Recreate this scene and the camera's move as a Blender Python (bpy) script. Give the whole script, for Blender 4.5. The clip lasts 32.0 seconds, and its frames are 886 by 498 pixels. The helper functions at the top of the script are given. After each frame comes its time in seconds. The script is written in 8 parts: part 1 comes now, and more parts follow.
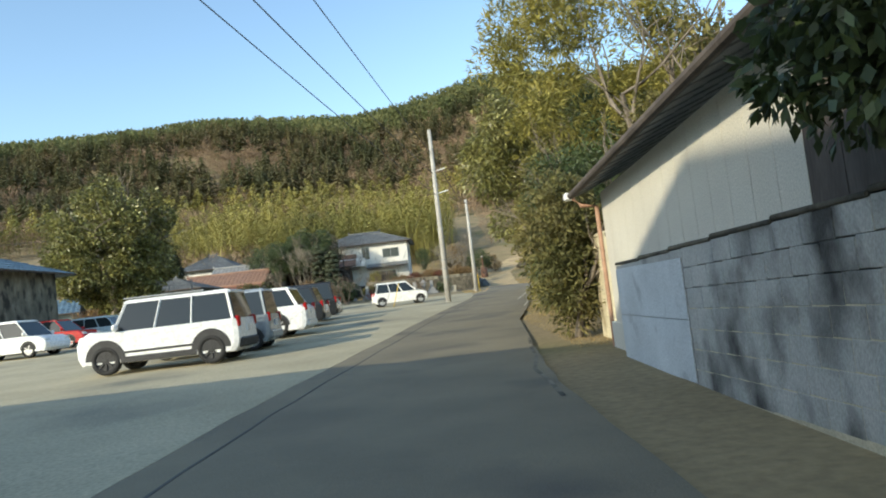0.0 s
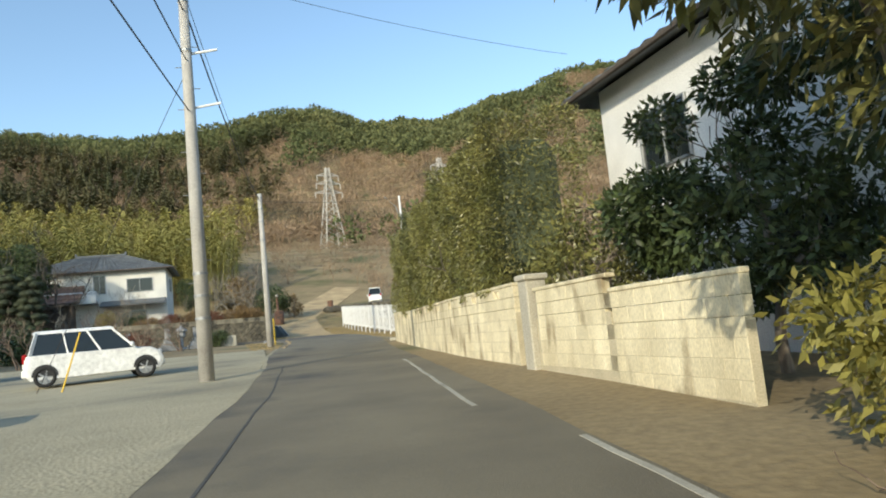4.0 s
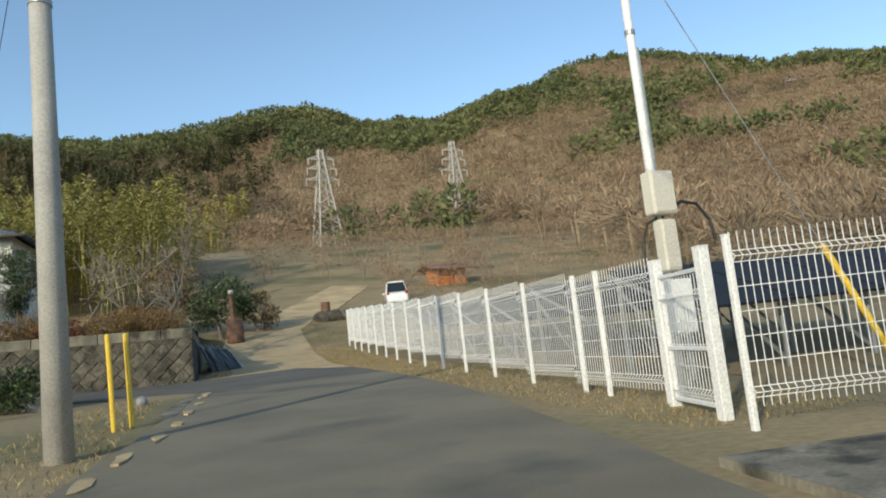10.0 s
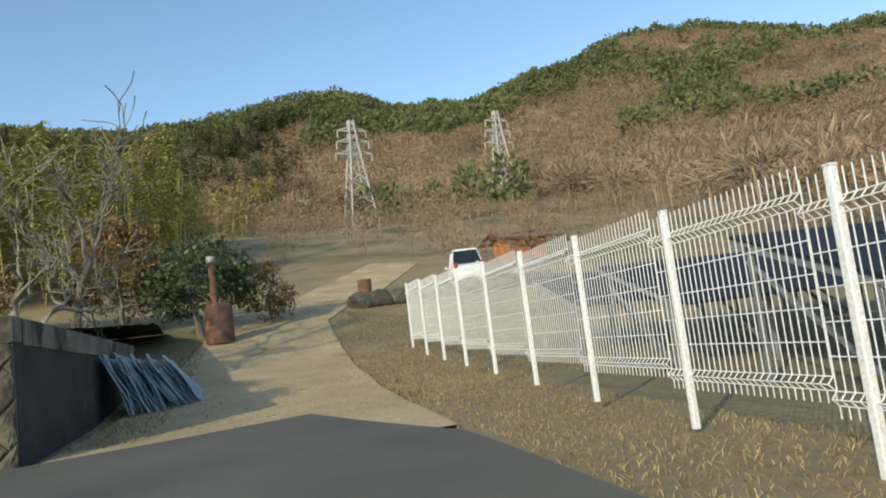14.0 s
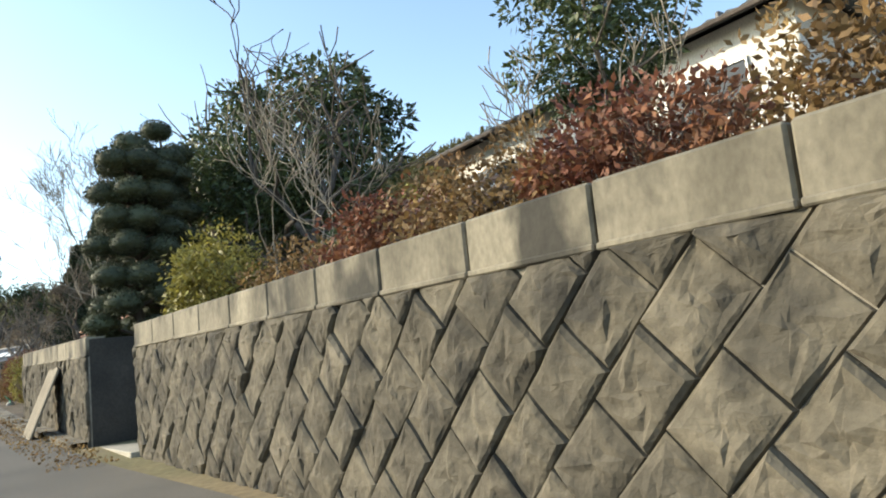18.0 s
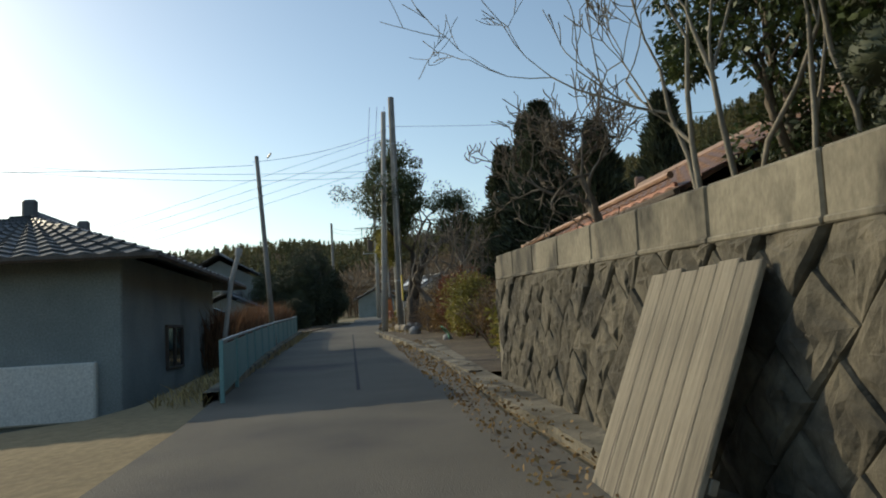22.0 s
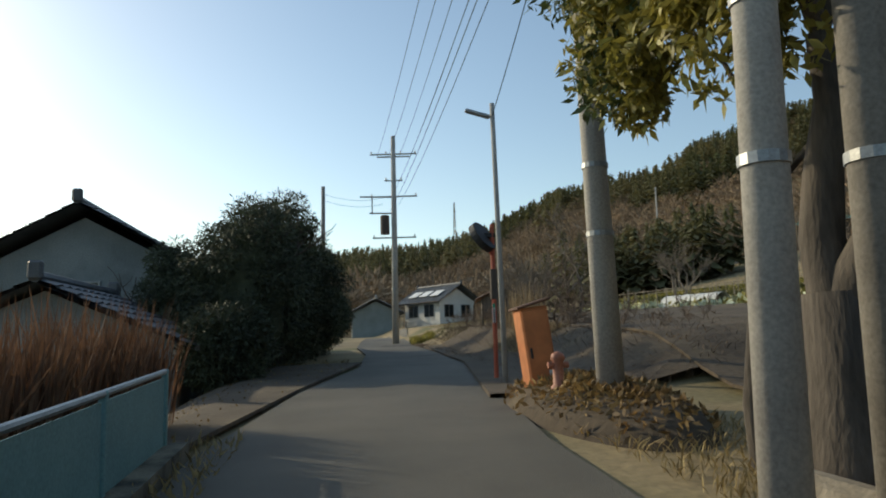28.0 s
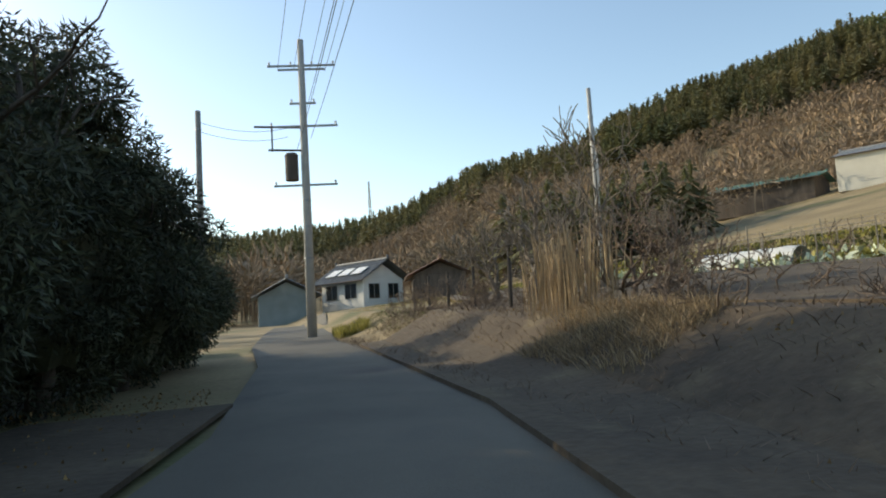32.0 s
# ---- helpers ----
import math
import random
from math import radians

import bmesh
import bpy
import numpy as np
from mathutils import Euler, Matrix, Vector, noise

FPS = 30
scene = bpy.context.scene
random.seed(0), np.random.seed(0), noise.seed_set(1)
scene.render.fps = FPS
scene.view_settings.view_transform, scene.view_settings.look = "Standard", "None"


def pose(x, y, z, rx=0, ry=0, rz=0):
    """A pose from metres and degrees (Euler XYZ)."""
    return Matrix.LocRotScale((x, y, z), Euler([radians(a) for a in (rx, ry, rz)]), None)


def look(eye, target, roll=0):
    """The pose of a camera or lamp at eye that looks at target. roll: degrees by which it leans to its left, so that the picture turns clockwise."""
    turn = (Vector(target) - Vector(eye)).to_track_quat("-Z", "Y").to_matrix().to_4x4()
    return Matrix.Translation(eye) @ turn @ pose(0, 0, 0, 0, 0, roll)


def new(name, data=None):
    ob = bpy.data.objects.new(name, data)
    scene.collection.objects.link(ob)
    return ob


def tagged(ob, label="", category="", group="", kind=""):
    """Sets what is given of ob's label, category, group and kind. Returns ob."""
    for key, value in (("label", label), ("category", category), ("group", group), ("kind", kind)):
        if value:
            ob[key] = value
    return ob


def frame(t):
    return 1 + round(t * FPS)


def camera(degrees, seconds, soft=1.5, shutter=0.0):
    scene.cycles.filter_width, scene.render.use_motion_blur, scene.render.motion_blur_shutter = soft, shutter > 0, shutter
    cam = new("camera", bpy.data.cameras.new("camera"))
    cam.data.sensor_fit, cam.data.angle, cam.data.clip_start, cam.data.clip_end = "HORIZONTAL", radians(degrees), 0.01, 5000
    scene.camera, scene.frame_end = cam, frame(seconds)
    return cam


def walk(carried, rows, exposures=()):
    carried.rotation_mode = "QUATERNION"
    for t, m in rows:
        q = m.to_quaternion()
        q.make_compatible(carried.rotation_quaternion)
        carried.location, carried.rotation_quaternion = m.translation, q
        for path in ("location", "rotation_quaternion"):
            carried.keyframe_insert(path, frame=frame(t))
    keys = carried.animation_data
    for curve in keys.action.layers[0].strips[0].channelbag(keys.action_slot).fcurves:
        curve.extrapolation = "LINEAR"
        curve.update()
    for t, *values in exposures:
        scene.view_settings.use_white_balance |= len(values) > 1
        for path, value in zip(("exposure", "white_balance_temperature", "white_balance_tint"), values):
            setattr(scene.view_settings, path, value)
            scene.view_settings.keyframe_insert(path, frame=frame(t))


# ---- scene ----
# camera ------------------------------------------------------------------
cam = camera(63.3, 32.0, soft=1.9)
PATH = [
    (0, (-0.0, 0.0, 1.2), (0.001, 1.995, 1.34), -6.62),
    (0.5, (-0.227, 2.909, 1.241), (-0.145, 4.903, 1.38), -6.40),
    (1, (-0.349, 5.816, 1.283), (-0.177, 7.803, 1.432), -6.11),
    (1.5, (-0.425, 8.785, 1.342), (-0.169, 10.761, 1.51), -5.52),
    (2, (-0.389, 11.823, 1.408), (-0.057, 13.789, 1.572), -5.77),
    (2.5, (-0.225, 14.953, 1.48), (0.177, 16.905, 1.654), -5.68),
    (3, (0.009, 18.118, 1.555), (0.47, 20.055, 1.739), -5.78),
    (3.5, (0.277, 21.143, 1.632), (0.793, 23.064, 1.835), -5.66),
    (5.5, (1.585, 32.194, 2.018), (2.295, 34.051, 2.244), -6.58),
    (6, (2.016, 34.972, 2.089), (2.683, 36.842, 2.323), -6.51),
    (6.5, (2.411, 37.651, 2.155), (3.058, 39.529, 2.394), -6.25),
    (7, (2.719, 40.152, 2.213), (3.355, 42.033, 2.46), -5.96),
    (7.5, (3.008, 42.415, 2.263), (3.629, 44.299, 2.517), -5.75),
    (8, (3.29, 44.616, 2.309), (3.901, 46.502, 2.566), -5.83),
    (8.5, (3.563, 46.77, 2.355), (4.167, 48.658, 2.62), -5.96),
    (9, (3.847, 48.952, 2.41), (4.446, 50.843, 2.67), -6.09),
    (9.5, (4.132, 51.053, 2.469), (4.728, 52.946, 2.72), -6.16),
    (10, (4.408, 53.203, 2.52), (5.005, 55.096, 2.765), -6.30),
    (10.5, (4.682, 55.388, 2.574), (5.278, 57.283, 2.813), -5.95),
    (11, (4.959, 57.482, 2.640), (5.551, 59.379, 2.872), -6.49),
    (11.5, (5.262, 59.690, 2.705), (5.853, 61.587, 2.934), -6.50),
    (12, (5.547, 61.857, 2.763), (6.139, 63.754, 2.988), -6.41),
    (12.5, (5.795, 63.870, 2.810), (6.383, 65.769, 3.035), -6.30),
    (13, (6.007, 65.683, 2.865), (6.592, 67.582, 3.087), -6.37),
    (13.5, (6.205, 67.330, 2.915), (6.775, 69.234, 3.141), -6.50),
    (15.5, (5.986, 72.623, 3.003), (5.931, 74.606, 3.258), -8.20),
    (16, (5.367, 73.705, 3.036), (4.97, 75.65, 3.285), -7.45),
    (16.5, (4.592, 74.573, 3.068), (3.842, 76.411, 3.307), -6.93),
    (17, (3.719, 75.11, 3.1), (2.652, 76.783, 3.354), -6.45),
    (17.5, (2.832, 75.473, 3.125), (1.484, 76.926, 3.39), -6.50),
    (18, (1.832, 75.782, 3.142), (0.242, 76.961, 3.428), -6.46),
    (18.5, (0.73, 76.007, 3.178), (-1.044, 76.887, 3.457), -5.58),
    (19, (-0.475, 76.088, 3.214), (-2.358, 76.712, 3.469), -5.59),
    (19.5, (-1.79, 76.07, 3.242), (-3.726, 76.511, 3.481), -5.95),
    (20, (-3.172, 75.998, 3.26), (-5.125, 76.357, 3.494), -5.36),
    (20.5, (-4.686, 76.007, 3.289), (-6.648, 76.329, 3.506), -5.18),
    (21, (-6.486, 76.059, 3.339), (-8.455, 76.351, 3.539), -5.15),
    (21.5, (-8.287, 76.11, 3.4), (-10.26, 76.374, 3.595), -4.79),
    (22, (-10.148, 76.01, 3.461), (-12.121, 76.263, 3.668), -3.28),
    (22.5, (-12.053, 75.953, 3.528), (-14.025, 76.206, 3.748), -2.99),
    (23, (-14.148, 75.91, 3.605), (-16.119, 76.149, 3.843), -3.32),
    (23.5, (-16.274, 75.826, 3.686), (-18.244, 76.067, 3.935), -3.71),
    (24, (-18.437, 75.831, 3.762), (-20.407, 76.064, 4.017), -4.08),
    (24.5, (-20.654, 75.827, 3.832), (-22.623, 76.056, 4.096), -3.38),
    (26.5, (-29.175, 75.112, 4.154), (-31.141, 75.378, 4.411), -3.30),
    (27, (-31.236, 75.105, 4.207), (-33.202, 75.373, 4.459), -2.70),
    (27.5, (-33.274, 75.051, 4.279), (-35.238, 75.330, 4.534), -1.80),
    (28, (-35.218, 75.059, 4.353), (-37.180, 75.352, 4.609), -1.35),
    (28.5, (-36.981, 75.107, 4.418), (-38.940, 75.420, 4.673), -1.04),
    (29, (-38.662, 75.176, 4.474), (-40.618, 75.511, 4.726), -1.05),
    (29.5, (-40.330, 75.258, 4.524), (-42.280, 75.629, 4.768), -1.17),
    (30, (-41.925, 75.402, 4.552), (-43.869, 75.811, 4.788), -1.75),
    (30.5, (-43.450, 75.576, 4.593), (-45.386, 76.022, 4.820), -2.35),
    (31, (-44.770, 75.720, 4.627), (-46.698, 76.204, 4.846), -2.95),
    (31.5, (-45.932, 75.864, 4.662), (-47.855, 76.372, 4.871), -3.20),
    (32, (-46.825, 75.992, 4.691), (-48.746, 76.515, 4.885), -3.45),
]
EXPOSURE = [(0.0, 0.32, 6500, 2), (3.5, 0.2, 6500, 3), (6.0, -0.2, 6450, 3), (13.5, -0.2, 6350, 3), (16.0, 0.58, 6450, 3), (17.0, 0.8, 6700, 4), (18.0, 0.75, 6900, 6), (18.8, 0.4, 6900, 6), (20.0, -0.4, 6950, 5), (24.5, -0.5, 7200, 4), (29.0, -0.25, 7200, 4), (31.0, 0.1, 7200, 6), (32.0, 0.1, 7200, 6)]
walk(cam, [(t, look(eye, target, roll)) for t, eye, target, roll in PATH], EXPOSURE)

# sky and sun -------------------------------------------------------------
SUN_EL, SUN_AZ = radians(21), radians(223)
world = bpy.data.worlds.new("sky")
scene.world = world
world.use_nodes = True
wn = world.node_tree
bg = wn.nodes["Background"]
sky = wn.nodes.new("ShaderNodeTexSky")
sky.sky_type, sky.sun_disc = "NISHITA", False
sky.sun_elevation, sky.sun_rotation = SUN_EL, SUN_AZ
sky.air_density, sky.dust_density, sky.ozone_density = 1.0, 0.7, 1.6
wn.links.new(sky.outputs[0], bg.inputs[0])
bg.inputs[1].default_value = 0.24
sun = new("sun", bpy.data.lights.new("sun", "SUN"))
sun.data.energy, sun.data.angle, sun.data.color = 3.7, radians(0.55), (1.0, 0.88, 0.7)
sd = Vector((math.sin(SUN_AZ) * math.cos(SUN_EL), math.cos(SUN_AZ) * math.cos(SUN_EL), math.sin(SUN_EL)))
sun.matrix_world = look(sd * 100, (0, 0, 0))

# materials ---------------------------------------------------------------
def mat(name, c1, c2, scale=4.0, rough=0.85, bump=0.25, fine=40.0, metal=0.0, island=0.0, rand=0.0, stretch=(1, 1, 1), leafy=0.0, world_co=False, stain=None):
    m = bpy.data.materials.new(name)
    m.use_nodes = True
    nt = m.node_tree
    n, l = nt.nodes, nt.links
    b = n["Principled BSDF"]
    tc = n.new("ShaderNodeTexCoord")
    mp = n.new("ShaderNodeMapping")
    mp.inputs["Scale"].default_value = stretch
    if world_co:
        geo0 = n.new("ShaderNodeNewGeometry")
        l.new(geo0.outputs["Position"], mp.inputs[0])
    else:
        l.new(tc.outputs["Object"], mp.inputs[0])
    big = n.new("ShaderNodeTexNoise")
    big.inputs["Scale"].default_value, big.inputs["Detail"].default_value = scale, 5
    l.new(mp.outputs[0], big.inputs[0])
    ramp = n.new("ShaderNodeMapRange")
    ramp.inputs[1].default_value, ramp.inputs[2].default_value = 0.32, 0.68
    l.new(big.outputs[0], ramp.inputs[0])
    mix = n.new("ShaderNodeMix")
    mix.data_type = "RGBA"
    mix.inputs[6].default_value, mix.inputs[7].default_value = (*c1, 1), (*c2, 1)
    l.new(ramp.outputs[0], mix.inputs[0])
    col = mix.outputs[2]
    small = n.new("ShaderNodeTexNoise")
    small.inputs["Scale"].default_value, small.inputs["Detail"].default_value = fine, 3
    l.new(mp.outputs[0], small.inputs[0])
    vr = n.new("ShaderNodeMapRange")
    vr.inputs[1].default_value, vr.inputs[2].default_value, vr.inputs[3].default_value, vr.inputs[4].default_value = 0.25, 0.75, 0.78, 1.2
    l.new(small.outputs[0], vr.inputs[0])
    val = vr.outputs[0]
    def times(a, lo, hi):
        r = n.new("ShaderNodeMapRange")
        r.inputs[3].default_value, r.inputs[4].default_value = lo, hi
        l.new(a, r.inputs[0])
        k = n.new("ShaderNodeMath")
        k.operation = "MULTIPLY"
        l.new(val, k.inputs[0]), l.new(r.outputs[0], k.inputs[1])
        return k.outputs[0]
    if island:
        g = n.new("ShaderNodeNewGeometry")
        val = times(g.outputs["Random Per Island"], 1 - island, 1 + island)
    if rand:
        o = n.new("ShaderNodeObjectInfo")
        val = times(o.outputs["Random"], 1 - rand, 1 + rand)
    if stain:
        st = n.new("ShaderNodeTexNoise")
        st.inputs["Scale"].default_value, st.inputs["Detail"].default_value = stain[1], 4
        l.new(mp.outputs[0], st.inputs[0])
        sr = n.new("ShaderNodeMapRange")
        sr.inputs[1].default_value, sr.inputs[2].default_value = stain[2], stain[2] + 0.14
        l.new(st.outputs[0], sr.inputs[0])
        sm = n.new("ShaderNodeMix")
        sm.data_type = "RGBA"
        sm.inputs[7].default_value = (*stain[0], 1)
        l.new(sr.outputs[0], sm.inputs[0]), l.new(col, sm.inputs[6])
        col = sm.outputs[2]
    hsv = n.new("ShaderNodeHueSaturation")
    l.new(col, hsv.inputs["Color"]), l.new(val, hsv.inputs["Value"])
    l.new(hsv.outputs[0], b.inputs["Base Color"])
    b.inputs["Roughness"].default_value, b.inputs["Metallic"].default_value = rough, metal
    if leafy:
        tr = n.new("ShaderNodeBsdfTranslucent")
        l.new(hsv.outputs[0], tr.inputs[0])
        ms = n.new("ShaderNodeMixShader")
        ms.inputs[0].default_value = leafy
        l.new(b.outputs[0], ms.inputs[1]), l.new(tr.outputs[0], ms.inputs[2])
        l.new(ms.outputs[0], n["Material Output"].inputs[0])
    elif bump:
        bp = n.new("ShaderNodeBump")
        bp.inputs["Strength"].default_value, bp.inputs["Distance"].default_value = bump, 0.02
        l.new(small.outputs[0], bp.inputs["Height"])
        l.new(bp.outputs[0], b.inputs["Normal"])
    return m


def glassy(name, tint, rough=0.05, alpha=None):
    m = bpy.data.materials.new(name)
    m.use_nodes = True
    b = m.node_tree.nodes["Principled BSDF"]
    b.inputs["Base Color"].default_value = (*tint, 1)
    b.inputs["Roughness"].default_value = rough
    b.inputs["IOR"].default_value = 1.5
    if alpha:
        b.inputs["Transmission Weight"].default_value = alpha
    return m


M = {
    "asphalt": mat("asphalt", (0.17, 0.145, 0.097), (0.241, 0.206, 0.134), 0.6, 0.85, 0.4, 90, world_co=True, stain=((0.075, 0.07, 0.064), 0.35, 0.56)),
    # darker copy of asphalt: the dimness of looking sunward is in its colour
    "asphalt_backlit": mat("asphalt_backlit", (0.105, 0.094, 0.072), (0.155, 0.137, 0.104), 0.6, 0.82, 0.45, 90, world_co=True, stain=((0.06, 0.056, 0.05), 0.3, 0.55)),
    "asphalt_new": mat("asphalt_patch", (0.07, 0.068, 0.062), (0.1, 0.095, 0.086), 1.5, 0.85, 0.4, 90, world_co=True),
    "gravel": mat("gravel", (0.354, 0.31, 0.203), (0.472, 0.416, 0.278), 0.5, 0.95, 0.9, 22, world_co=True, stain=((0.2, 0.19, 0.14), 0.25, 0.55)),
    "concrete": mat("concrete", (0.11, 0.097, 0.069), (0.27, 0.24, 0.175), 1.9, 0.9, 0.3, 30, rand=0.12, world_co=True, stretch=(1, 1, 0.6), stain=((0.04, 0.037, 0.028), 2.1, 0.5)),
    # black algae and the shade of the sunless side walls, both in the colour
    "concrete_shaded": mat("concrete_shaded", (0.036, 0.034, 0.029), (0.068, 0.062, 0.053), 1.2, 0.92, 0.3, 30, stain=((0.15, 0.135, 0.11), 0.9, 0.62)),
    "earth_path": mat("earth_path", (0.4, 0.29, 0.155), (0.55, 0.415, 0.225), 0.7, 0.97, 0.6, 14, world_co=True, stain=((0.26, 0.19, 0.11), 0.4, 0.58)),
    "concrete_light": mat("concrete_light", (0.374, 0.348, 0.281), (0.493, 0.459, 0.365), 1.0, 0.9, 0.3, 35, stain=((0.27, 0.25, 0.2), 0.8, 0.58)),
    "pole": mat("pole_concrete", (0.36, 0.34, 0.31), (0.46, 0.44, 0.4), 2.0, 0.85, 0.15, 40),
    # darker copy of the pole concrete
    "pole_dark": mat("pole_darker", (0.2, 0.185, 0.165), (0.3, 0.28, 0.25), 2.0, 0.85, 0.15, 40),
    "block": mat("wall_block", (0.56, 0.485, 0.315), (0.78, 0.7, 0.49), 1.7, 0.92, 0.3, 55, rand=0.08, world_co=True, stretch=(1, 1, 0.45), stain=((0.33, 0.265, 0.16), 2.3, 0.54)),
    "block_old": mat("wall_block_old", (0.33, 0.325, 0.3), (0.47, 0.46, 0.42), 1.4, 0.95, 0.5, 55, rand=0.06, world_co=True, stretch=(1, 1, 0.7), stain=((0.06, 0.058, 0.052), 1.1, 0.52)),
    "mortar": mat("mortar", (0.44, 0.385, 0.265), (0.56, 0.49, 0.34), 3, 0.95, 0.4, 60, world_co=True),
    "stone": mat("retaining_stone", (0.068, 0.06, 0.043), (0.15, 0.13, 0.093), 3.6, 0.95, 1.0, 16, rand=0.25, world_co=True, stain=((0.042, 0.038, 0.029), 2.6, 0.54)),
    "stone_joint": mat("stone_joint", (0.19, 0.172, 0.135), (0.32, 0.29, 0.23), 5, 0.95, 0.4, 40, world_co=True, stain=((0.09, 0.08, 0.06), 1.5, 0.52)),
    "soil": mat("soil", (0.068, 0.05, 0.033), (0.12, 0.09, 0.058), 0.9, 0.98, 0.9, 10, world_co=True, stain=((0.16, 0.125, 0.075), 0.8, 0.58)),
    "bark": mat("bark", (0.13, 0.105, 0.08), (0.25, 0.21, 0.165), 6, 0.95, 0.8, 30, stretch=(1, 1, 0.25)),
    "bark_pale": mat("bark_pale", (0.21, 0.18, 0.135), (0.32, 0.28, 0.215), 6, 0.9, 0.5, 30, stretch=(1, 1, 0.3)),
    "bark_dark": mat("bark_dark", (0.06, 0.05, 0.04), (0.12, 0.1, 0.08), 6, 0.95, 0.8, 30, stretch=(1, 1, 0.25)),
    "leaf_hedge": mat("leaf_hedge", (0.115, 0.125, 0.038), (0.26, 0.24, 0.08), 1.2, 0.36, 0, 9, island=0.6, leafy=0.2),
    "leaf_dark": mat("leaf_dark", (0.039, 0.061, 0.022), (0.088, 0.116, 0.039), 0.9, 0.5, 0, 9, island=0.5, leafy=0.2),
    "leaf_yellow": mat("leaf_yellow", (0.192, 0.18, 0.039), (0.36, 0.312, 0.077), 1.0, 0.55, 0, 9, island=0.45, leafy=0.3),
    "leaf_conifer": mat("leaf_conifer", (0.079, 0.086, 0.025), (0.201, 0.166, 0.053), 0.9, 0.7, 0, 9, island=0.45, leafy=0.2),
    "leaf_cypress": mat("leaf_cypress", (0.17, 0.16, 0.04), (0.26, 0.22, 0.07), 0.9, 0.65, 0, 9, island=0.4, leafy=0.25),
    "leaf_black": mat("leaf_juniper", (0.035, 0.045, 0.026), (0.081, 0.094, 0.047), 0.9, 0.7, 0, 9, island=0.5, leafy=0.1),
    "leaf_brown": mat("leaf_autumn", (0.17, 0.1, 0.045), (0.3, 0.2, 0.075), 1.4, 0.7, 0, 9, island=0.5, leafy=0.25),
    "leaf_red": mat("leaf_red", (0.15, 0.05, 0.035), (0.24, 0.11, 0.05), 1.6, 0.7, 0, 9, island=0.5, leafy=0.25),
    "twig": mat("dry_twig", (0.15, 0.105, 0.075), (0.24, 0.18, 0.13), 2, 0.9, 0, 20, island=0.4),
    "reed": mat("dry_reed", (0.27, 0.195, 0.115), (0.42, 0.32, 0.19), 2, 0.9, 0, 20, island=0.4, leafy=0.2),
    "reed_orange": mat("dry_reed_orange", (0.15, 0.079, 0.045), (0.217, 0.122, 0.071), 2, 0.9, 0, 20, island=0.35, leafy=0.25),
    "grass_dry": mat("dry_grass", (0.3, 0.22, 0.1), (0.42, 0.33, 0.16), 1.2, 0.95, 0, 20, island=0.4, leafy=0.2),
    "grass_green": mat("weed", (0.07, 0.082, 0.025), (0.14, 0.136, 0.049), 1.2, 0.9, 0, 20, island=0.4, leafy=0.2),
    "white_paint": mat("white_paint", (0.74, 0.73, 0.7), (0.82, 0.81, 0.78), 2, 0.5, 0.05, 40),
    "plaster": mat("plaster", (0.66, 0.64, 0.58), (0.76, 0.74, 0.68), 0.8, 0.85, 0.1, 30),
    "plaster_beige": mat("plaster_beige", (0.58, 0.54, 0.45), (0.66, 0.62, 0.52), 0.8, 0.85, 0.03, 60),
    "plaster_grey": mat("plaster_grey", (0.186, 0.211, 0.203), (0.248, 0.279, 0.273), 0.8, 0.85, 0.1, 30),
    "wall_dark": mat("dark_boards", (0.07, 0.055, 0.045), (0.13, 0.105, 0.085), 3, 0.85, 0.3, 40, stretch=(1, 1, 0.2)),
    "tile_roof": mat("roof_tile", (0.075, 0.083, 0.088), (0.125, 0.133, 0.138), 2, 0.55, 0.2, 30, island=0.2),
    "tile_blue": mat("roof_tile_blue", (0.09, 0.15, 0.2), (0.14, 0.21, 0.27), 2, 0.45, 0.2, 30, island=0.2),
    "metal_roof": mat("metal_roof", (0.25, 0.25, 0.24), (0.36, 0.35, 0.33), 2, 0.5, 0.1, 20, metal=0.3),
    "roof_brown": mat("roof_brown", (0.2, 0.12, 0.085), (0.3, 0.18, 0.125), 3, 0.6, 0.2, 30),
    "fascia_red": mat("fascia_red", (0.36, 0.14, 0.09), (0.46, 0.2, 0.13), 3, 0.6, 0.1, 30),
    "copper": mat("downpipe", (0.34, 0.19, 0.12), (0.42, 0.25, 0.16), 3, 0.5, 0.1, 30),
    "wood": mat("old_wood", (0.2, 0.172, 0.128), (0.36, 0.315, 0.235), 4, 0.9, 0.6, 50, stretch=(8, 1, 0.4), rand=0.2, stain=((0.13, 0.11, 0.085), 3, 0.55)),
    "rubber": mat("rubber", (0.012, 0.012, 0.012), (0.022, 0.022, 0.022), 4, 0.8, 0.2, 40),
    "black_trim": mat("black_trim", (0.02, 0.02, 0.021), (0.035, 0.035, 0.036), 4, 0.6, 0.1, 60),
    "alloy": mat("alloy", (0.5, 0.5, 0.5), (0.62, 0.62, 0.62), 4, 0.35, 0, 60, metal=0.8),
    "steel": mat("galvanised", (0.27, 0.28, 0.28), (0.38, 0.39, 0.39), 4, 0.45, 0.05, 60, metal=0.6),
    "wire": mat("wire", (0.02, 0.02, 0.02), (0.03, 0.03, 0.03), 4, 0.6, 0, 60),
    "rust": mat("rust", (0.12, 0.068, 0.048), (0.22, 0.11, 0.065), 5, 0.85, 0.5, 40, stain=((0.07, 0.05, 0.042), 3, 0.52)),
    "orange_paint": mat("orange_paint", (0.5, 0.17, 0.06), (0.6, 0.23, 0.09), 2, 0.6, 0.03, 5, stain=((0.35, 0.12, 0.06), 2.5, 0.62)),
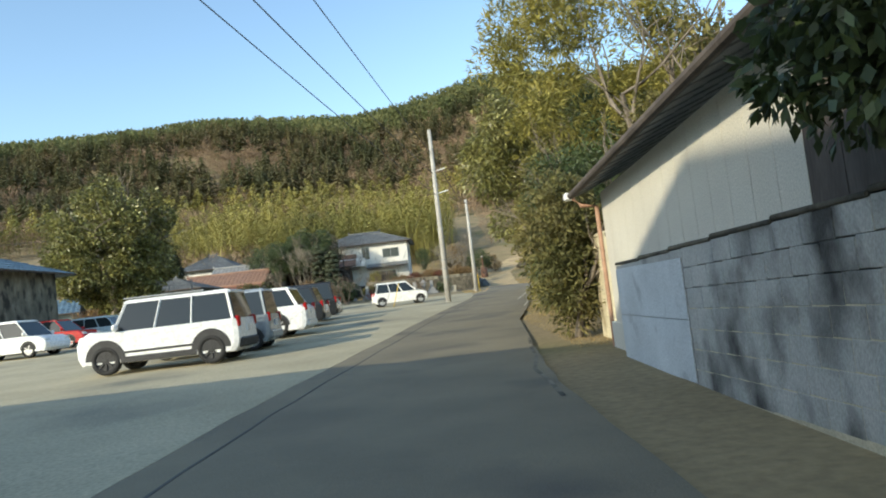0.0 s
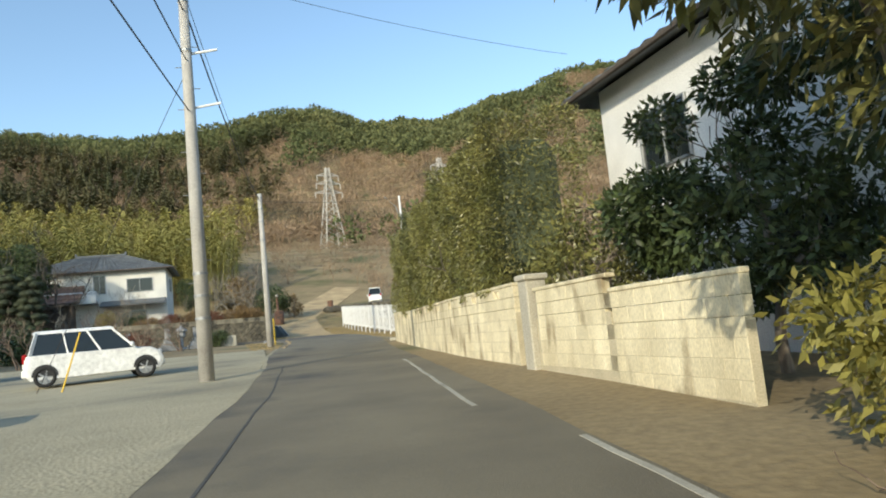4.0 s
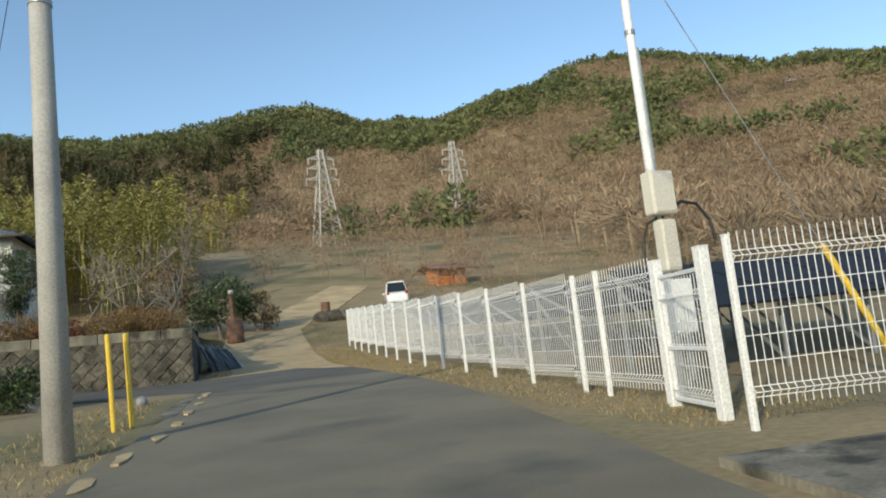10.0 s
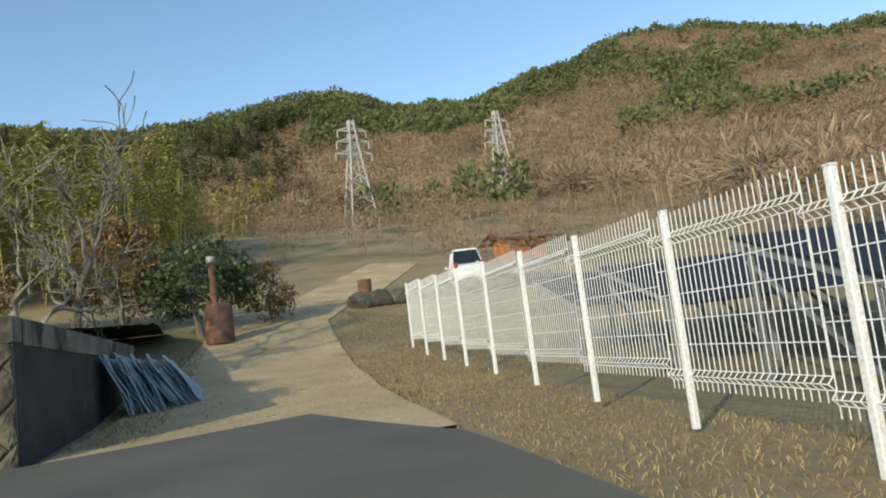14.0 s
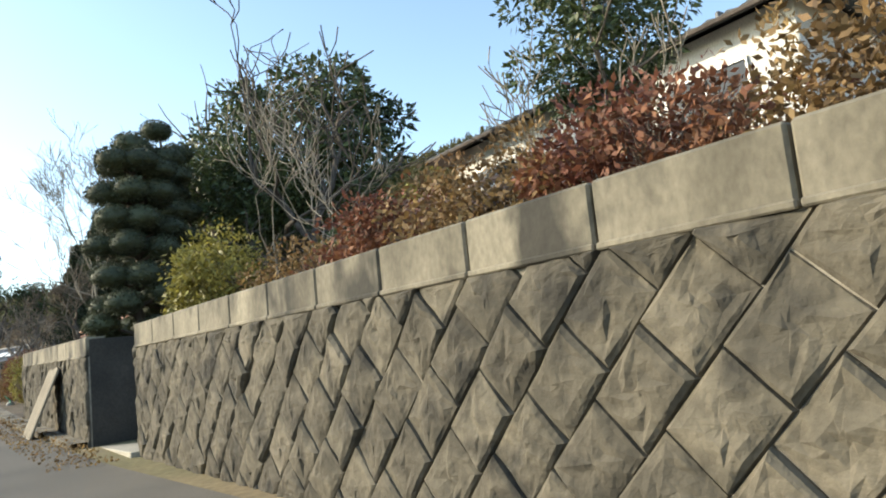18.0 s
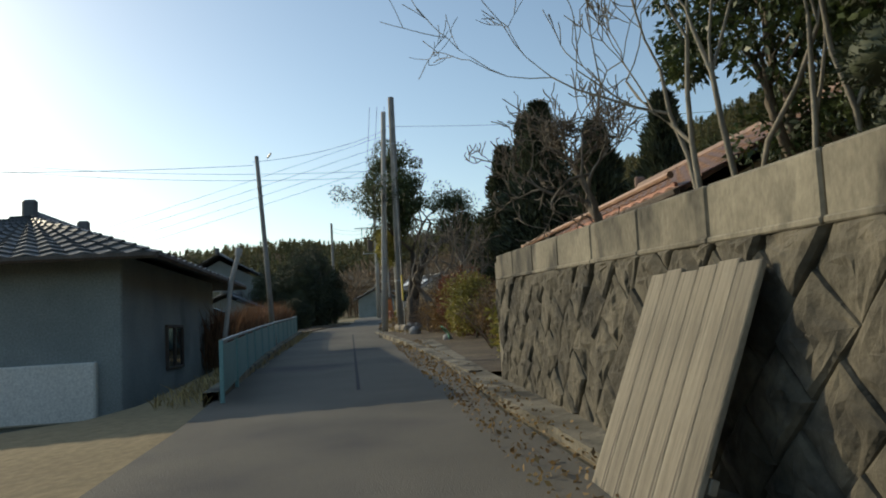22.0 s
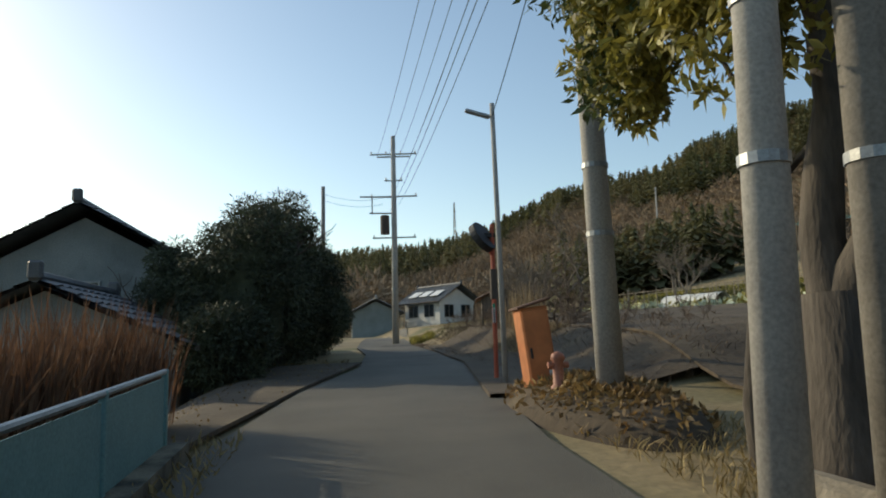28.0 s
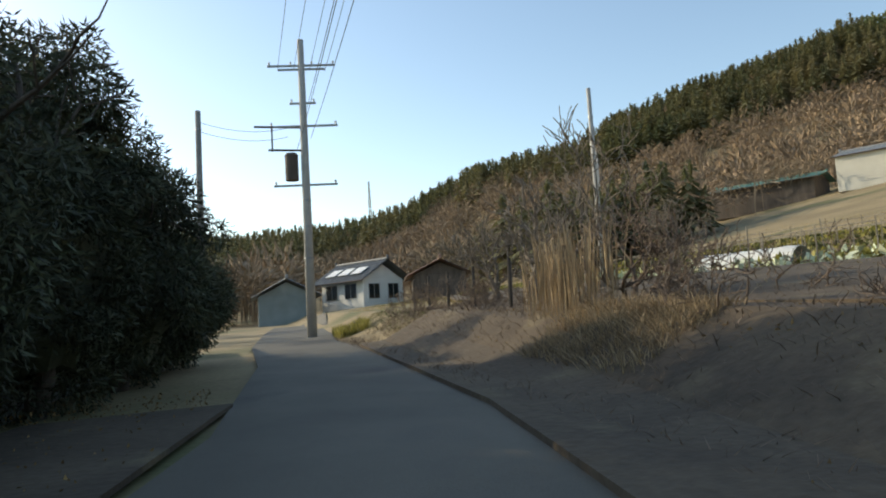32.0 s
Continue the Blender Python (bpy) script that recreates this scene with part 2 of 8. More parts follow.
    "red_paint": mat("red_paint", (0.425, 0.07, 0.035), (0.493, 0.11, 0.05), 3, 0.45, 0.05, 40),
    "yellow_paint": mat("yellow_paint", (0.72, 0.47, 0.04), (0.78, 0.53, 0.07), 3, 0.5, 0.05, 40),
    "teal": mat("teal_panel", (0.14, 0.3, 0.31), (0.2, 0.39, 0.39), 1.5, 0.5, 0.05, 40),
    "tarp": mat("pale_blue_sheet", (0.42, 0.48, 0.51), (0.62, 0.66, 0.67), 2, 0.55, 0.3, 20, leafy=0.3, stain=((0.3, 0.28, 0.24), 2.2, 0.57)),
    "granite": mat("granite", (0.2, 0.2, 0.2), (0.32, 0.32, 0.31), 6, 0.5, 0.2, 120),
    "solar": mat("solar_cell", (0.006, 0.007, 0.01), (0.011, 0.012, 0.016), 3, 0.7, 0, 30),
    "car_white": mat("car_white", (0.78, 0.78, 0.76), (0.8, 0.8, 0.78), 1, 0.22, 0, 10),
    "car_silver": mat("car_silver", (0.33, 0.37, 0.4), (0.36, 0.4, 0.43), 1, 0.25, 0, 10, metal=0.4),
    "car_dark": mat("car_dark", (0.02, 0.022, 0.025), (0.03, 0.032, 0.035), 1, 0.2, 0, 10),
    "car_red": mat("car_red", (0.4, 0.02, 0.02), (0.45, 0.03, 0.03), 1, 0.22, 0, 10),
    "car_pale": mat("car_pale_blue", (0.5, 0.6, 0.62), (0.52, 0.62, 0.64), 1, 0.22, 0, 10),
    "lamp_red": glassy("tail_lamp", (0.35, 0.01, 0.01), 0.15),
    "lamp_clear": glassy("head_lamp", (0.6, 0.62, 0.62), 0.1),
    "wall_teal": mat("teal_grey_wall", (0.19, 0.215, 0.215), (0.27, 0.3, 0.295), 0.8, 0.85, 0.1, 30, stain=((0.14, 0.155, 0.155), 0.6, 0.58)),
    "glass": glassy("dark_glass", (0.02, 0.026, 0.028), 0.04),
    "mirror": mat("convex_mirror", (0.85, 0.85, 0.85), (0.87, 0.87, 0.87), 1, 0.04, 0, 10, metal=1.0),
    "forest_cedar": mat("forest_cedar", (0.095, 0.108, 0.048), (0.21, 0.18, 0.088), 0.03, 0.9, 0, 0.4, island=0.3, world_co=True, leafy=0.3),
    "forest_pine": mat("forest_pine", (0.1, 0.125, 0.05), (0.2, 0.205, 0.085), 0.02, 0.9, 0, 0.4, island=0.3, world_co=True, leafy=0.3),
    "forest_bare": mat("forest_bare", (0.2, 0.14, 0.09), (0.31, 0.225, 0.145), 0.03, 0.95, 0, 0.5, island=0.35, world_co=True, stain=((0.1, 0.085, 0.055), 0.035, 0.56)),
    "forest_bamboo": mat("forest_bamboo", (0.23, 0.225, 0.06), (0.46, 0.4, 0.125), 0.05, 0.85, 0, 0.6, island=0.35, world_co=True, leafy=0.2, stain=((0.1, 0.11, 0.04), 0.07, 0.56)),
    "flower": mat("pale_leaf", (0.45, 0.5, 0.3), (0.6, 0.62, 0.45), 3, 0.8, 0, 20, island=0.3),
    "whitewash": mat("whitewash", (0.5, 0.52, 0.52), (0.62, 0.64, 0.64), 1.6, 0.8, 0.2, 40, stain=((0.36, 0.37, 0.37), 2.5, 0.58)),
    "film": mat("tunnel_film", (0.6, 0.6, 0.55), (0.7, 0.7, 0.66), 3, 0.6, 0.1, 20),
    "green_roof": mat("green_sheet", (0.1, 0.24, 0.2), (0.14, 0.3, 0.26), 2, 0.6, 0.1, 20),
    "hose": mat("green_hose", (0.03, 0.3, 0.16), (0.04, 0.36, 0.2), 3, 0.5, 0, 20),
    "sign_green": mat("label_green", (0.05, 0.35, 0.2), (0.06, 0.38, 0.22), 3, 0.5, 0, 20),
}

# geometry helpers --------------------------------------------------------
rng = np.random.default_rng(7)


class Geo:
    """Vertices and faces that grow into one mesh."""

    def __init__(self):
        self.v, self.f = [], []

    def add(self, v, f):
        k = len(self.v)
        self.v.extend(tuple(p) for p in v)
        self.f.extend(tuple(i + k for i in q) for q in f)
        return self

    def box(self, cx, cy, cz, sx, sy, sz, c=0.012, rz=0.0, ry=0.0, rx=0.0):
        h = Vector((sx / 2, sy / 2, sz / 2))
        c = min(c, 0.45 * min(sx, sy, sz))
        m = Euler((rx, ry, rz)).to_matrix()
        o = Vector((cx, cy, cz))
        v = []
        for a in (-1, 1):
            for b in (-1, 1):
                for d in (-1, 1):
                    for k in range(3):
                        p = Vector((a * h.x, b * h.y, d * h.z))
                        for j in range(3):
                            if j != k:
                                p[j] -= (a, b, d)[j] * c
                        v.append(o + m @ p)
        return self.add(v, CHAMFER)

    def tube(self, pts, radii, sides=8, cap=True):
        pts = [Vector(p) for p in pts]
        k = len(self.v)
        n = len(pts)
        for i, p in enumerate(pts):
            d = (pts[min(i + 1, n - 1)] - pts[max(i - 1, 0)]).normalized()
            u = d.orthogonal().normalized()
            if abs(d.z) > 0.9:
                u = (Vector((1, 0, 0)) - d * d.x).normalized()
            w = d.cross(u)
            for s in range(sides):
                a = 2 * math.pi * s / sides
                self.v.append(tuple(p + radii[i] * (math.cos(a) * u + math.sin(a) * w)))
        for i in range(n - 1):
            for s in range(sides):
                t = (s + 1) % sides
                self.f.append((k + i * sides + s, k + i * sides + t, k + (i + 1) * sides + t, k + (i + 1) * sides + s))
        if cap:
            self.f.append(tuple(k + s for s in reversed(range(sides))))
            self.f.append(tuple(k + (n - 1) * sides + s for s in range(sides)))
        return self

    def prism(self, poly, axis, a, b):
        """A polygon in the two other axes, stretched along an axis from a to b."""
        def place(p, q):
            return {"x": (q, p[0], p[1]), "y": (p[0], q, p[1]), "z": (p[0], p[1], q)}[axis]
        n = len(poly)
        return self.add([place(p, a) for p in poly] + [place(p, b) for p in poly],
                        [tuple(range(n))[::-1], tuple(range(n, 2 * n))] + [(i, (i + 1) % n, n + (i + 1) % n, n + i) for i in range(n)])

    def mesh(self, name, material, smooth=False):
        me = bpy.data.meshes.new(name)
        me.from_pydata(self.v, [], self.f)
        me.materials.append(M[material] if isinstance(material, str) else material)
        if smooth:
            me.polygons.foreach_set("use_smooth", [True] * len(me.polygons))
        fix = bmesh.new()
        if len(self.f) < 4000:
            fix.from_mesh(me)
            bmesh.ops.recalc_face_normals(fix, faces=fix.faces)
            fix.to_mesh(me)
        fix.free()
        me.update()
        return me


def chamfer_faces():
    b = bmesh.new()
    v = []
    for a in (-1, 1):
        for c in (-1, 1):
            for d in (-1, 1):
                for k in range(3):
                    v.append(b.verts.new([s if j == k else 0.8 * s for j, s in enumerate((a, c, d))]))
    b.verts.index_update()
    bmesh.ops.convex_hull(b, input=b.verts)
    bmesh.ops.dissolve_limit(b, angle_limit=0.01, verts=b.verts, edges=b.edges)
    b.verts.index_update()
    out = [tuple(q.index for q in f.verts) for f in b.faces]
    b.free()
    return out


CHAMFER = chamfer_faces()


def thing(name, x, y, z, rz=0.0, label="", category="", group="", kind=""):
    ob = new(name)
    ob.empty_display_size = 0.2
    ob.matrix_basis = pose(x, y, z, 0, 0, rz)
    return tagged(ob, label, category, group, kind)


def part(name, geo, material, parent=None, label="", smooth=False, at=None):
    me = geo if isinstance(geo, bpy.types.Mesh) else geo.mesh(name, material, smooth)
    ob = new(name, me)
    if at is not None:
        ob.matrix_basis = at
    if parent is not None:
        ob.parent = parent
    if label:
        ob["label"] = label
    return ob


def whole(name, geo, material, label, category, group="", kind="", smooth=False):
    """A thing of one mesh, with its vertices in the world."""
    return tagged(part(name, geo, material, smooth=smooth), label, category, group, kind)


def quads(name, V, material):
    """A mesh of many loose quads from an array of shape (n, 4, 3)."""
    n = len(V)
    me = bpy.data.meshes.new(name)
    me.vertices.add(4 * n), me.loops.add(4 * n), me.polygons.add(n)
    me.vertices.foreach_set("co", np.asarray(V, np.float32).ravel())
    me.loops.foreach_set("vertex_index", np.arange(4 * n, dtype=np.int32))
    me.polygons.foreach_set("loop_start", np.arange(0, 4 * n, 4, dtype=np.int32))
    me.materials.append(M[material])
    me.update(calc_edges=True)
    return me


def leaves(P, length, aspect=0.42, droop=0.2, spread=1.0, out=None):
    """Pointed leaves at the points P: each one a kite of four corners, slightly folded."""
    n = len(P)
    d = rng.normal(size=(n, 3)) * spread
    if out is not None:
        d += out
    d[:, 2] -= droop
    d /= np.linalg.norm(d, axis=1, keepdims=True) + 1e-9
    s = np.cross(d, rng.normal(size=(n, 3)))
    s /= np.linalg.norm(s, axis=1, keepdims=True) + 1e-9
    up = np.cross(s, d)
    L = length * rng.uniform(0.6, 1.3, (n, 1))
    w = L * aspect * 0.5
    mid = P + d * L * 0.45
    return np.stack([P, mid + s * w + up * w * 0.25, P + d * L, mid - s * w + up * w * 0.25], 1)


def blob(n, c, r, shell=0.55):
    """Points in an ellipsoid, thicker towards its skin."""
    d = rng.normal(size=(n, 3))
    d /= np.linalg.norm(d, axis=1, keepdims=True)
    k = rng.uniform(shell, 1.0, (n, 1)) ** 0.6
    return np.array(c) + d * k * np.array(r), d


def clumps(n, c, r, m, size, squash=0.8):
    """Points in m clumps spread over an ellipsoid, so that the outline is uneven."""
    cc, _ = blob(m, c, r, 0.5)
    per = max(1, n // m)
    P, D = [], []
    for q in cc:
        s = size * rng.uniform(0.6, 1.3)
        p, d = blob(per, q, (s, s, s * squash), 0.4)
        P.append(p), D.append(d)
    return np.concatenate(P), np.concatenate(D)


def branches(geo, p, d, length, r, depth, rnd, fork=(2, 4), bend=0.25, lift=0.12, sides=6, tips=None, shrink=0.68, least=0.006):
    pts, rad = [Vector(p)], [r]
    d = Vector(d).normalized()
    n = 4 if depth > 0 else 3
    for i in range(n):
        d = (d + Vector((rnd.gauss(0, bend), rnd.gauss(0, bend), rnd.gauss(0, bend) + lift))).normalized()
        pts.append(pts[-1] + d * length / n)
        rad.append(max(least, r * (1 - 0.42 * (i + 1) / n)))
    geo.tube(pts, rad, sides if depth > 1 else 4, cap=False)
    if depth <= 0:
        if tips is not None:
            tips.append(pts[-1])
        return
    for k in range(rnd.randint(*fork)):
        i = n if k == 0 else rnd.randint(max(1, n - 2), n)
        q = (d + Vector((rnd.gauss(0, 0.6), rnd.gauss(0, 0.6), rnd.gauss(0.1, 0.35)))).normalized()
        branches(geo, pts[i], q, length * shrink * rnd.uniform(0.75, 1.15), max(least, rad[i] * 0.72), depth - 1, rnd, fork, bend, lift, sides, tips, shrink, least)


def bare_tree(name, x, y, z, h, r, depth, seed, label, material="bark", trunks=1, lean=(0, 0), fork=(2, 4), category="tree", group="", bend=0.22, shrink=0.7, least=0.006):
    rnd = random.Random(seed)
    t = thing(name, x, y, z, 0, label, category, group)
    g = Geo()
    tips = []
    for k in range(trunks):
        a = 2 * math.pi * k / max(1, trunks) + rnd.random()
        s = 0.12 * (trunks > 1)
        branches(g, (s * math.cos(a), s * math.sin(a), -0.1), (lean[0] + s * 2.2 * math.cos(a), lean[1] + s * 2.2 * math.sin(a), 1), h, r, depth, rnd, fork, bend, 0.1, 7, tips, shrink, least)
    part("trunk", g, material, t, smooth=True)
    return t, tips


def crown_tree(name, x, y, z, top, r, n, size, leaf, label, clump=0.9, m=26, base=1.2, trunk=0.14, bark="bark", aspect=0.42, droop=0.2, category="tree", group="", squash=0.8):
    """A tree with a trunk, limbs and a crown of many leaves; r: half width in x, y."""
    t = thing(name, x, y, z, 0, label, category, group)
    rnd = random.Random(int(1000 * abs(x) + 77 * abs(y)))
    g = Geo()
    branches(g, (0, 0, -0.1), (0, 0, 1), (top - z) * 0.45, trunk, 3, rnd, (2, 4), 0.18, 0.1, 7)
    part("trunk", g, bark, t, smooth=True)
    hz = (top - z - base) / 2
    P, D = clumps(n, (0, 0, base + hz), (r[0] - clump * 0.4, r[1] - clump * 0.4, max(0.2, hz - clump * 0.3)), m, clump, squash)
    part("crown", quads("crown", leaves(P, size, aspect, droop, 0.8, D), leaf), leaf, t)
    return t

# the lie of the land -----------------------------------------------------
ZA = [(-60, 0), (0, 0), (5.8, .08), (11.8, .21), (18, .35), (21, .43), (31.9, .82), (34.6, .89), (42, 1.07), (48.4, 1.21), (54.8, 1.38), (61.3, 1.54), (66.2, 1.68), (71.7, 1.82), (75, 1.9), (78, 1.95)]
ZB = [(-160, 3.6), (-110, 3.0), (-81, 2.5), (-62, 2.0), (-51.5, 1.72), (-47.8, 1.61), (-42.5, 1.47), (-38.8, 1.32), (-32.5, 1.12), (-23.5, .82), (-21, .74), (-16.2, .57), (-11.6, .4), (-7.5, .26), (-2.2, .15), (1.75, .03), (5, 0), (20, 0)]
NR = [(78, 0), (82, .12), (88, .7), (92, 1.35), (99, 2.7), (104, 3.3), (118, 6.3), (150, 14), (200, 22)]
RIDGE = [(-180, 12), (-100, 25), (-70, 74), (-53, 115), (-51, 121), (-48, 121), (-45, 131), (-41, 142), (-37, 146), (-34, 145), (-31, 137), (-28, 138), (-22, 127), (-19, 132), (-16, 131), (-12, 144), (-8, 139), (-3, 131), (3, 126), (12, 130), (18, 130), (34, 114), (40, 124), (46, 129), (51, 117), (57, 105), (62, 93), (65, 80), (72, 75), (78, 54), (81, 48), (90, 43), (94, 47), (103, 41), (130, 31), (180, 12)]
HUB, R_IN, R_TOP = (-20.0, 70.0), 150.0, 430.0


def tab(t, v):
    return np.interp(v, [a for a, _ in t], [b for _, b in t])


def smooth(a, b, v):
    k = np.clip((v - a) / (b - a), 0, 1)
    return k * k * (3 - 2 * k)


def plain(x, y):
    """The gentle ground of the lane, without the hills."""
    x, y = np.asarray(x, float), np.asarray(y, float)
    z = tab(ZA, y) + tab(ZB, x) * smooth(45, 72, y) + tab(NR, y)
    bank = smooth(79.2, 81.0, y) * smooth(-44, -48, x) * 0.75
    return z + bank * (1 - smooth(86, 96, y)) - 0.9 * smooth(73.2, 70.5, y) * smooth(-19, -23, x) * smooth(40, 60, y)


def ground(x, y):
    x, y = np.asarray(x, float), np.asarray(y, float)
    r = np.hypot(x - HUB[0], y - HUB[1])
    az = np.degrees(np.arctan2(-(x - HUB[0]), y - HUB[1]))
    top = tab(RIDGE, az)
    k = np.clip((r - R_IN) / (R_TOP - R_IN), 0, 1)
    k = 0.55 * k + 0.45 * k * k * (3 - 2 * k)
    wob = 1 + 0.06 * np.sin(x * 0.021 + 1.3) * np.cos(y * 0.027)
    far = 1 - 0.35 * np.clip((r - R_TOP) / 500, 0, 1)
    base = plain(x, y)
    return base + (np.maximum(top * far - base, 0)) * k * np.where(k > 0.9, 1, wob)


def gz(x, y):
    return float(ground(x, y))


def spread_axis(a, b, step, far_a, far_b, grow=1.16):
    out, s, v = [], step, a
    while v > far_a:
        s *= grow
        v -= s
        out.append(v)
    out = out[::-1] + list(np.arange(a, b, step))
    s, v = step, b
    while v < far_b:
        out.append(v)
        s *= grow
        v += s
    return np.array(out)


def ground_material():
    m = mat("ground", (0.22, 0.165, 0.085), (0.33, 0.25, 0.13), 0.25, 0.97, 0.8, 9, world_co=True, stain=((0.12, 0.12, 0.045), 0.12, 0.53))
    return m


gx, gy = spread_axis(-98, 22, 1.0, -1800, 1500), spread_axis(-16, 112, 1.0, -1200, 1800)
XX, YY = np.meshgrid(gx, gy)
ZZ = ground(XX, YY)
near = (XX > -100) & (XX < 24) & (YY > -16) & (YY < 112)
ZZ = np.where(near, ZZ - 0.02, ZZ)
nx, ny = len(gx), len(gy)
idx = np.arange(nx * ny).reshape(ny, nx)
me = bpy.data.meshes.new("ground")
me.from_pydata(np.stack([XX, YY, ZZ], -1).reshape(-1, 3).tolist(), [], np.stack([idx[:-1, :-1], idx[:-1, 1:], idx[1:, 1:], idx[1:, :-1]], -1).reshape(-1, 4).tolist())
me.materials.append(ground_material())
me.polygons.foreach_set("use_smooth", [True] * len(me.polygons))
tagged(new("ground", me), "dry winter grass and bare earth over rolling land", "ground", kind="structure")


def strip(name, left, right, material, label, category, dz=0.03, sub=0.6, kind="structure", thick=0.12):
    """A road or path between two edge lines of the same number of points, laid on the land, with a skirt."""
    def along(pts):
        out = []
        for (x0, y0), (x1, y1) in zip(pts[:-1], pts[1:]):
            n = max(1, int(math.hypot(x1 - x0, y1 - y0) / sub))
            out.append([(x0 + (x1 - x0) * k / n, y0 + (y1 - y0) * k / n) for k in range(n)])
        return out
    A, B = [], []
    for i in range(len(left) - 1):
        n = max(1, int(max(math.dist(left[i], left[i + 1]), math.dist(right[i], right[i + 1])) / sub))
        for k in range(n):
            q = k / n
            A.append((left[i][0] * (1 - q) + left[i + 1][0] * q, left[i][1] * (1 - q) + left[i + 1][1] * q))
            B.append((right[i][0] * (1 - q) + right[i + 1][0] * q, right[i][1] * (1 - q) + right[i + 1][1] * q))
    A.append(left[-1]), B.append(right[-1])
    g, cols = Geo(), 6
    for a, b in zip(A, B):
        j = 0.05 * noise.noise((a[0] * 0.7, a[1] * 0.7, 0))
        row = [(a[0] + (b[0] - a[0]) * (k / cols) + j, a[1] + (b[1] - a[1]) * (k / cols)) for k in range(cols + 1)]
        zs = [float(plain(p[0], min(p[1], 200))) + dz for p in row]
        # the bank never lifts the lane
        g.v.append((row[0][0], row[0][1], zs[0] - thick))
        g.v.extend((p[0], p[1], q) for p, q in zip(row, zs))
        g.v.append((row[-1][0], row[-1][1], zs[-1] - thick))
    w = cols + 3
    for i in range(len(A) - 1):
        for k in range(w - 1):
            g.f.append((i * w + k, i * w + k + 1, (i + 1) * w + k + 1, (i + 1) * w + k))
    return whole(name, g, material, label, category, kind=kind)


LANE_L = [(-3.0, -40), (-2.9, 0), (-2.6, 8), (-1.9, 16), (-1.3, 22), (-0.3, 29), (0.6, 36), (1.3, 43), (1.7, 50), (2.5, 57), (3.2, 63), (3.55, 68), (3.7, 71.5)]
LANE_R = [(1.5, -40), (1.2, 0), (1.1, 8), (1.4, 13), (1.9, 20), (2.7, 25), (3.6, 32), (4.6, 39), (5.5, 46), (6.6, 53), (7.5, 58.5), (8.2, 65), (8.3, 71.5)]
strip("road_1", LANE_L, LANE_R, "asphalt", "worn grey asphalt of a narrow village lane", "road", 0.04)
SIDE_R = [(8.3, 71.5), (8.1, 76), (6.8, 79.5), (3.2, 78.2), (-2, 78.0), (-9, 77.6), (-17.5, 77.4), (-24, 77.6), (-34, 76.8), (-42, 77.05), (-48, 77.7), (-54, 78.5), (-62, 78.9), (-70, 78.6), (-82, 79.6), (-98, 81)]
SIDE_L = [(3.7, 71.5), (2.5, 72.4), (1.0, 73.2), (-0.6, 73.6), (-3.5, 73.8), (-9, 74.0), (-17.5, 74.2), (-24, 74.0), (-34, 73.85), (-42, 73.75), (-48, 74.4), (-54, 75.6), (-62, 76.1), (-70, 76.0), (-82, 76.6), (-98, 77.5)]
strip("road_2", SIDE_L, SIDE_R, "asphalt_backlit", "worn asphalt side lane climbing past a retaining wall", "road", 0.04, 0.5)
strip("parking_ground", [(-42, -20), (-42, 8), (-42, 20), (-40, 40), (-38, 54), (-30, 60)], [(-3.0, -20), (-2.65, 8), (-1.5, 20.5), (0.9, 39), (1.7, 50), (2.0, 59)], "gravel", "compacted pale gravel parking ground", "ground", 0.015, 2.0)
strip("concrete_apron", [(7.4, 54.2), (7.6, 57.6)], [(13.5, 53.4), (13.5, 56.9)], "concrete", "grey concrete apron beside a gate", "pavement", 0.05)
strip("path", [(3.5, 76.5), (3.9, 86), (4.6, 95), (8.5, 106), (14, 118)], [(8.2, 76.5), (8.3, 86), (8.6, 95), (12, 104), (17, 116)], "earth_path", "bare earth track climbing between dry grass", "path", 0.028, 1.0)
strip("gutter", [(-11.0, 77.68), (-20.4, 77.5), (-30, 77.75)], [(-11.0, 78.05), (-20.4, 77.9), (-30, 78.15)], "concrete", "concrete road gutter at the foot of the wall", "gutter", 0.07, 0.6)
strip("kerb", [(-20.6, 77.62), (-30, 77.3), (-38, 76.8)], [(-20.6, 77.82), (-30, 77.5), (-38, 77.0)], "concrete", "low concrete kerb along the lane", "kerb", 0.09, 0.6, thick=0.25)
strip("kerb", [(-20.0, 74.0), (-30, 73.72), (-42.3, 73.5)], [(-20.0, 74.2), (-30, 73.92), (-42.3, 73.7)], "concrete", "low concrete kerb under the blue fence", "kerb", 0.16, 0.6, thick=0.4)

# worn seams, patches and paint on the lane
def shift(pts, d, a, b):
    return [(x + d, y) for x, y in pts if a <= y <= b]


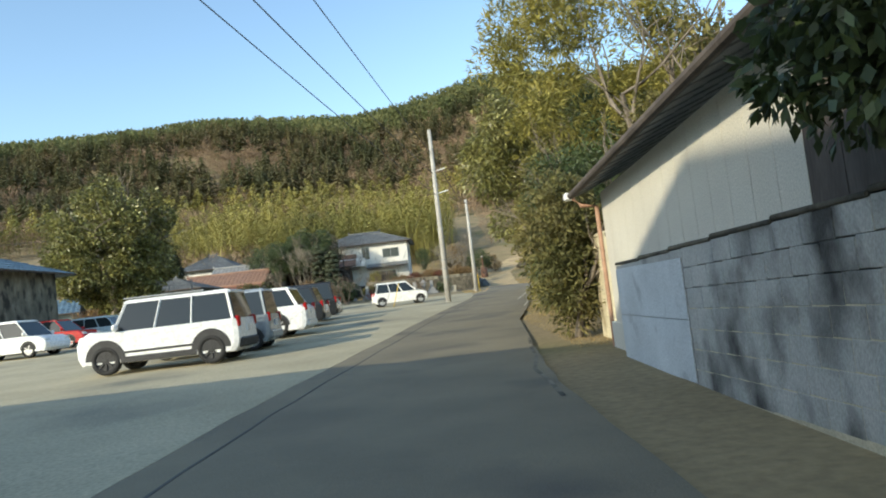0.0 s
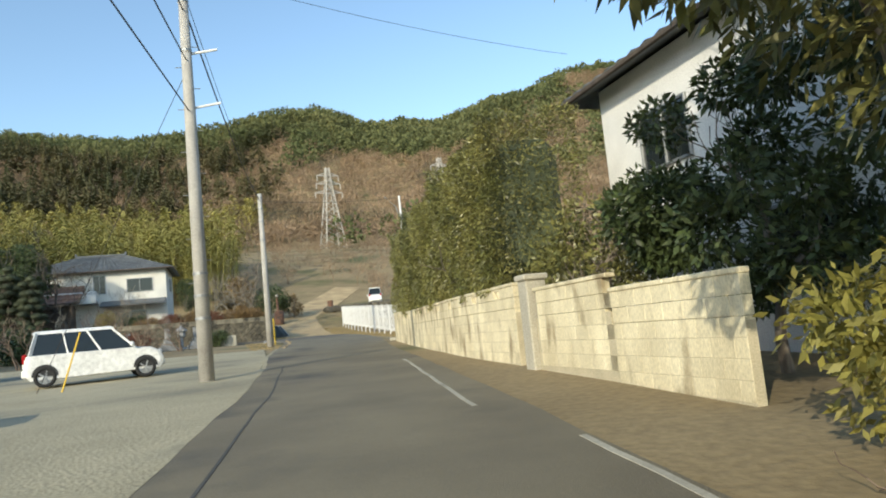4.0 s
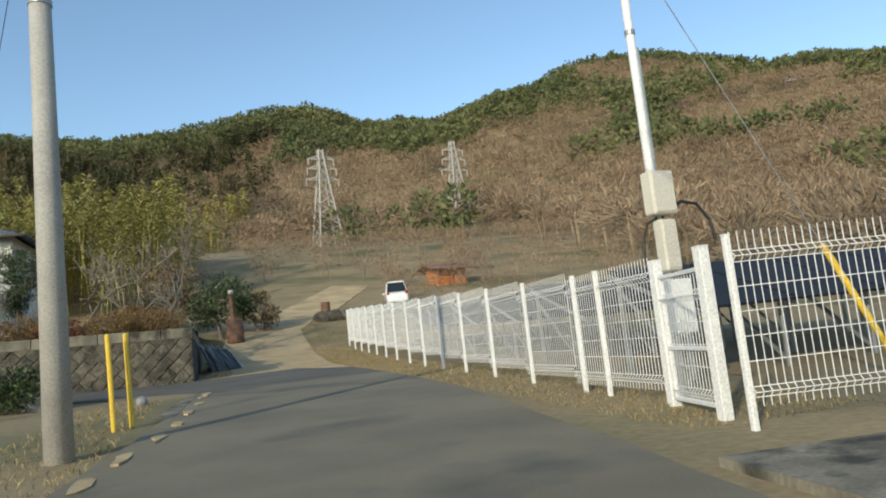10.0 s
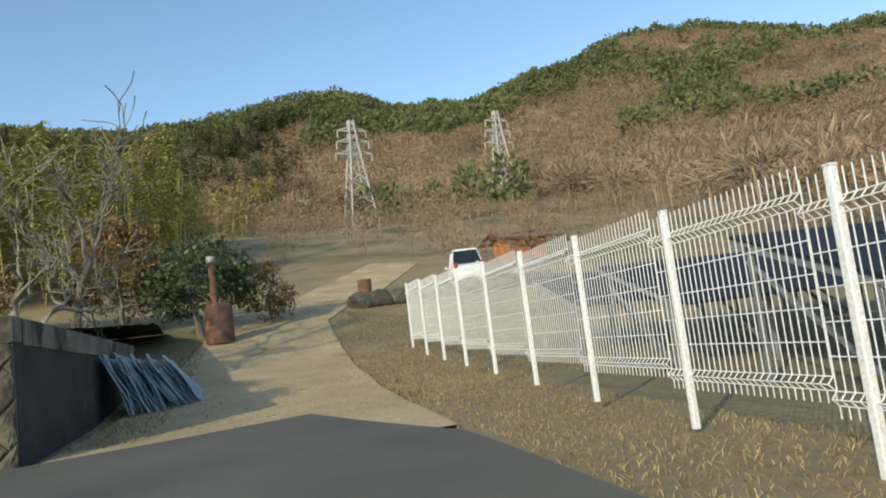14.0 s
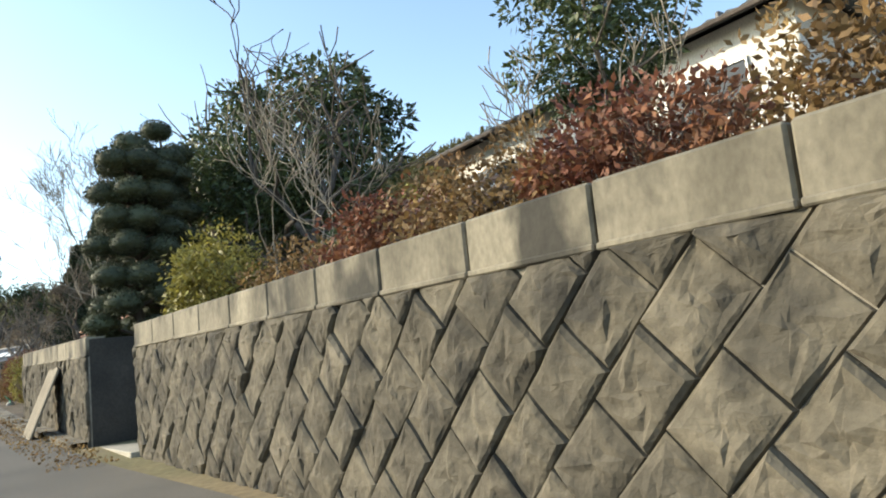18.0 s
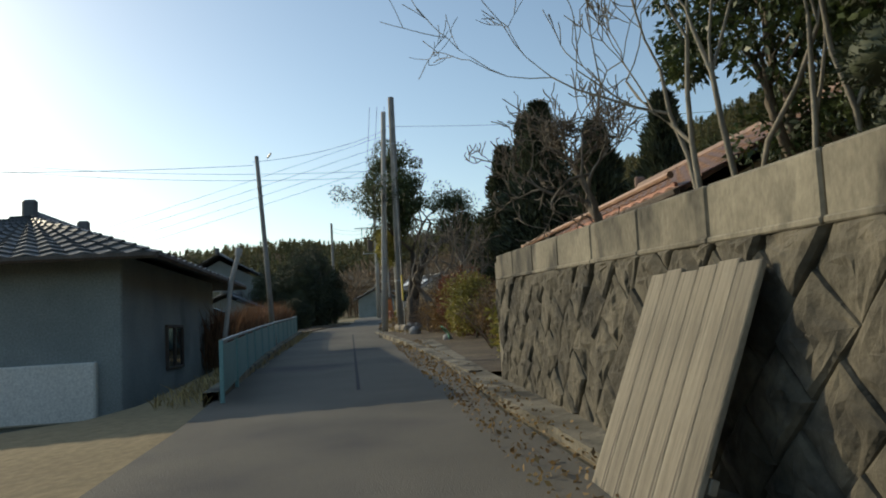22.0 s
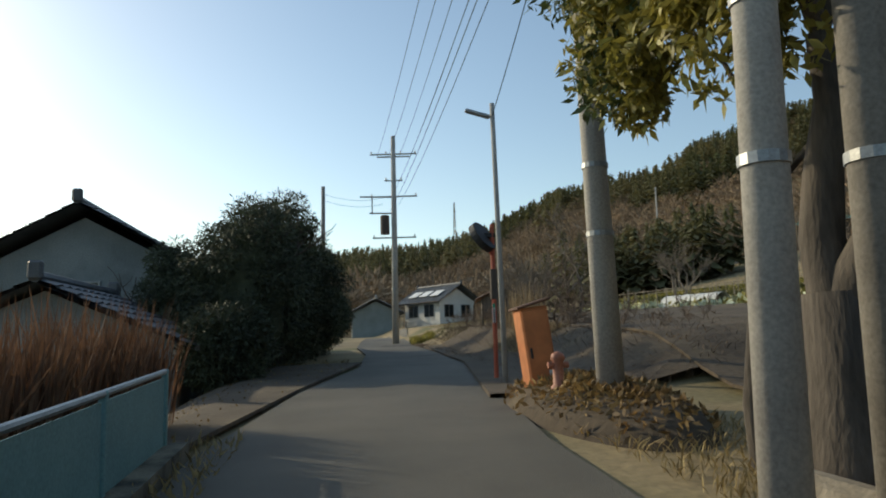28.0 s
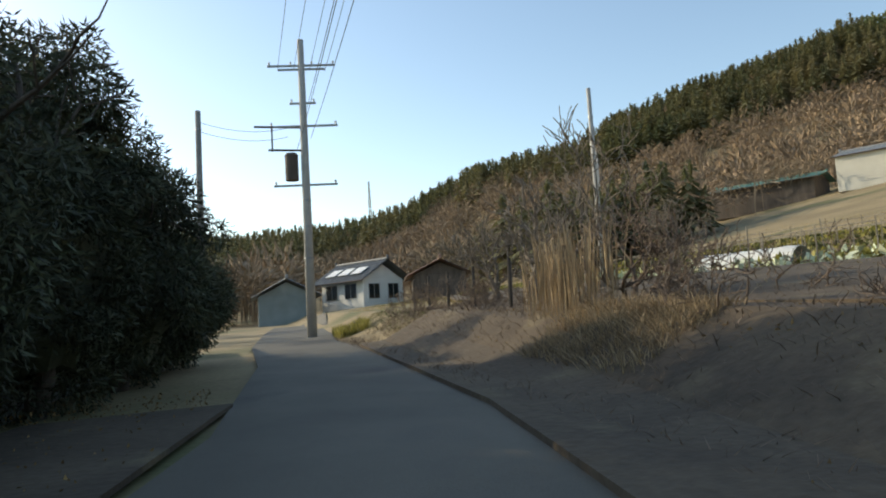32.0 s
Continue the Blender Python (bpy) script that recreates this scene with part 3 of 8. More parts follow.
strip("road_seam", shift(LANE_L, 0.5, 0, 43), shift(LANE_L, 0.53, 0, 43), "asphalt_new", "thin dark seam along the old edge of the lane", "road seam", 0.044, 0.8, thick=0.01)
strip("road_edge", shift(LANE_L, -0.06, 0, 57), shift(LANE_L, 0.06, 0, 57), "gravel", "crumbling gravelly edge of the lane", "road edge", 0.043, 0.8, thick=0.02)
rnd = random.Random(77)
for k in range(10):
    y = 57.5 + 1.5 * k + rnd.uniform(-0.5, 0.5)
    x = float(np.interp(y, [q[1] for q in LANE_L], [q[0] for q in LANE_L])) + 0.25 + rnd.uniform(-0.06, 0.06)
    g = Geo()
    n_ = 9
    ring = [(x + rnd.uniform(0.05, 0.13) * math.cos(2 * math.pi * i / n_), y + rnd.uniform(0.3, 0.7) * math.sin(2 * math.pi * i / n_)) for i in range(n_)]
    g.prism([(p, q) for p, q in ring], "z", gz(x, y) + 0.02, gz(x, y) + 0.05)
    tagged(part("mortar_patch", g, "earth_path"), "broken pale mortar patch along the lane edge", "mortar patch", "edge patches")
strip("road_line", [(2.68, 26.0), (3.14, 29.3)], [(2.74, 26.0), (3.2, 29.3)], "concrete_light", "worn white edge line", "road marking", 0.046, 0.6, thick=0.01)
strip("road_line", [(3.0, 31.5), (4.35, 40.5)], [(3.06, 31.5), (4.41, 40.5)], "concrete_light", "faded white edge line", "road marking", 0.046, 0.6, thick=0.01)
strip("road_patch", [(0.95, 7.0), (1.0, 9.2), (1.42, 13.8)], [(1.0, 7.0), (1.05, 9.2), (1.47, 13.8)], "concrete", "broken pale mortar along the lane edge", "road patch", 0.046, 0.5, thick=0.01)
strip("road_patch", [(3.25, 66.0), (3.5, 70.4)], [(3.55, 66.0), (3.72, 70.4)], "concrete", "pale concrete strip at the lane corner", "road patch", 0.045, 0.6, thick=0.02)
strip("road_seam", [(-19.8, 76.0), (-38.0, 75.9)], [(-19.8, 76.05), (-38.0, 75.95)], "rubber", "tar seam along the middle of the side lane", "road seam", 0.048, 0.6, thick=0.01)
strip("field_soil", [(-42.5, 80.2), (-60, 82.0), (-75, 84.0), (-92, 88)], [(-42.5, 88.5), (-60, 89.4), (-75, 89.4), (-92, 92)], "soil", "dark ploughed strip of a vegetable field", "soil", 0.12, 1.0, thick=0.05)
# dark soil strip paints in the shade that junipers throw on the verge
strip("verge", [(-42.6, 71.2), (-48, 71.5), (-56, 73.5)], [(-42.6, 73.6), (-48, 74.35), (-56, 75.75)], "soil", "leaf-strewn verge under the junipers, their shade put into its dark colour", "verge", 0.08, 0.8, thick=0.05)
strip("lane_verge", [(-20.6, 77.84), (-30, 77.52), (-38, 77.02)], [(-20.6, 80.6), (-30, 80.6), (-38, 80.4)], "soil", "dark leaf-strewn earth under the lane shrubs", "verge", 0.05, 0.8, thick=0.05)
# dark earth strip; its tone also carries the shade lying on the bank
strip("field_bank", [(-45.6, 77.25), (-54, 78.35), (-66, 78.75)], [(-45.6, 82.0), (-54, 82.2), (-66, 82.8)], "soil", "dark earth of the field bank, also standing in for its shade", "bank", 0.1, 0.7, thick=0.1)

# retaining walls ---------------------------------------------------------
def clip(poly, inside, cross):
    out = []
    for i, p in enumerate(poly):
        q = poly[(i + 1) % len(poly)]
        if inside(p):
            out.append(p)
        if inside(p) != inside(q):
            out.append(cross(p, q))
    return out


def clip_to(poly, u0, u1, lo, hi):
    """Clips a polygon to u0..u1 and between two lines lo(u), hi(u)."""
    def cut(f):
        def cross(p, q):
            a, b = f(p), f(q)
            k = a / (a - b)
            return (p[0] + (q[0] - p[0]) * k, p[1] + (q[1] - p[1]) * k)
        return lambda s: clip(s, lambda p: f(p) >= 0, cross)
    for f in (lambda p: p[0] - u0, lambda p: u1 - p[0], lambda p: p[1] - lo(p[0]), lambda p: hi(p[0]) - p[1]):
        if len(poly) > 2:
            poly = cut(f)(poly)
    return poly


def stone_face(parent, origin, ux, nrm, length, lo, hi, seed):
    """Square stones laid on their corners, each one a pillow-faced piece of its own."""
    rnd = random.Random(seed)
    a, b = 0.45, 0.35
    c = math.sqrt(0.5)
    cells = []
    for i in range(-80, 80):
        for j in range(-20, 90):
            p, q = i * a + (j % 2) * 0.5 * a + 0.03 * math.sin(3 * j), j * b
            box = [(p, q), (p + a, q), (p + a, q + b), (p, q + b)]
            cells.append([((t - s) * c, (s + t) * c) for s, t in box])
    n = 0
    for cell in cells:
        if max(p[0] for p in cell) < 0 or min(p[0] for p in cell) > length or max(p[1] for p in cell) < 0 or min(p[1] for p in cell) > 3.2:
            continue
        poly = clip_to(cell, 0.0, length, lo, hi)
        if len(poly) < 3:
            continue
        area = 0.5 * abs(sum(poly[i][0] * poly[(i + 1) % len(poly)][1] - poly[(i + 1) % len(poly)][0] * poly[i][1] for i in range(len(poly))))
        if area < 0.006:
            continue
        mx, my = sum(p[0] for p in poly) / len(poly), sum(p[1] for p in poly) / len(poly)
        k = len(poly)
        d = 0.03 + rnd.uniform(-0.01, 0.014)
        edge = []
        for i, p in enumerate(poly):
            q = poly[(i + 1) % len(poly)]
            edge += [p, (p[0] * 0.67 + q[0] * 0.33, p[1] * 0.67 + q[1] * 0.33), (p[0] * 0.33 + q[0] * 0.67, p[1] * 0.33 + q[1] * 0.67)]
        k = len(edge)
        turn, lift = rnd.uniform(-0.5, 0.5), (rnd.uniform(-0.09, 0.09), rnd.uniform(-0.09, 0.09))
        ca, sa = math.cos(0.9 + turn), math.sin(0.9 + turn)
        rings = [(1.0, -0.05, 0.0), (0.985, -0.004, 0.3), (0.955, d * 0.55, 0.6), (0.84, d * 0.95, 1.0), (0.62, d * 1.15, 1.0), (0.36, d * 1.25, 1.0), (0.12, d * 1.3, 1.0)]
        v, f = [], []
        for s, h, w_ in rings:
            for p in edge:
                x_, y_ = (p[0] - mx) * s, (p[1] - my) * s
                a_, b_ = (x_ * ca + y_ * sa) * 5.0 + 11 * mx, (y_ * ca - x_ * sa) * 13.0 + 7 * my
                chip = 0.5 - abs(noise.noise((a_, b_, seed)))
                h_ = h + w_ * (0.034 * (chip - 0.25) + 0.016 * noise.noise((a_ * 2.3, b_ * 1.4, seed + 4)) + lift[0] * x_ + lift[1] * y_)
                v.append((x_, min(h_, 0.085), y_))
        v.append((0, d * 1.3, 0))
        for r in range(len(rings) - 1):
            for i in range(k):
                f.append((r * k + i, r * k + (i + 1) % k, (r + 1) * k + (i + 1) % k, (r + 1) * k + i))
        for i in range(k):
            f.append(((len(rings) - 1) * k + i, (len(rings) - 1) * k + (i + 1) % k, len(v) - 1))
        g = Geo()
        g.add(v, f)
        ob = part("stone", g, "stone", parent)
        ang = math.degrees(math.atan2(ux[1], ux[0]))
        ob.matrix_basis = Matrix.Translation((origin[0] + ux[0] * mx, origin[1] + ux[1] * mx, origin[2] + my)) @ pose(0, 0, 0, 0, 0, ang)
        n += 1
    return n


def retaining_wall(name, x0, y0, x1, y1, lo0, lo1, cap0, cap1, label, seed, cap_h=0.31, seg=0.92):
    """Runs from (x0, y0) to (x1, y1); its face looks to the walker's left of that line reversed."""
    w = tagged(new(name), label, "retaining wall", kind="structure")
    L = math.hypot(x1 - x0, y1 - y0)
    u = ((x1 - x0) / L, (y1 - y0) / L)
    z0 = min(lo0, lo1) - 0.15
    lo = lambda t: lo0 + (lo1 - lo0) * t / L - 0.12 - z0
    hi = lambda t: cap0 + (cap1 - cap0) * t / L - z0
    g = Geo()
    nx_, ny_ = -u[1], u[0]
    def at(t, off, z):
        return (x0 + u[0] * t + nx_ * off, y0 + u[1] * t + ny_ * off, z)
    g.add([at(0, -0.01, z0 - 0.4), at(L, -0.01, z0 - 0.4), at(L, -0.01, z0 + hi(L)), at(0, -0.01, z0 + hi(0)), at(0, -0.35, z0 - 0.4), at(L, -0.35, z0 - 0.4), at(L, -0.35, z0 + hi(L)), at(0, -0.35, z0 + hi(0))],
          [(0, 1, 2, 3), (7, 6, 5, 4), (0, 4, 5, 1), (3, 2, 6, 7), (1, 5, 6, 2), (0, 3, 7, 4)])
    part("wall_core", g, "stone_joint", w)
    # coping of cast lengths
    n = max(1, round(L / seg))
    for i in range(n):
        a, b = L * i / n + 0.008, L * (i + 1) / n - 0.008
        h = Geo()
        zc = z0 + hi((a + b) / 2)
        slope = math.atan2(cap1 - cap0, L)
        h.box(0, 0, cap_h / 2 + 0.004, b - a, 0.3, cap_h, 0.014, ry=-slope)
        h.box(0, 0.02, 0.01, b - a, 0.3, 0.035, 0.008, ry=-slope)
        q = at((a + b) / 2, -0.13, zc)
        part("coping", h, "concrete", w, at=Matrix.Translation(q) @ pose(0, 0, 0, 0, 0, math.degrees(math.atan2(u[1], u[0]))))
    return w, (x0, y0, z0), u, L, lo, hi


w1, o1, u1, L1, lo1_, hi1_ = retaining_wall("wall_retaining_1", 3.4, 78.3, -8.75, 78.2, 1.95, 2.28, 3.45, 3.7, "retaining wall of diagonally laid rough stones with concrete coping", 3)
w2, o2, u2, L2, lo2_, hi2_ = retaining_wall("wall_retaining_2", -10.9, 77.95, -19.6, 77.95, 2.36, 2.66, 3.72, 4.01, "second retaining wall of diagonal stones with concrete coping", 4)
# plain returns of the walls
g = Geo()
g.prism([(78.335, 1.5), (86.5, 1.5), (86.5, 3.5), (78.335, 3.73)], "x", 3.1, 3.412)
whole("wall_return_1", g, "concrete_shaded", "weathered concrete return of the retaining wall, shade put into its dark colour", "wall", kind="structure")
g = Geo()
g.prism([(77.985, 2.0), (84.5, 2.0), (84.5, 4.05), (77.985, 4.0)], "x", -11.22, -10.888)
g.prism([(78.25, 2.0), (84.5, 2.0), (84.5, 3.98), (78.25, 3.95)], "x", -8.72, -8.45)
g.prism([(-11.2, 2.2), (-8.5, 2.2), (-8.5, 3.9), (-11.2, 3.9)], "y", 84.5, 84.8)
whole("wall_return_2", g, "concrete_shaded", "concrete side walls of an entrance, shade put into their dark colour", "wall", kind="structure")
g = Geo()
g.prism([(77.97, 2.1), (83, 2.1), (83, 4.2), (77.97, 4.25)], "x", -19.9, -19.62)
whole("wall_return_3", g, "concrete", "concrete return at the end of the second wall", "wall", kind="structure")
g = Geo()
g.prism([(78.6, 3.42), (86.5, 3.17), (86.5, 3.5), (78.6, 3.75)], "x", 3.04, 3.43)
whole("return_coping", g, "concrete", "stained concrete coping along the dark wall return", "coping", kind="structure")
g = Geo()
g.box(3.3, 78.42, 3.605, 0.26, 0.31, 0.312, 0.016)
whole("coping_end", g, "concrete", "pale cast end block of the wall coping", "coping", kind="structure")
# earth behind the walls
def garden(name, x0, x1, y0, y1, z0, z1):
    g = Geo()
    nx2, ny2 = 22, 14
    for j in range(ny2 + 1):
        for i in range(nx2 + 1):
            x, y = x0 + (x1 - x0) * i / nx2, y0 + (y1 - y0) * j / ny2
            z = z0 + (z1 - z0) * i / nx2 + 0.05 * (y - y0) + 0.07 * noise.noise((x * 0.6, y * 0.6, 3))
            edge = 1 if j == 0 else smooth(0.0, 3.0, y1 - y)
            z = float(plain(x, y)) * (1 - edge) + z * edge if j else z
            g.v.append((x, y, max(z, float(plain(x, y)) - 0.3)))
    for j in range(ny2):
        for i in range(nx2):
            a = j * (nx2 + 1) + i
            g.f.append((a, a + 1, a + nx2 + 2, a + nx2 + 1))
    whole(name, g, "soil", "dark leaf-strewn garden earth behind a retaining wall", "soil", kind="structure", smooth=True)


garden("garden_soil_1", 3.1, -8.45, 78.5, 96, 3.6, 3.85)
garden("garden_soil_2", -11.2, -19.65, 78.2, 96, 3.85, 4.12)
g = Geo()
g.box(-9.8, 81.25, 2.22, 2.2, 6.4, 0.17)
whole("entrance_floor", g, "concrete_light", "pale concrete floor of the entrance", "floor", kind="structure")

# leaning planks
t = thing("plank_panel", -13.78, 77.36, 2.42, 0, "weathered timber boards leaning on the stone wall", "wooden boards")
for i in range(6):
    g = Geo()
    g.box(0, 0, 0.68, 0.2, 0.035, 1.36 + 0.03 * math.sin(i * 2.1), 0.006)
    part("board", g, "wood", t, at=pose(-0.53 + 0.205 * i, 0.0, 0, -22, 0, 0))
g = Geo()
g.box(0, 0.03, 0.3, 1.2, 0.04, 0.07, 0.006)
part("batten", g, "wood", t, at=pose(0, 0.02, 0, -22, 0, 0))

# block walls along the lane ----------------------------------------------
def block_mesh(w, h, material, holes=False):
    g = Geo()
    if not holes:
        g.box(0, 0, h / 2, w - 0.005, 0.12, h - 0.005, 0.005)
    else:
        g.box(0, 0, 0.012, w - 0.01, 0.12, 0.026, 0.004).box(0, 0, h - 0.014, w - 0.01, 0.12, 0.026, 0.004)
        g.box(-w / 2 + 0.02, 0, h / 2, 0.03, 0.12, h - 0.01, 0.004).box(w / 2 - 0.02, 0, h / 2, 0.03, 0.12, h - 0.01, 0.004)
        for cx_, cz_, rot in ((-0.09, 0.07, 0.7), (0.0, 0.11, -0.6), (0.09, 0.07, 0.7), (-0.045, 0.15, -0.5), (0.05, 0.04, -0.7), (0.12, 0.15, 0.5), (-0.13, 0.13, 0.6)):
            g.box(cx_, 0, cz_, 0.075, 0.1, 0.03, 0.01, ry=rot)
    return g.mesh("block", material)


def block_wall(name, pts, top, courses, material, label, holes=(), cap=True, group="", cap_m=None, cap_h=0.06):
    w = tagged(new(name), label, "block wall", group, "structure")
    full, half, hole = block_mesh(0.4, 0.2, material), block_mesh(0.2, 0.2, material), block_mesh(0.4, 0.2, material, True)
    core, coping = Geo(), []
    run = 0.0
    for (xa, ya), (xb, yb) in zip(pts[:-1], pts[1:]):
        L = math.hypot(xb - xa, yb - ya)
        ang = math.degrees(math.atan2(yb - ya, xb - xa))
        n = round(L / 0.4)
        for i in range(n + 1):
            for c in range(courses):
                if c % 2 == 0 and i == n:
                    continue
                off = (i + 0.5) * 0.4 if c % 2 == 0 else max(0.1, min(n * 0.4 - 0.1, i * 0.4))
                me_ = full if c % 2 == 0 or 0 < i < n else half
                k = off / L
                x, y = xa + (xb - xa) * k, ya + (yb - ya) * k
                z = top(x, y) - (c + 1) * 0.2
                if z < gz(x, y) - 0.25:
                    continue
                if c == 0 and holes and i % holes[0] == holes[1]:
                    me_ = hole
                part("block", me_, material, w, at=Matrix.Translation((x, y, z)) @ pose(0, 0, 0, 0, 0, ang))
        for i in range(max(1, round(L / 1.2))):
            m = max(1, round(L / 1.2))
            k = (i + 0.5) / m
            x, y = xa + (xb - xa) * k, ya + (yb - ya) * k
            if cap:
                g = Geo()
                g.box(0, 0, cap_h / 2, L / m - 0.008, 0.15, cap_h, 0.012)
                part("coping", g, cap_m or material, w, at=Matrix.Translation((x, y, top(x, y))) @ pose(0, 0, 0, 0, 0, ang))
            core.box(x, y, top(x, y) - 0.6 * courses * 0.2 - 0.2, L / m, 0.112, courses * 0.8 * 0.2, 0.002, rz=radians(ang))
    part("mortar", core, "mortar", w)
    return w


step = lambda a, b, s: (lambda x, y: a + b * math.floor((y - 36) / s) if s else a)
LANE_WALL = [(5.5, 36.0), (5.72, 40.0), (6.2, 44.8), (6.75, 49.6), (7.3, 54.0)]
# shed beside the first bend ---------------------------------------------
def shed():
    t = thing("shed", 0, 0, 0, 0, "cream sheet-clad shed with dark tiled eaves and copper downpipe", "shed")
    def eave(y):
        return 2.58 + 0.028 * (11.2 - y)
    g = Geo()
    g.prism([(11.19, 0.0), (3.95, 0.0), (3.95, eave(4)), (11.19, eave(11.2))], "x", 2.63, 2.66)
    part("backing", g, "wall_dark", t)
    for i in range(16):
        y0, y1 = 11.2 - 0.45 * i, 11.2 - 0.45 * (i + 1)
        g = Geo()
        g.prism([(y0 - 0.005, 0.0), (y1 + 0.005, 0.0), (y1 + 0.005, eave(y1)), (y0 - 0.005, eave(y0))], "x", 2.55, 2.62)
        part("wall_panel", g, "plaster_beige" if i < 14 else "wall_dark", t)
    g = Geo()
    g.box(5.1, 11.17, 1.3, 5.0, 0.07, 2.6)
    part("end_wall", g, "plaster_beige", t)
    g = Geo()
    for i in range(18):
        for j in range(22):
            y = 11.45 - 0.44 * j
            x0 = 2.2 + 0.32 * i
            g.box(x0 + 0.16, y, eave(y) + 0.1 + 0.13 * i, 0.36, 0.42, 0.045, 0.015, ry=-0.36)
    part("roof", g, "tile_roof", t)
    g = Geo()
    g.tube([(2.12, 11.5, 2.6), (2.12, 2.0, 2.86)], [0.055, 0.055], 10)
    part("gutter", g, "wall_dark", t)
    g = Geo()
    g.box(2.1, 11.45, 2.6, 0.15, 0.16, 0.12, 0.02)
    part("gutter_end", g, "white_paint", t)
    g = Geo()
    g.tube([(2.15, 11.35, 2.55), (2.25, 11.28, 2.42), (2.48, 11.24, 2.38), (2.49, 11.24, 0.1)], [0.035] * 4, 10)
    part("downpipe", g, "copper", t)
    g = Geo()
    g.box(2.5, 10.5, 0.32, 0.06, 1.4, 0.5, 0.01)
    part("plinth", g, "plaster_beige", t)


shed()
g = Geo()
g.prism([(-9, 0), (3.9, 0), (3.9, 3.2), (-9, 3.2)], "x", 2.7, 7.5)
g.prism([(-9.4, 3.2), (3.95, 3.2), (3.95, 3.4), (-9.4, 3.4)], "x", 2.3, 7.9)
whole("neighbour_building", g, "wall_dark", "dark boarded building beside the shed", "building", kind="structure")
block_wall("wall_block_4", [(2.8, 11.4), (2.75, 13.0)], lambda x, y: 1.98, 9, "block", "short pale block wall beside the shed corner")
block_wall("wall_block_1", [(2.4, 9.9), (2.4, 1.5)], lambda x, y: 1.38 + 0.02 * (9.9 - y), 7, "block_old", "stained old concrete block wall before the shed", cap=True, cap_m="stone", cap_h=0.04)
g = Geo()
for zz, hh in ((0.1, 0.62), (0.725, 0.62)):
    g.box(2.328, 8.5, zz + hh / 2, 0.012, 2.75, hh - 0.006, 0.003)
whole("rendered_panel", g, "whitewash", "bluish-white rendered patch on the old block wall", "render patch", kind="structure")
# the house whose roof shades the near lane
g = Geo()
g.prism([(4.3, -0.2), (4.3, 3.9), (3.6, 5.0), (-1.0, 6.8), (-4.6, 9.0), (-7.3, 10.0), (-16, 9.0), (-16, -0.2)], "x", -19, -11)
whole("shading_house", g, "plaster_grey", "grey two-storey house beside the parking ground", "house", kind="structure")

block_wall("wall_block_2", [(5.15, 29.6), (5.4, 34.9)], lambda x, y: 1.95 + 0.2 * math.floor((y - 29.6) / 2.7), 6, "block", "pale block wall beside a gateway")
g = Geo()
g.box(5.42, 35.1, 1.6, 0.36, 0.36, 1.5, 0.02).box(5.42, 35.1, 2.4, 0.44, 0.44, 0.1, 0.02)
g.box(6.3, 35.7, 1.5, 1.6, 0.2, 1.3, 0.01)
whole("gate_post", g, "concrete_light", "square block gate post with a cap", "gate post")
block_wall("wall_block_3", LANE_WALL, lambda x, y: 2.33 + 0.1 * smooth(48, 53, y), 7, "block", "long pale concrete block wall with pierced ornamental blocks", holes=(4, 2))

# white mesh fence ----------------------------------------------------------
def wire_panel(w, h, name="mesh_panel", pitch=0.075):
    """A welded mesh panel with a fold along its top and its foot."""
    g = Geo()
    def bar(p, q, s=0.0075):
        d = Vector(q) - Vector(p)
        if abs(d.x) > abs(d.z):
            g.box((p[0] + q[0]) / 2, (p[1] + q[1]) / 2, (p[2] + q[2]) / 2, d.length, s, s, 0.0005)
        else:
            g.box((p[0] + q[0]) / 2, (p[1] + q[1]) / 2, (p[2] + q[2]) / 2, s, s, d.length, 0.0005, rx=-math.atan2(d.y, d.z))
    n = round(w / pitch)
    for i in range(n + 1):
        x = -w / 2 + w * i / n
        bar((x, 0, 0.0), (x, 0, 0.08)), bar((x, 0, 0.08), (x, 0.045, 0.125)), bar((x, 0.045, 0.125), (x, 0, 0.17))
        bar((x, 0, 0.17), (x, 0, h - 0.27)), bar((x, 0, h - 0.27), (x, 0.055, h - 0.22)), bar((x, 0.055, h - 0.22), (x, 0, h - 0.17)), bar((x, 0, h - 0.17), (x, 0, h))
    m = max(2, round((h - 0.44) / 0.2))
    for z in [0.08, 0.17] + [0.17 + (h - 0.44) * k / m for k in range(1, m + 1)] + [h - 0.17]:
        bar((-w / 2, 0, z), (w / 2, 0, z), 0.008)
    bar((-w / 2, 0.045, 0.125), (w / 2, 0.045, 0.125), 0.008), bar((-w / 2, 0.055, h - 0.22), (w / 2, 0.055, h - 0.22), 0.008)
    return g.mesh(name, "white_paint")


def post_mesh(width, height):
    g = Geo()
    g.box(0, 0, height / 2, width, width, height, 0.008).box(0, 0, height + 0.008, width + 0.006, width + 0.006, 0.016, 0.005)
    return g.mesh("post", "white_paint")


def fence_x(y):
    return 9.28 + (y - 64.45) * 0.038


def fence_top(y):
    return 3.28 + (y - 64.45) * 0.047


panel_me, post_me, gate_post_me = wire_panel(1.96, 1.52), post_mesh(0.06, 1.85), post_mesh(0.115, 1.85)
fence = thing("mesh_fence", 0, 0, 0, 0, "white welded wire mesh fence stepping up the verge", "fence")
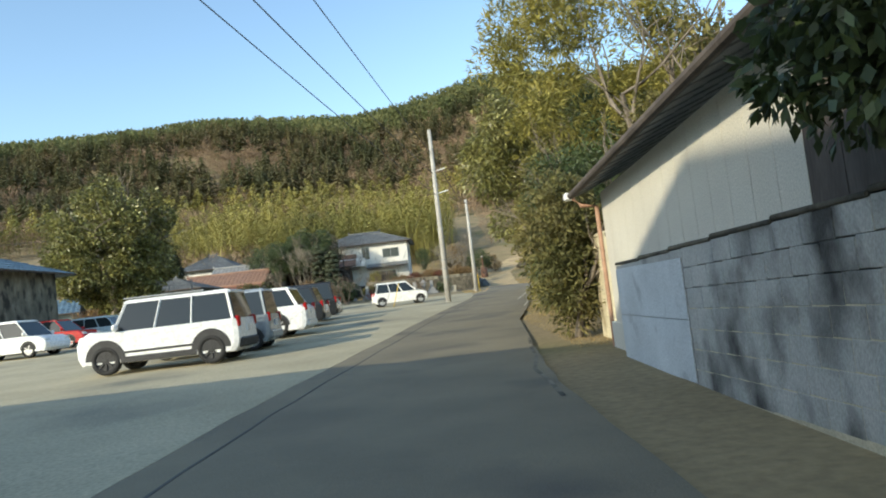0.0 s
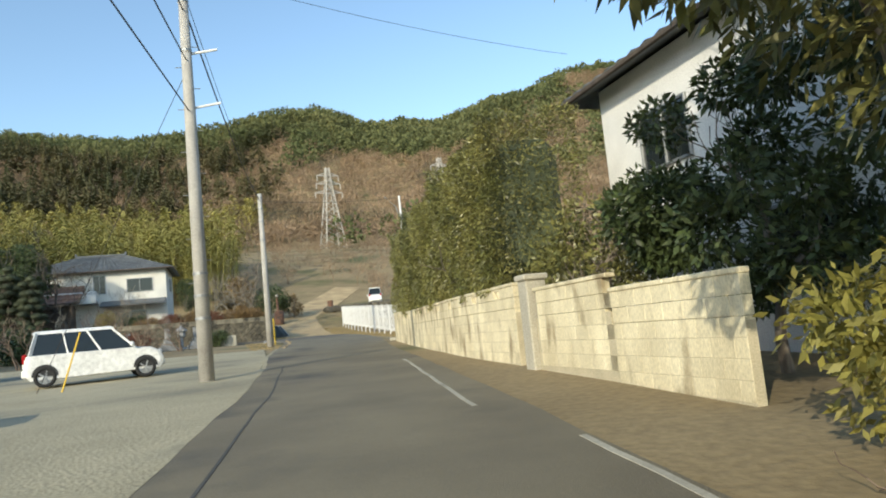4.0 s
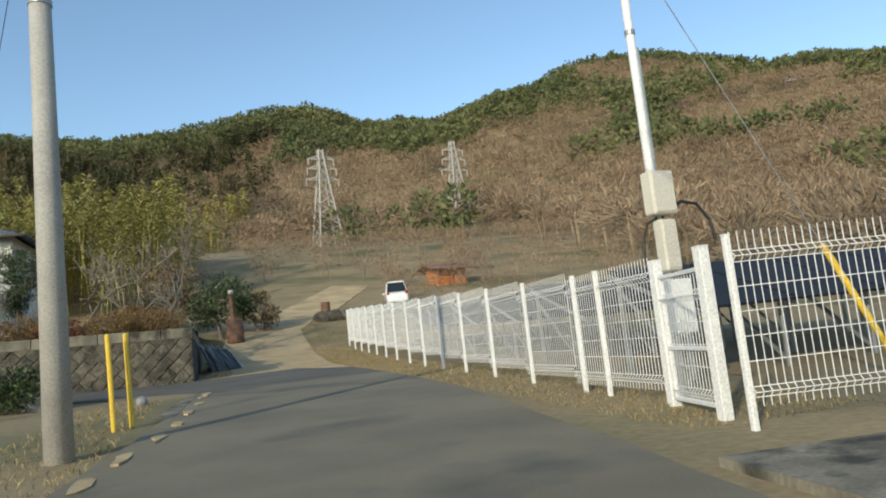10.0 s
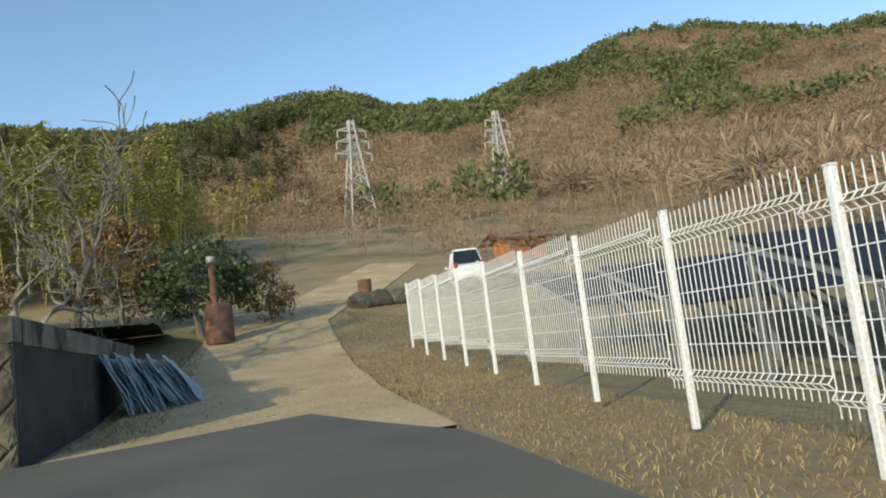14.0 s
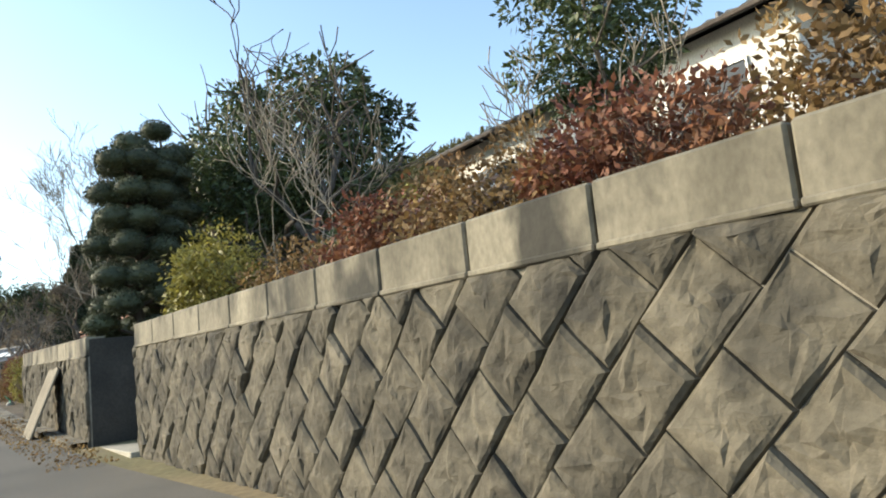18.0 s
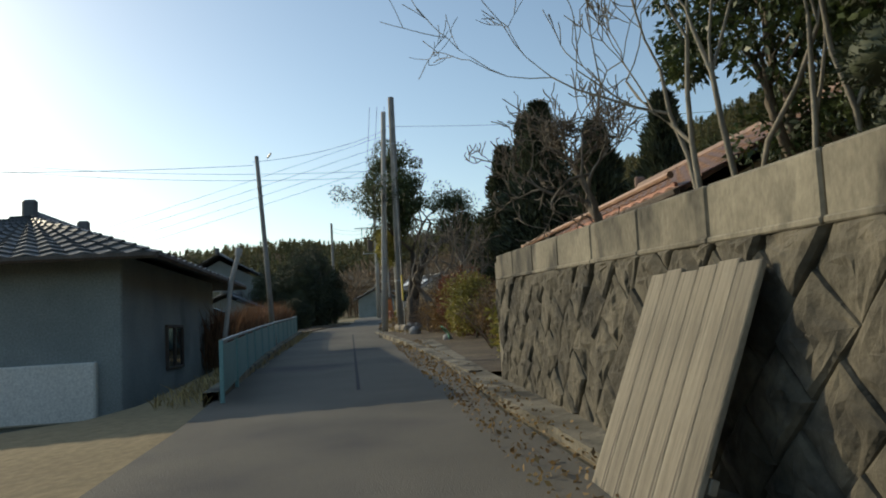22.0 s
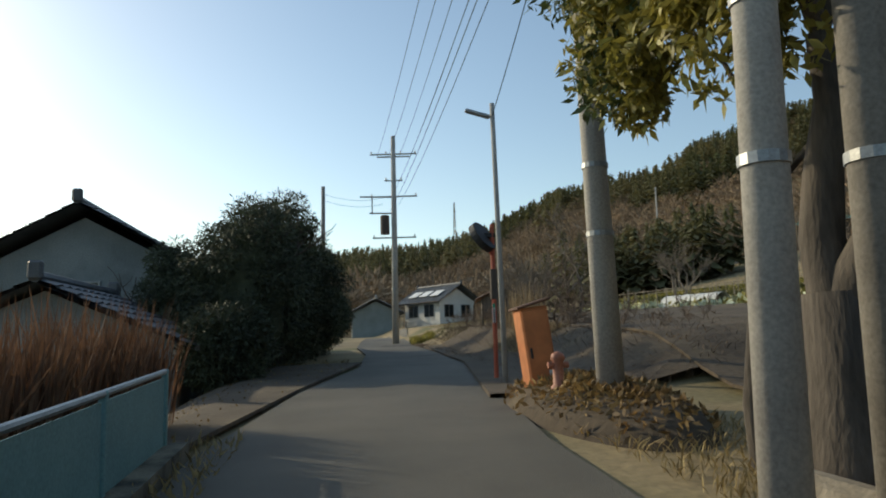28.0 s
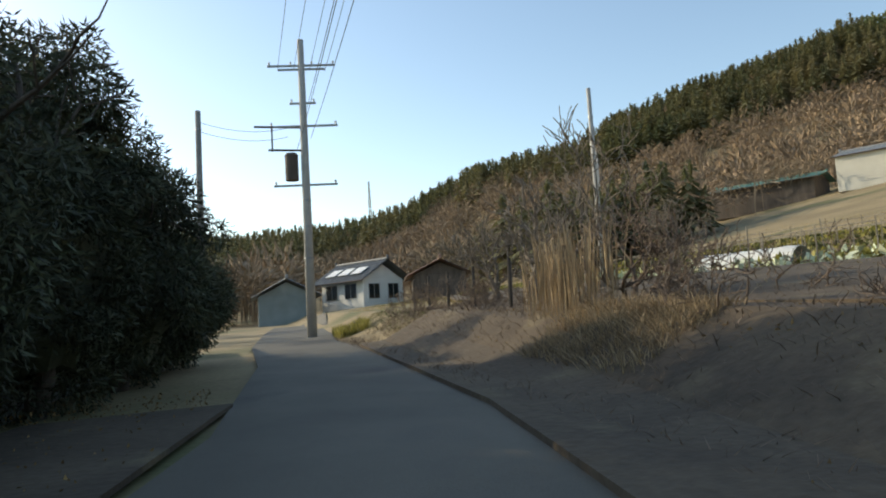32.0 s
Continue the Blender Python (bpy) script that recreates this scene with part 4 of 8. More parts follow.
for i in range(-1, 13):
    y = 64.45 + 1.97 * i
    part("post", post_me, "white_paint", fence, at=pose(fence_x(y), y, fence_top(y) - 1.85))
    if i < 12:
        yc = y + 0.985 + 0.33
        part("mesh_panel", panel_me, "white_paint", fence, at=Matrix.Translation((fence_x(yc) + 0.04, yc, fence_top(y + 1.3) - 1.5)) @ pose(0, 0, 0, 0, 0, 87.8))
part("post", post_me, "white_paint", fence, at=pose(9.17, 61.75, 3.17 - 1.85))
for yc, w_ in ((62.25, 1.1), (61.05, 1.3)):
    part("mesh_panel", wire_panel(w_, 1.52), "white_paint", fence, at=Matrix.Translation((9.16 + (yc - 61.0) * 0.05, yc, 1.66)) @ pose(0, 0, 0, 0, 0, 86.0))
# gate between two stout posts, and the cross fence that runs on from it
gate = thing("mesh_gate", 0, 0, 0, 0, "white mesh gate between two stout posts", "gate")
GA, GB = (9.14, 60.3), (8.87, 59.1)
for gx0, gy0 in (GA, GB):
    part("post", gate_post_me, "white_paint", gate, at=pose(gx0, gy0, 3.12 - 1.85))
gl = math.dist(GA, GB)
gm = Matrix.Translation(((GA[0] + GB[0]) / 2, (GA[1] + GB[1]) / 2, 1.56)) @ pose(0, 0, 0, 0, 0, math.degrees(math.atan2(GA[1] - GB[1], GA[0] - GB[0])))
for zz in (0.03, 0.58, 1.36):
    g = Geo()
    g.box(0, 0, zz, gl - 0.16, 0.045, 0.045, 0.006)
    part("gate_rail", g, "white_paint", gate, at=gm)
for k in (-1, 1):
    g = Geo()
    g.box(k * (gl / 2 - 0.09), 0, 0.7, 0.045, 0.045, 1.36, 0.006)
    part("gate_stile", g, "white_paint", gate, at=gm)
part("mesh_panel", wire_panel(gl - 0.2, 1.34), "white_paint", gate, at=gm)
g = Geo()
g.box(gl / 2 - 0.16, -0.05, 0.66, 0.05, 0.05, 0.2, 0.01).tube([(gl / 2 - 0.16, -0.09, 0.72), (gl / 2 - 0.3, -0.1, 0.72)], [0.012, 0.012], 8)
part("latch", g, "steel", gate, "steel gate latch", at=gm)
cross = thing("mesh_fence", 0, 0, 0, 0, "white mesh cross fence beside the concrete apron", "fence")
CX, CY = (math.cos(radians(-12)), math.sin(radians(-12)))
for k in range(4):
    x, y = 8.68 + 1.97 * k * CX, 58.48 + 1.97 * k * CY
    part("post", post_me, "white_paint", cross, at=pose(x, y, 3.14 + 0.01 * k - 1.85))
    if k < 3:
        part("mesh_panel", panel_me, "white_paint", cross, at=pose(x + 0.985 * CX, y + 0.985 * CY - 0.04, 3.15 + 0.01 * k - 1.5, 0, 0, 168))

# solar rows behind the fence
def solar_row(x, y, n, seed):
    t = thing("solar_row", x, y, gz(x, y), 0, "dark solar panels on galvanised frames behind the fence", "solar panels", "solar rows")
    for k in range(n):
        g = Geo()
        g.box(0, 0, 0, 1.62, 2.6, 0.04, 0.006, rx=radians(18))
        part("panel", g, "solar", t, at=pose(1.68 * k, 0, 1.35))
        g = Geo()
        g.box(0, -0.8, 0.45, 0.06, 0.06, 1.1, 0.004).box(0, 0.9, 0.78, 0.06, 0.06, 1.7, 0.004)
        g.box(0, 0.1, 0.75, 0.05, 2.2, 0.05, 0.004, rx=radians(38)).box(0, 0, 1.27, 0.06, 2.5, 0.06, 0.004, rx=radians(18))
        part("frame", g, "steel", t, at=pose(1.68 * k - 0.8, 0, 0))


for k in range(6):
    solar_row(11.6 + 0.3 * k, 63 + 4.0 * k, 5, k)

# blue fence of the side lane -------------------------------------------------
rail = thing("guard_fence", 0, 0, 0, 0, "teal sheet guard fence with a pale top rail", "fence")
RL = [(-19.75, 74.3), (-26, 73.92), (-33, 73.66), (-42.2, 73.5)]
def on_line(pts, s):
    for (xa, ya), (xb, yb) in zip(pts[:-1], pts[1:]):
        L = math.hypot(xb - xa, yb - ya)
        if s <= L:
            return xa + (xb - xa) * s / L, ya + (yb - ya) * s / L, math.atan2(yb - ya, xb - xa)
        s -= L
    return pts[-1][0], pts[-1][1], 0.0


total = sum(math.dist(a, b) for a, b in zip(RL[:-1], RL[1:]))
nseg = 12
for i in range(nseg + 1):
    x, y, a = on_line(RL, total * i / nseg * 0.9999)
    z = float(plain(x, y + 0.4)) + 0.02
    g = Geo()
    g.box(0, 0, 0.36, 0.055, 0.055, 0.9, 0.008)
    part("post", g, "teal", rail, at=pose(x, y, z))
    if i < nseg:
        x2, y2, _ = on_line(RL, total * (i + 1) / nseg * 0.9999)
        z2 = float(plain(x2, y2 + 0.4)) + 0.02
        L = math.dist((x, y), (x2, y2))
        sl = math.atan2(z2 - z, L)
        m = Matrix.Translation(((x + x2) / 2, (y + y2) / 2, (z + z2) / 2)) @ Euler((0, -sl, math.atan2(y2 - y, x2 - x))).to_matrix().to_4x4()
        g = Geo()
        g.box(0, 0, 0.43, L - 0.06, 0.012, 0.62, 0.003)
        part("panel", g, "teal", rail, at=m)
        g = Geo()
        g.tube([(-L / 2, 0, 0.79), (L / 2, 0, 0.79)], [0.026, 0.026], 8)
        part("top_rail", g, "steel", rail, at=m)

# poles and wires ---------------------------------------------------------
def pole(name, x, y, top, r0, r1, material, label, bands=(), steps=False, lean=(0, 0)):
    z = gz(x, y)
    t = thing(name, x, y, z, 0, label, "utility pole", "roadside poles")
    h = top - z
    g = Geo()
    g.tube([(0, 0, -0.3), (lean[0] * 0.5, lean[1] * 0.5, h * 0.5), (lean[0], lean[1], h)], [r0, (r0 + r1) / 2, r1], 16)
    part("shaft", g, material, t, smooth=True)
    for b in bands:
        g = Geo()
        k = b / h
        g.tube([(lean[0] * k, lean[1] * k, b - 0.03), (lean[0] * k, lean[1] * k, b + 0.03)], [r0 + (r1 - r0) * k + 0.012] * 2, 16)
        part("band", g, "steel", t)
    if steps:
        for i in range(12):
            g = Geo()
            zz = 2.2 + 0.5 * i
            if zz > h - 0.5:
                break
            s = 1 if i % 2 else -1
            g.tube([(0, 0, zz), (s * 0.26, 0.02, zz)], [0.01, 0.01], 6)
            part("step", g, "steel", t)
    return t


def arm(t, z, half, ang, ins=4, y0=0.0, material="steel"):
    g = Geo()
    g.box(0, y0, z, 2 * half, 0.075, 0.075, 0.006, rz=0)
    o = part("crossarm", g, material, t, at=pose(0, 0, 0, 0, 0, ang))
    for k in range(ins):
        g = Geo()
        x = -half + 0.08 + (2 * half - 0.16) * k / max(1, ins - 1)
        g.tube([(x, y0, z + 0.03), (x, y0, z + 0.08), (x, y0, z + 0.13), (x, y0, z + 0.17)], [0.045, 0.03, 0.05, 0.02], 8)
        part("insulator", g, "white_paint", o)


def wire(name, a, b, sag, r=0.012, label="thin black overhead cable between poles", n=24, group="overhead cables"):
    pts = []
    for i in range(n + 1):
        k = i / n
        pts.append((a[0] + (b[0] - a[0]) * k, a[1] + (b[1] - a[1]) * k, a[2] + (b[2] - a[2]) * k - sag * 4 * k * (1 - k)))
    g = Geo()
    g.tube(pts, [r] * (n + 1), 5)
    whole(name, g, "wire", label, "cable", group)


p1 = pole("utility_pole", 0.0, 40.9, 11.0, 0.17, 0.1, "pole", "tall pale concrete pole on a patch of bare earth", (1.4, 1.9, 2.4, 7.6, 8.8), True)
for zz in (6.3, 7.6):
    g = Geo()
    g.box(0.35, 0.05, zz, 0.7, 0.05, 0.05, 0.006, ry=-0.2)
    part("bracket", g, "white_paint", p1)
p2 = pole("utility_pole", 2.5, 62.7, 9.7, 0.17, 0.11, "pole", "pale concrete pole at the edge of the lane", (5.6, 6.6, 7.3, 7.9))
p3 = pole("service_pole", 9.64, 60.85, 8.9, 0.065, 0.05, "white_paint", "slim white steel service pole with meter boxes", (4.6,))
zp = gz(9.64, 60.85)
for dx, z0, z1, w_, d_, m_, name in ((-0.02, 3.72, 4.26, 0.36, 0.2, "plaster_beige", "switch_box"), (0.0, 3.02, 3.66, 0.23, 0.16, "plaster_beige", "meter_box"), (0.06, 2.26, 2.92, 0.34, 0.14, "white_paint", "terminal_box")):
    g = Geo()
    g.box(dx, -0.12, (z0 + z1) / 2 - zp, w_, d_, z1 - z0, 0.02)
    bx_ = part(name, g, m_, p3, at=pose(0, 0, 0, 0, 0, 6))
    g = Geo()
    g.box(dx, -0.12 - d_ / 2 - 0.004, (z0 + z1) / 2 - zp, w_ * 0.86, 0.012, (z1 - z0) * 0.88, 0.004)
    part("cover", g, m_, bx_)
g = Geo()
g.tube([(0.07, 0, 0.4), (0.07, 0, 4.4)], [0.025, 0.025], 8)
part("conduit", g, "steel", p3)
g = Geo()
zl = 3.7 - zp
g.tube([(0.03, -0.05, zl), (0.18, 0, zl + 0.1), (0.38, 0, zl + 0.2), (0.6, 0, zl + 0.16), (0.76, 0, zl - 0.05), (0.82, 0, zl - 0.32)], [0.022] * 6, 7)
g.tube([(-0.03, -0.05, zl), (-0.16, -0.02, zl - 0.06), (-0.26, -0.02, zl - 0.3), (-0.27, -0.02, zl - 0.55)], [0.02] * 4, 7)
part("cable_loop", g, "wire", p3, "black cable drooping from the boxes")
g = Geo()
g.tube([(0, 0, 7.1 - zp + 0.4), (-0.25, -0.1, 7.1 - zp + 1.2), (-0.9, -0.3, 7.1 - zp + 1.75)], [0.03, 0.03, 0.025], 8)
part("bracket", g, "steel", p3)

pl = pole("utility_pole", -31.8, 73.68, 8.8, 0.085, 0.06, "pole_dark", "slim pole beside the blue fence", (4.6, 4.9), lean=(-0.1, -0.38))
g = Geo()
g.box(0, 0, 5.82, 0.5, 0.05, 0.05, 0.006, rz=0.3)
part("crossarm", g, "steel", pl)
pa = pole("utility_pole", -38.5, 77.17, 12.2, 0.13, 0.095, "pole", "thick concrete pole at the lane edge beside a leaning tree", (2.0, 2.9, 8.2), False, (-0.34, 0.38))
# the shade on this pole is given by the darker concrete colour
pc = pole("utility_pole", -38.5, 77.84, 12.7, 0.15, 0.12, "pole_dark", "thick pole among shrubs, its shade put into a darker concrete", (2.0, 7.5), False, (0.0, 0.02))
pb = pole("utility_pole", -43.09, 78.13, 10.9, 0.165, 0.105, "pole", "tall concrete pole beside a hose box", (2.1, 2.9), lean=(0.09, -0.23))
arm(pb, 6.9, 0.4, 90, 2)
px_ = pole("utility_pole", -74.2, 78.2, 15.8, 0.19, 0.12, "pole", "power pole with crossarms and a transformer", (3.0, 4.2, 5.2))
arm(px_, 10.5, 1.3, 80, 4), arm(px_, 10.35, 0.9, 80, 0), arm(px_, 8.1, 1.3, 80, 3, material="steel")
arm(px_, 9.0, 0.5, 80, 2), arm(px_, 5.8, 1.2, 80, 3)
g = Geo()
g.box(-0.2, -0.9, 8.1, 0.07, 1.9, 0.07, 0.005).box(0, -1.2, 7.6, 0.06, 0.06, 1.0, 0.004).box(0, -0.7, 7.15, 0.07, 1.3, 0.07, 0.005)
part("bracket", g, "wall_dark", px_)
g = Geo()
g.tube([(-0.1, -0.5, 6.0), (-0.1, -0.5, 6.95)], [0.25, 0.25], 16).tube([(-0.1, -0.5, 6.95), (-0.1, -0.5, 7.05)], [0.27, 0.2], 16)
part("transformer", g, "wall_dark", px_)
pf = pole("utility_pole", -74.2, 74.35, 12.9, 0.14, 0.1, "pole_dark", "dark slim pole across the lane", (8.0,))
pg_ = pole("utility_pole", -74.5, 90.5, 14.3, 0.13, 0.09, "pole", "slim pale pole standing in a vegetable field", (6.0, 7.2))
ph = pole("utility_pole", -128, 119, 25.0, 0.14, 0.1, "pole", "distant pole on the hillside")
lp = pole("street_lamp", -47.34, 77.9, 8.55, 0.05, 0.042, "pole", "slim steel street lamp pole with a short arm", lean=(0, -0.09))
g = Geo()
g.box(0.02, -0.36, 4.8, 0.1, 0.46, 0.07, 0.02, rx=-0.25)
part("lamp_head", g, "steel", lp)
post_a = pole("utility_pole", -20.5, 58.0, 5.2, 0.08, 0.06, "pole_dark", "low dark pole at the far side of the parking ground")
post_b = pole("utility_pole", -31.0, 52.0, 5.6, 0.08, 0.06, "pole_dark", "low dark pole near bare shrubs")

A, B = (0, 40.9, 10.2), (2.5, 62.7, 9.3)
wire("overhead_cable", (-9.25, -14, 9.59), (0.0, 40.9, 7.18), 0.35, 0.016)
wire("overhead_cable", (-6.5, -14, 7.44), (0.0, 40.9, 8.4), 0.35, 0.016)
wire("overhead_cable", (-6.0, -14, 9.31), (0.0, 40.9, 9.6), 0.35, 0.016)
wire("overhead_cable", A, B, 0.25, 0.009)
wire("overhead_cable", (0.1, 40.9, 9.4), B, 0.4, 0.02)
wire("overhead_cable", (0, 40.9, 10.6), (12.0, 45.0, 10.4), 0.2, 0.007)
wire("guy_wire", (0, 40.9, 8.2), (-3.9, 43.2, gz(-3.9, 43.2)), 0, 0.008, "thin steel guy wire of a pole")
wire("overhead_cable", B, (9.64, 60.85, 8.8), 0.15, 0.009)
wire("overhead_cable", B, (-6.0, 88.0, 8.6), 0.4, 0.007)
wire("overhead_cable", (9.64, 60.85, 8.8), (30, 90, 12), 0.6, 0.008)
for dy, z0, z1 in ((-0.9, 14.6, 13.9), (-0.3, 14.6, 13.9), (0.3, 14.6, 13.9), (0.9, 14.6, 13.9), (0.0, 12.6, 12.4), (0.25, 11.9, 11.9), (-0.3, 11.4, 11.6)):
    wire("overhead_cable", (-74.2, 78.2 + dy, z0), (-38.8, 77.45 + dy * 0.5, z1 - 1.5), 0.45, 0.009)
for k in range(3):
    wire("overhead_cable", (-43.0, 77.92, 10.7 - 0.3 * k), (-38.8, 77.5, 11.0 - 0.3 * k), 0.05, 0.007)
for k in range(4):
    wire("overhead_cable", (-38.8, 77.5, 11.2 - 0.4 * k), (-43.6, 54.0, 5.4 - 0.36 * k), 0.15, 0.007)
wire("overhead_cable", (-31.8, 73.2, 8.6), (-38.8, 77.5, 11.4), 0.2, 0.007)
wire("overhead_cable", (-31.8, 73.2, 8.5), (-20.0, 62.0, 6.2), 0.2, 0.007)
wire("overhead_cable", (-38.8, 77.5, 11.6), (-27, 92, 9.0), 0.3, 0.007)
for dz in (0.0, -0.35):
    wire("overhead_cable", (-74.2, 74.35, 12.5 + dz), (-74.2, 77.6, 12.3 + dz), 0.25, 0.009)
for k in range(2):
    wire("overhead_cable", (-43.0, 77.92, 10.7 - 0.3 * k), (-47, 55, 13.0 - 0.3 * k), 0.5, 0.009)
wire("overhead_cable", (-47.34, 77.8, 8.3), (-43.0, 77.92, 10.5), 0.1, 0.008)
wire("guy_wire", (-38.5, 77.3, 9.4), (-33.7, 77.3, gz(-33.7, 77.3) + 0.02), 0, 0.008, "steel guy wire running down into brambles")
GT, GF = Vector((-38.5, 77.85, 11.0)), Vector((-34.35, 77.68, gz(-34.35, 77.68)))
gw = thing("guy_guard", GF.x, GF.y, GF.z, 0, "yellow plastic guard on a pole stay", "guy wire guard")
gd = GT - GF
g = Geo()
g.tube([gd * 0.155, gd * 0.27], [0.033, 0.033], 10)
part("sleeve", g, "yellow_paint", gw)
g = Geo()
g.tube([gd * -0.01, gd], [0.008, 0.008], 6)
part("stay", g, "steel", gw)
# stay of the service pole behind the cross fence
GT, GF = Vector((9.64, 60.8, 7.6)), Vector((12.05, 59.9, gz(12.05, 59.9)))
gw = thing("guy_guard", GF.x, GF.y, GF.z, 0, "yellow guard on the stay of a service pole", "guy wire guard")
gd = GT - GF
g = Geo()
g.tube([gd * 0.02, gd * 0.27], [0.04, 0.04], 10)
part("sleeve", g, "yellow_paint", gw)
g = Geo()
g.tube([gd * -0.01, gd], [0.007, 0.007], 6)
part("stay", g, "steel", gw)

# pylons on the hill
def pylon(x, y, top, base):
    t = thing("pylon", x, y, base, 12, "grey lattice power pylon on the brown hillside", "pylon", "pylons")
    h = top - base
    g = Geo()
    def wdt(z):
        k = z / h
        return 2.1 * (1 - k) ** 1.25 + 0.4
    N = 11
    zs = [h * (1 - (1 - i / N) ** 1.25) for i in range(N + 1)]
    c = [(-1, -1), (1, -1), (1, 1), (-1, 1)]
    for i in range(N):
        a, b = wdt(zs[i]), wdt(zs[i + 1])
        for k in range(4):
            p, q = c[k], c[(k + 1) % 4]
            g.tube([(p[0] * a, p[1] * a, zs[i]), (p[0] * b, p[1] * b, zs[i + 1])], [0.17, 0.17], 4)
            g.tube([(p[0] * a, p[1] * a, zs[i]), (q[0] * b, q[1] * b, zs[i + 1])], [0.075, 0.075], 4)
            g.tube([(q[0] * a, q[1] * a, zs[i]), (p[0] * b, p[1] * b, zs[i + 1])], [0.075, 0.075], 4)
    part("tower", g, "pole", t)
    for k, z in enumerate((0.9, 0.8, 0.69)):
        g = Geo()
        w = 2.6 + 0.35 * k
        for s in (-1, 1):
            g.tube([(0, 0, h * z), (s * w, 0, h * z + 0.1)], [0.2, 0.14], 4).tube([(0, 0, h * z + 0.9), (s * w, 0, h * z + 0.1)], [0.16, 0.12], 4)
            g.tube([(s * w, 0, h * z + 0.1), (s * w, 0, h * z - 1.2)], [0.13, 0.13], 5)
        part("crossarm", g, "pole", t)


pylon(24.8, 190.5, 41.6, gz(24.8, 190.5) - 0.5)
pylon(56.6, 203.6, 46.5, gz(56.6, 203.6) - 0.5)
pylon(-640, 176, 124, gz(-640, 176) - 1)

# cars --------------------------------------------------------------------
def wheel(parent, x, y, r, side, style="alloy"):
    g = Geo()
    w = 0.19
    prof = [(r * 0.66, -w / 2), (r * 0.93, -w / 2), (r, -w / 2 + 0.03), (r, w / 2 - 0.03), (r * 0.93, w / 2), (r * 0.66, w / 2)]
    n = 22
    for i in range(n):
        a = 2 * math.pi * i / n
        for q, d in prof:
            g.v.append((q * math.cos(a), d, q * math.sin(a)))
    k = len(prof)
    for i in range(n):
        for j in range(k):
            g.f.append((i * k + j, i * k + (j + 1) % k, ((i + 1) % n) * k + (j + 1) % k, ((i + 1) % n) * k + j))
    o = part("wheel", g, "rubber", parent, at=pose(x, y, r), smooth=True)
    g = Geo()
    s = side * (w / 2 - 0.02)
    g.tube([(0, s - 0.03 * side, 0), (0, s - 0.015 * side, 0)], [r * 0.66, r * 0.66], 22)
    g.tube([(0, s - 0.02 * side, 0), (0, s + 0.02 * side, 0)], [r * 0.16, r * 0.13], 12)
    for i in range(5 if style == "alloy" else 8):
        a = 2 * math.pi * i / (5 if style == "alloy" else 8)
        g.box(math.cos(a) * r * 0.38, s, math.sin(a) * r * 0.38, r * 0.56, 0.03, r * 0.17, 0.008, ry=-a)
    part("rim", g, "alloy" if style != "dark" else "black_trim", o)


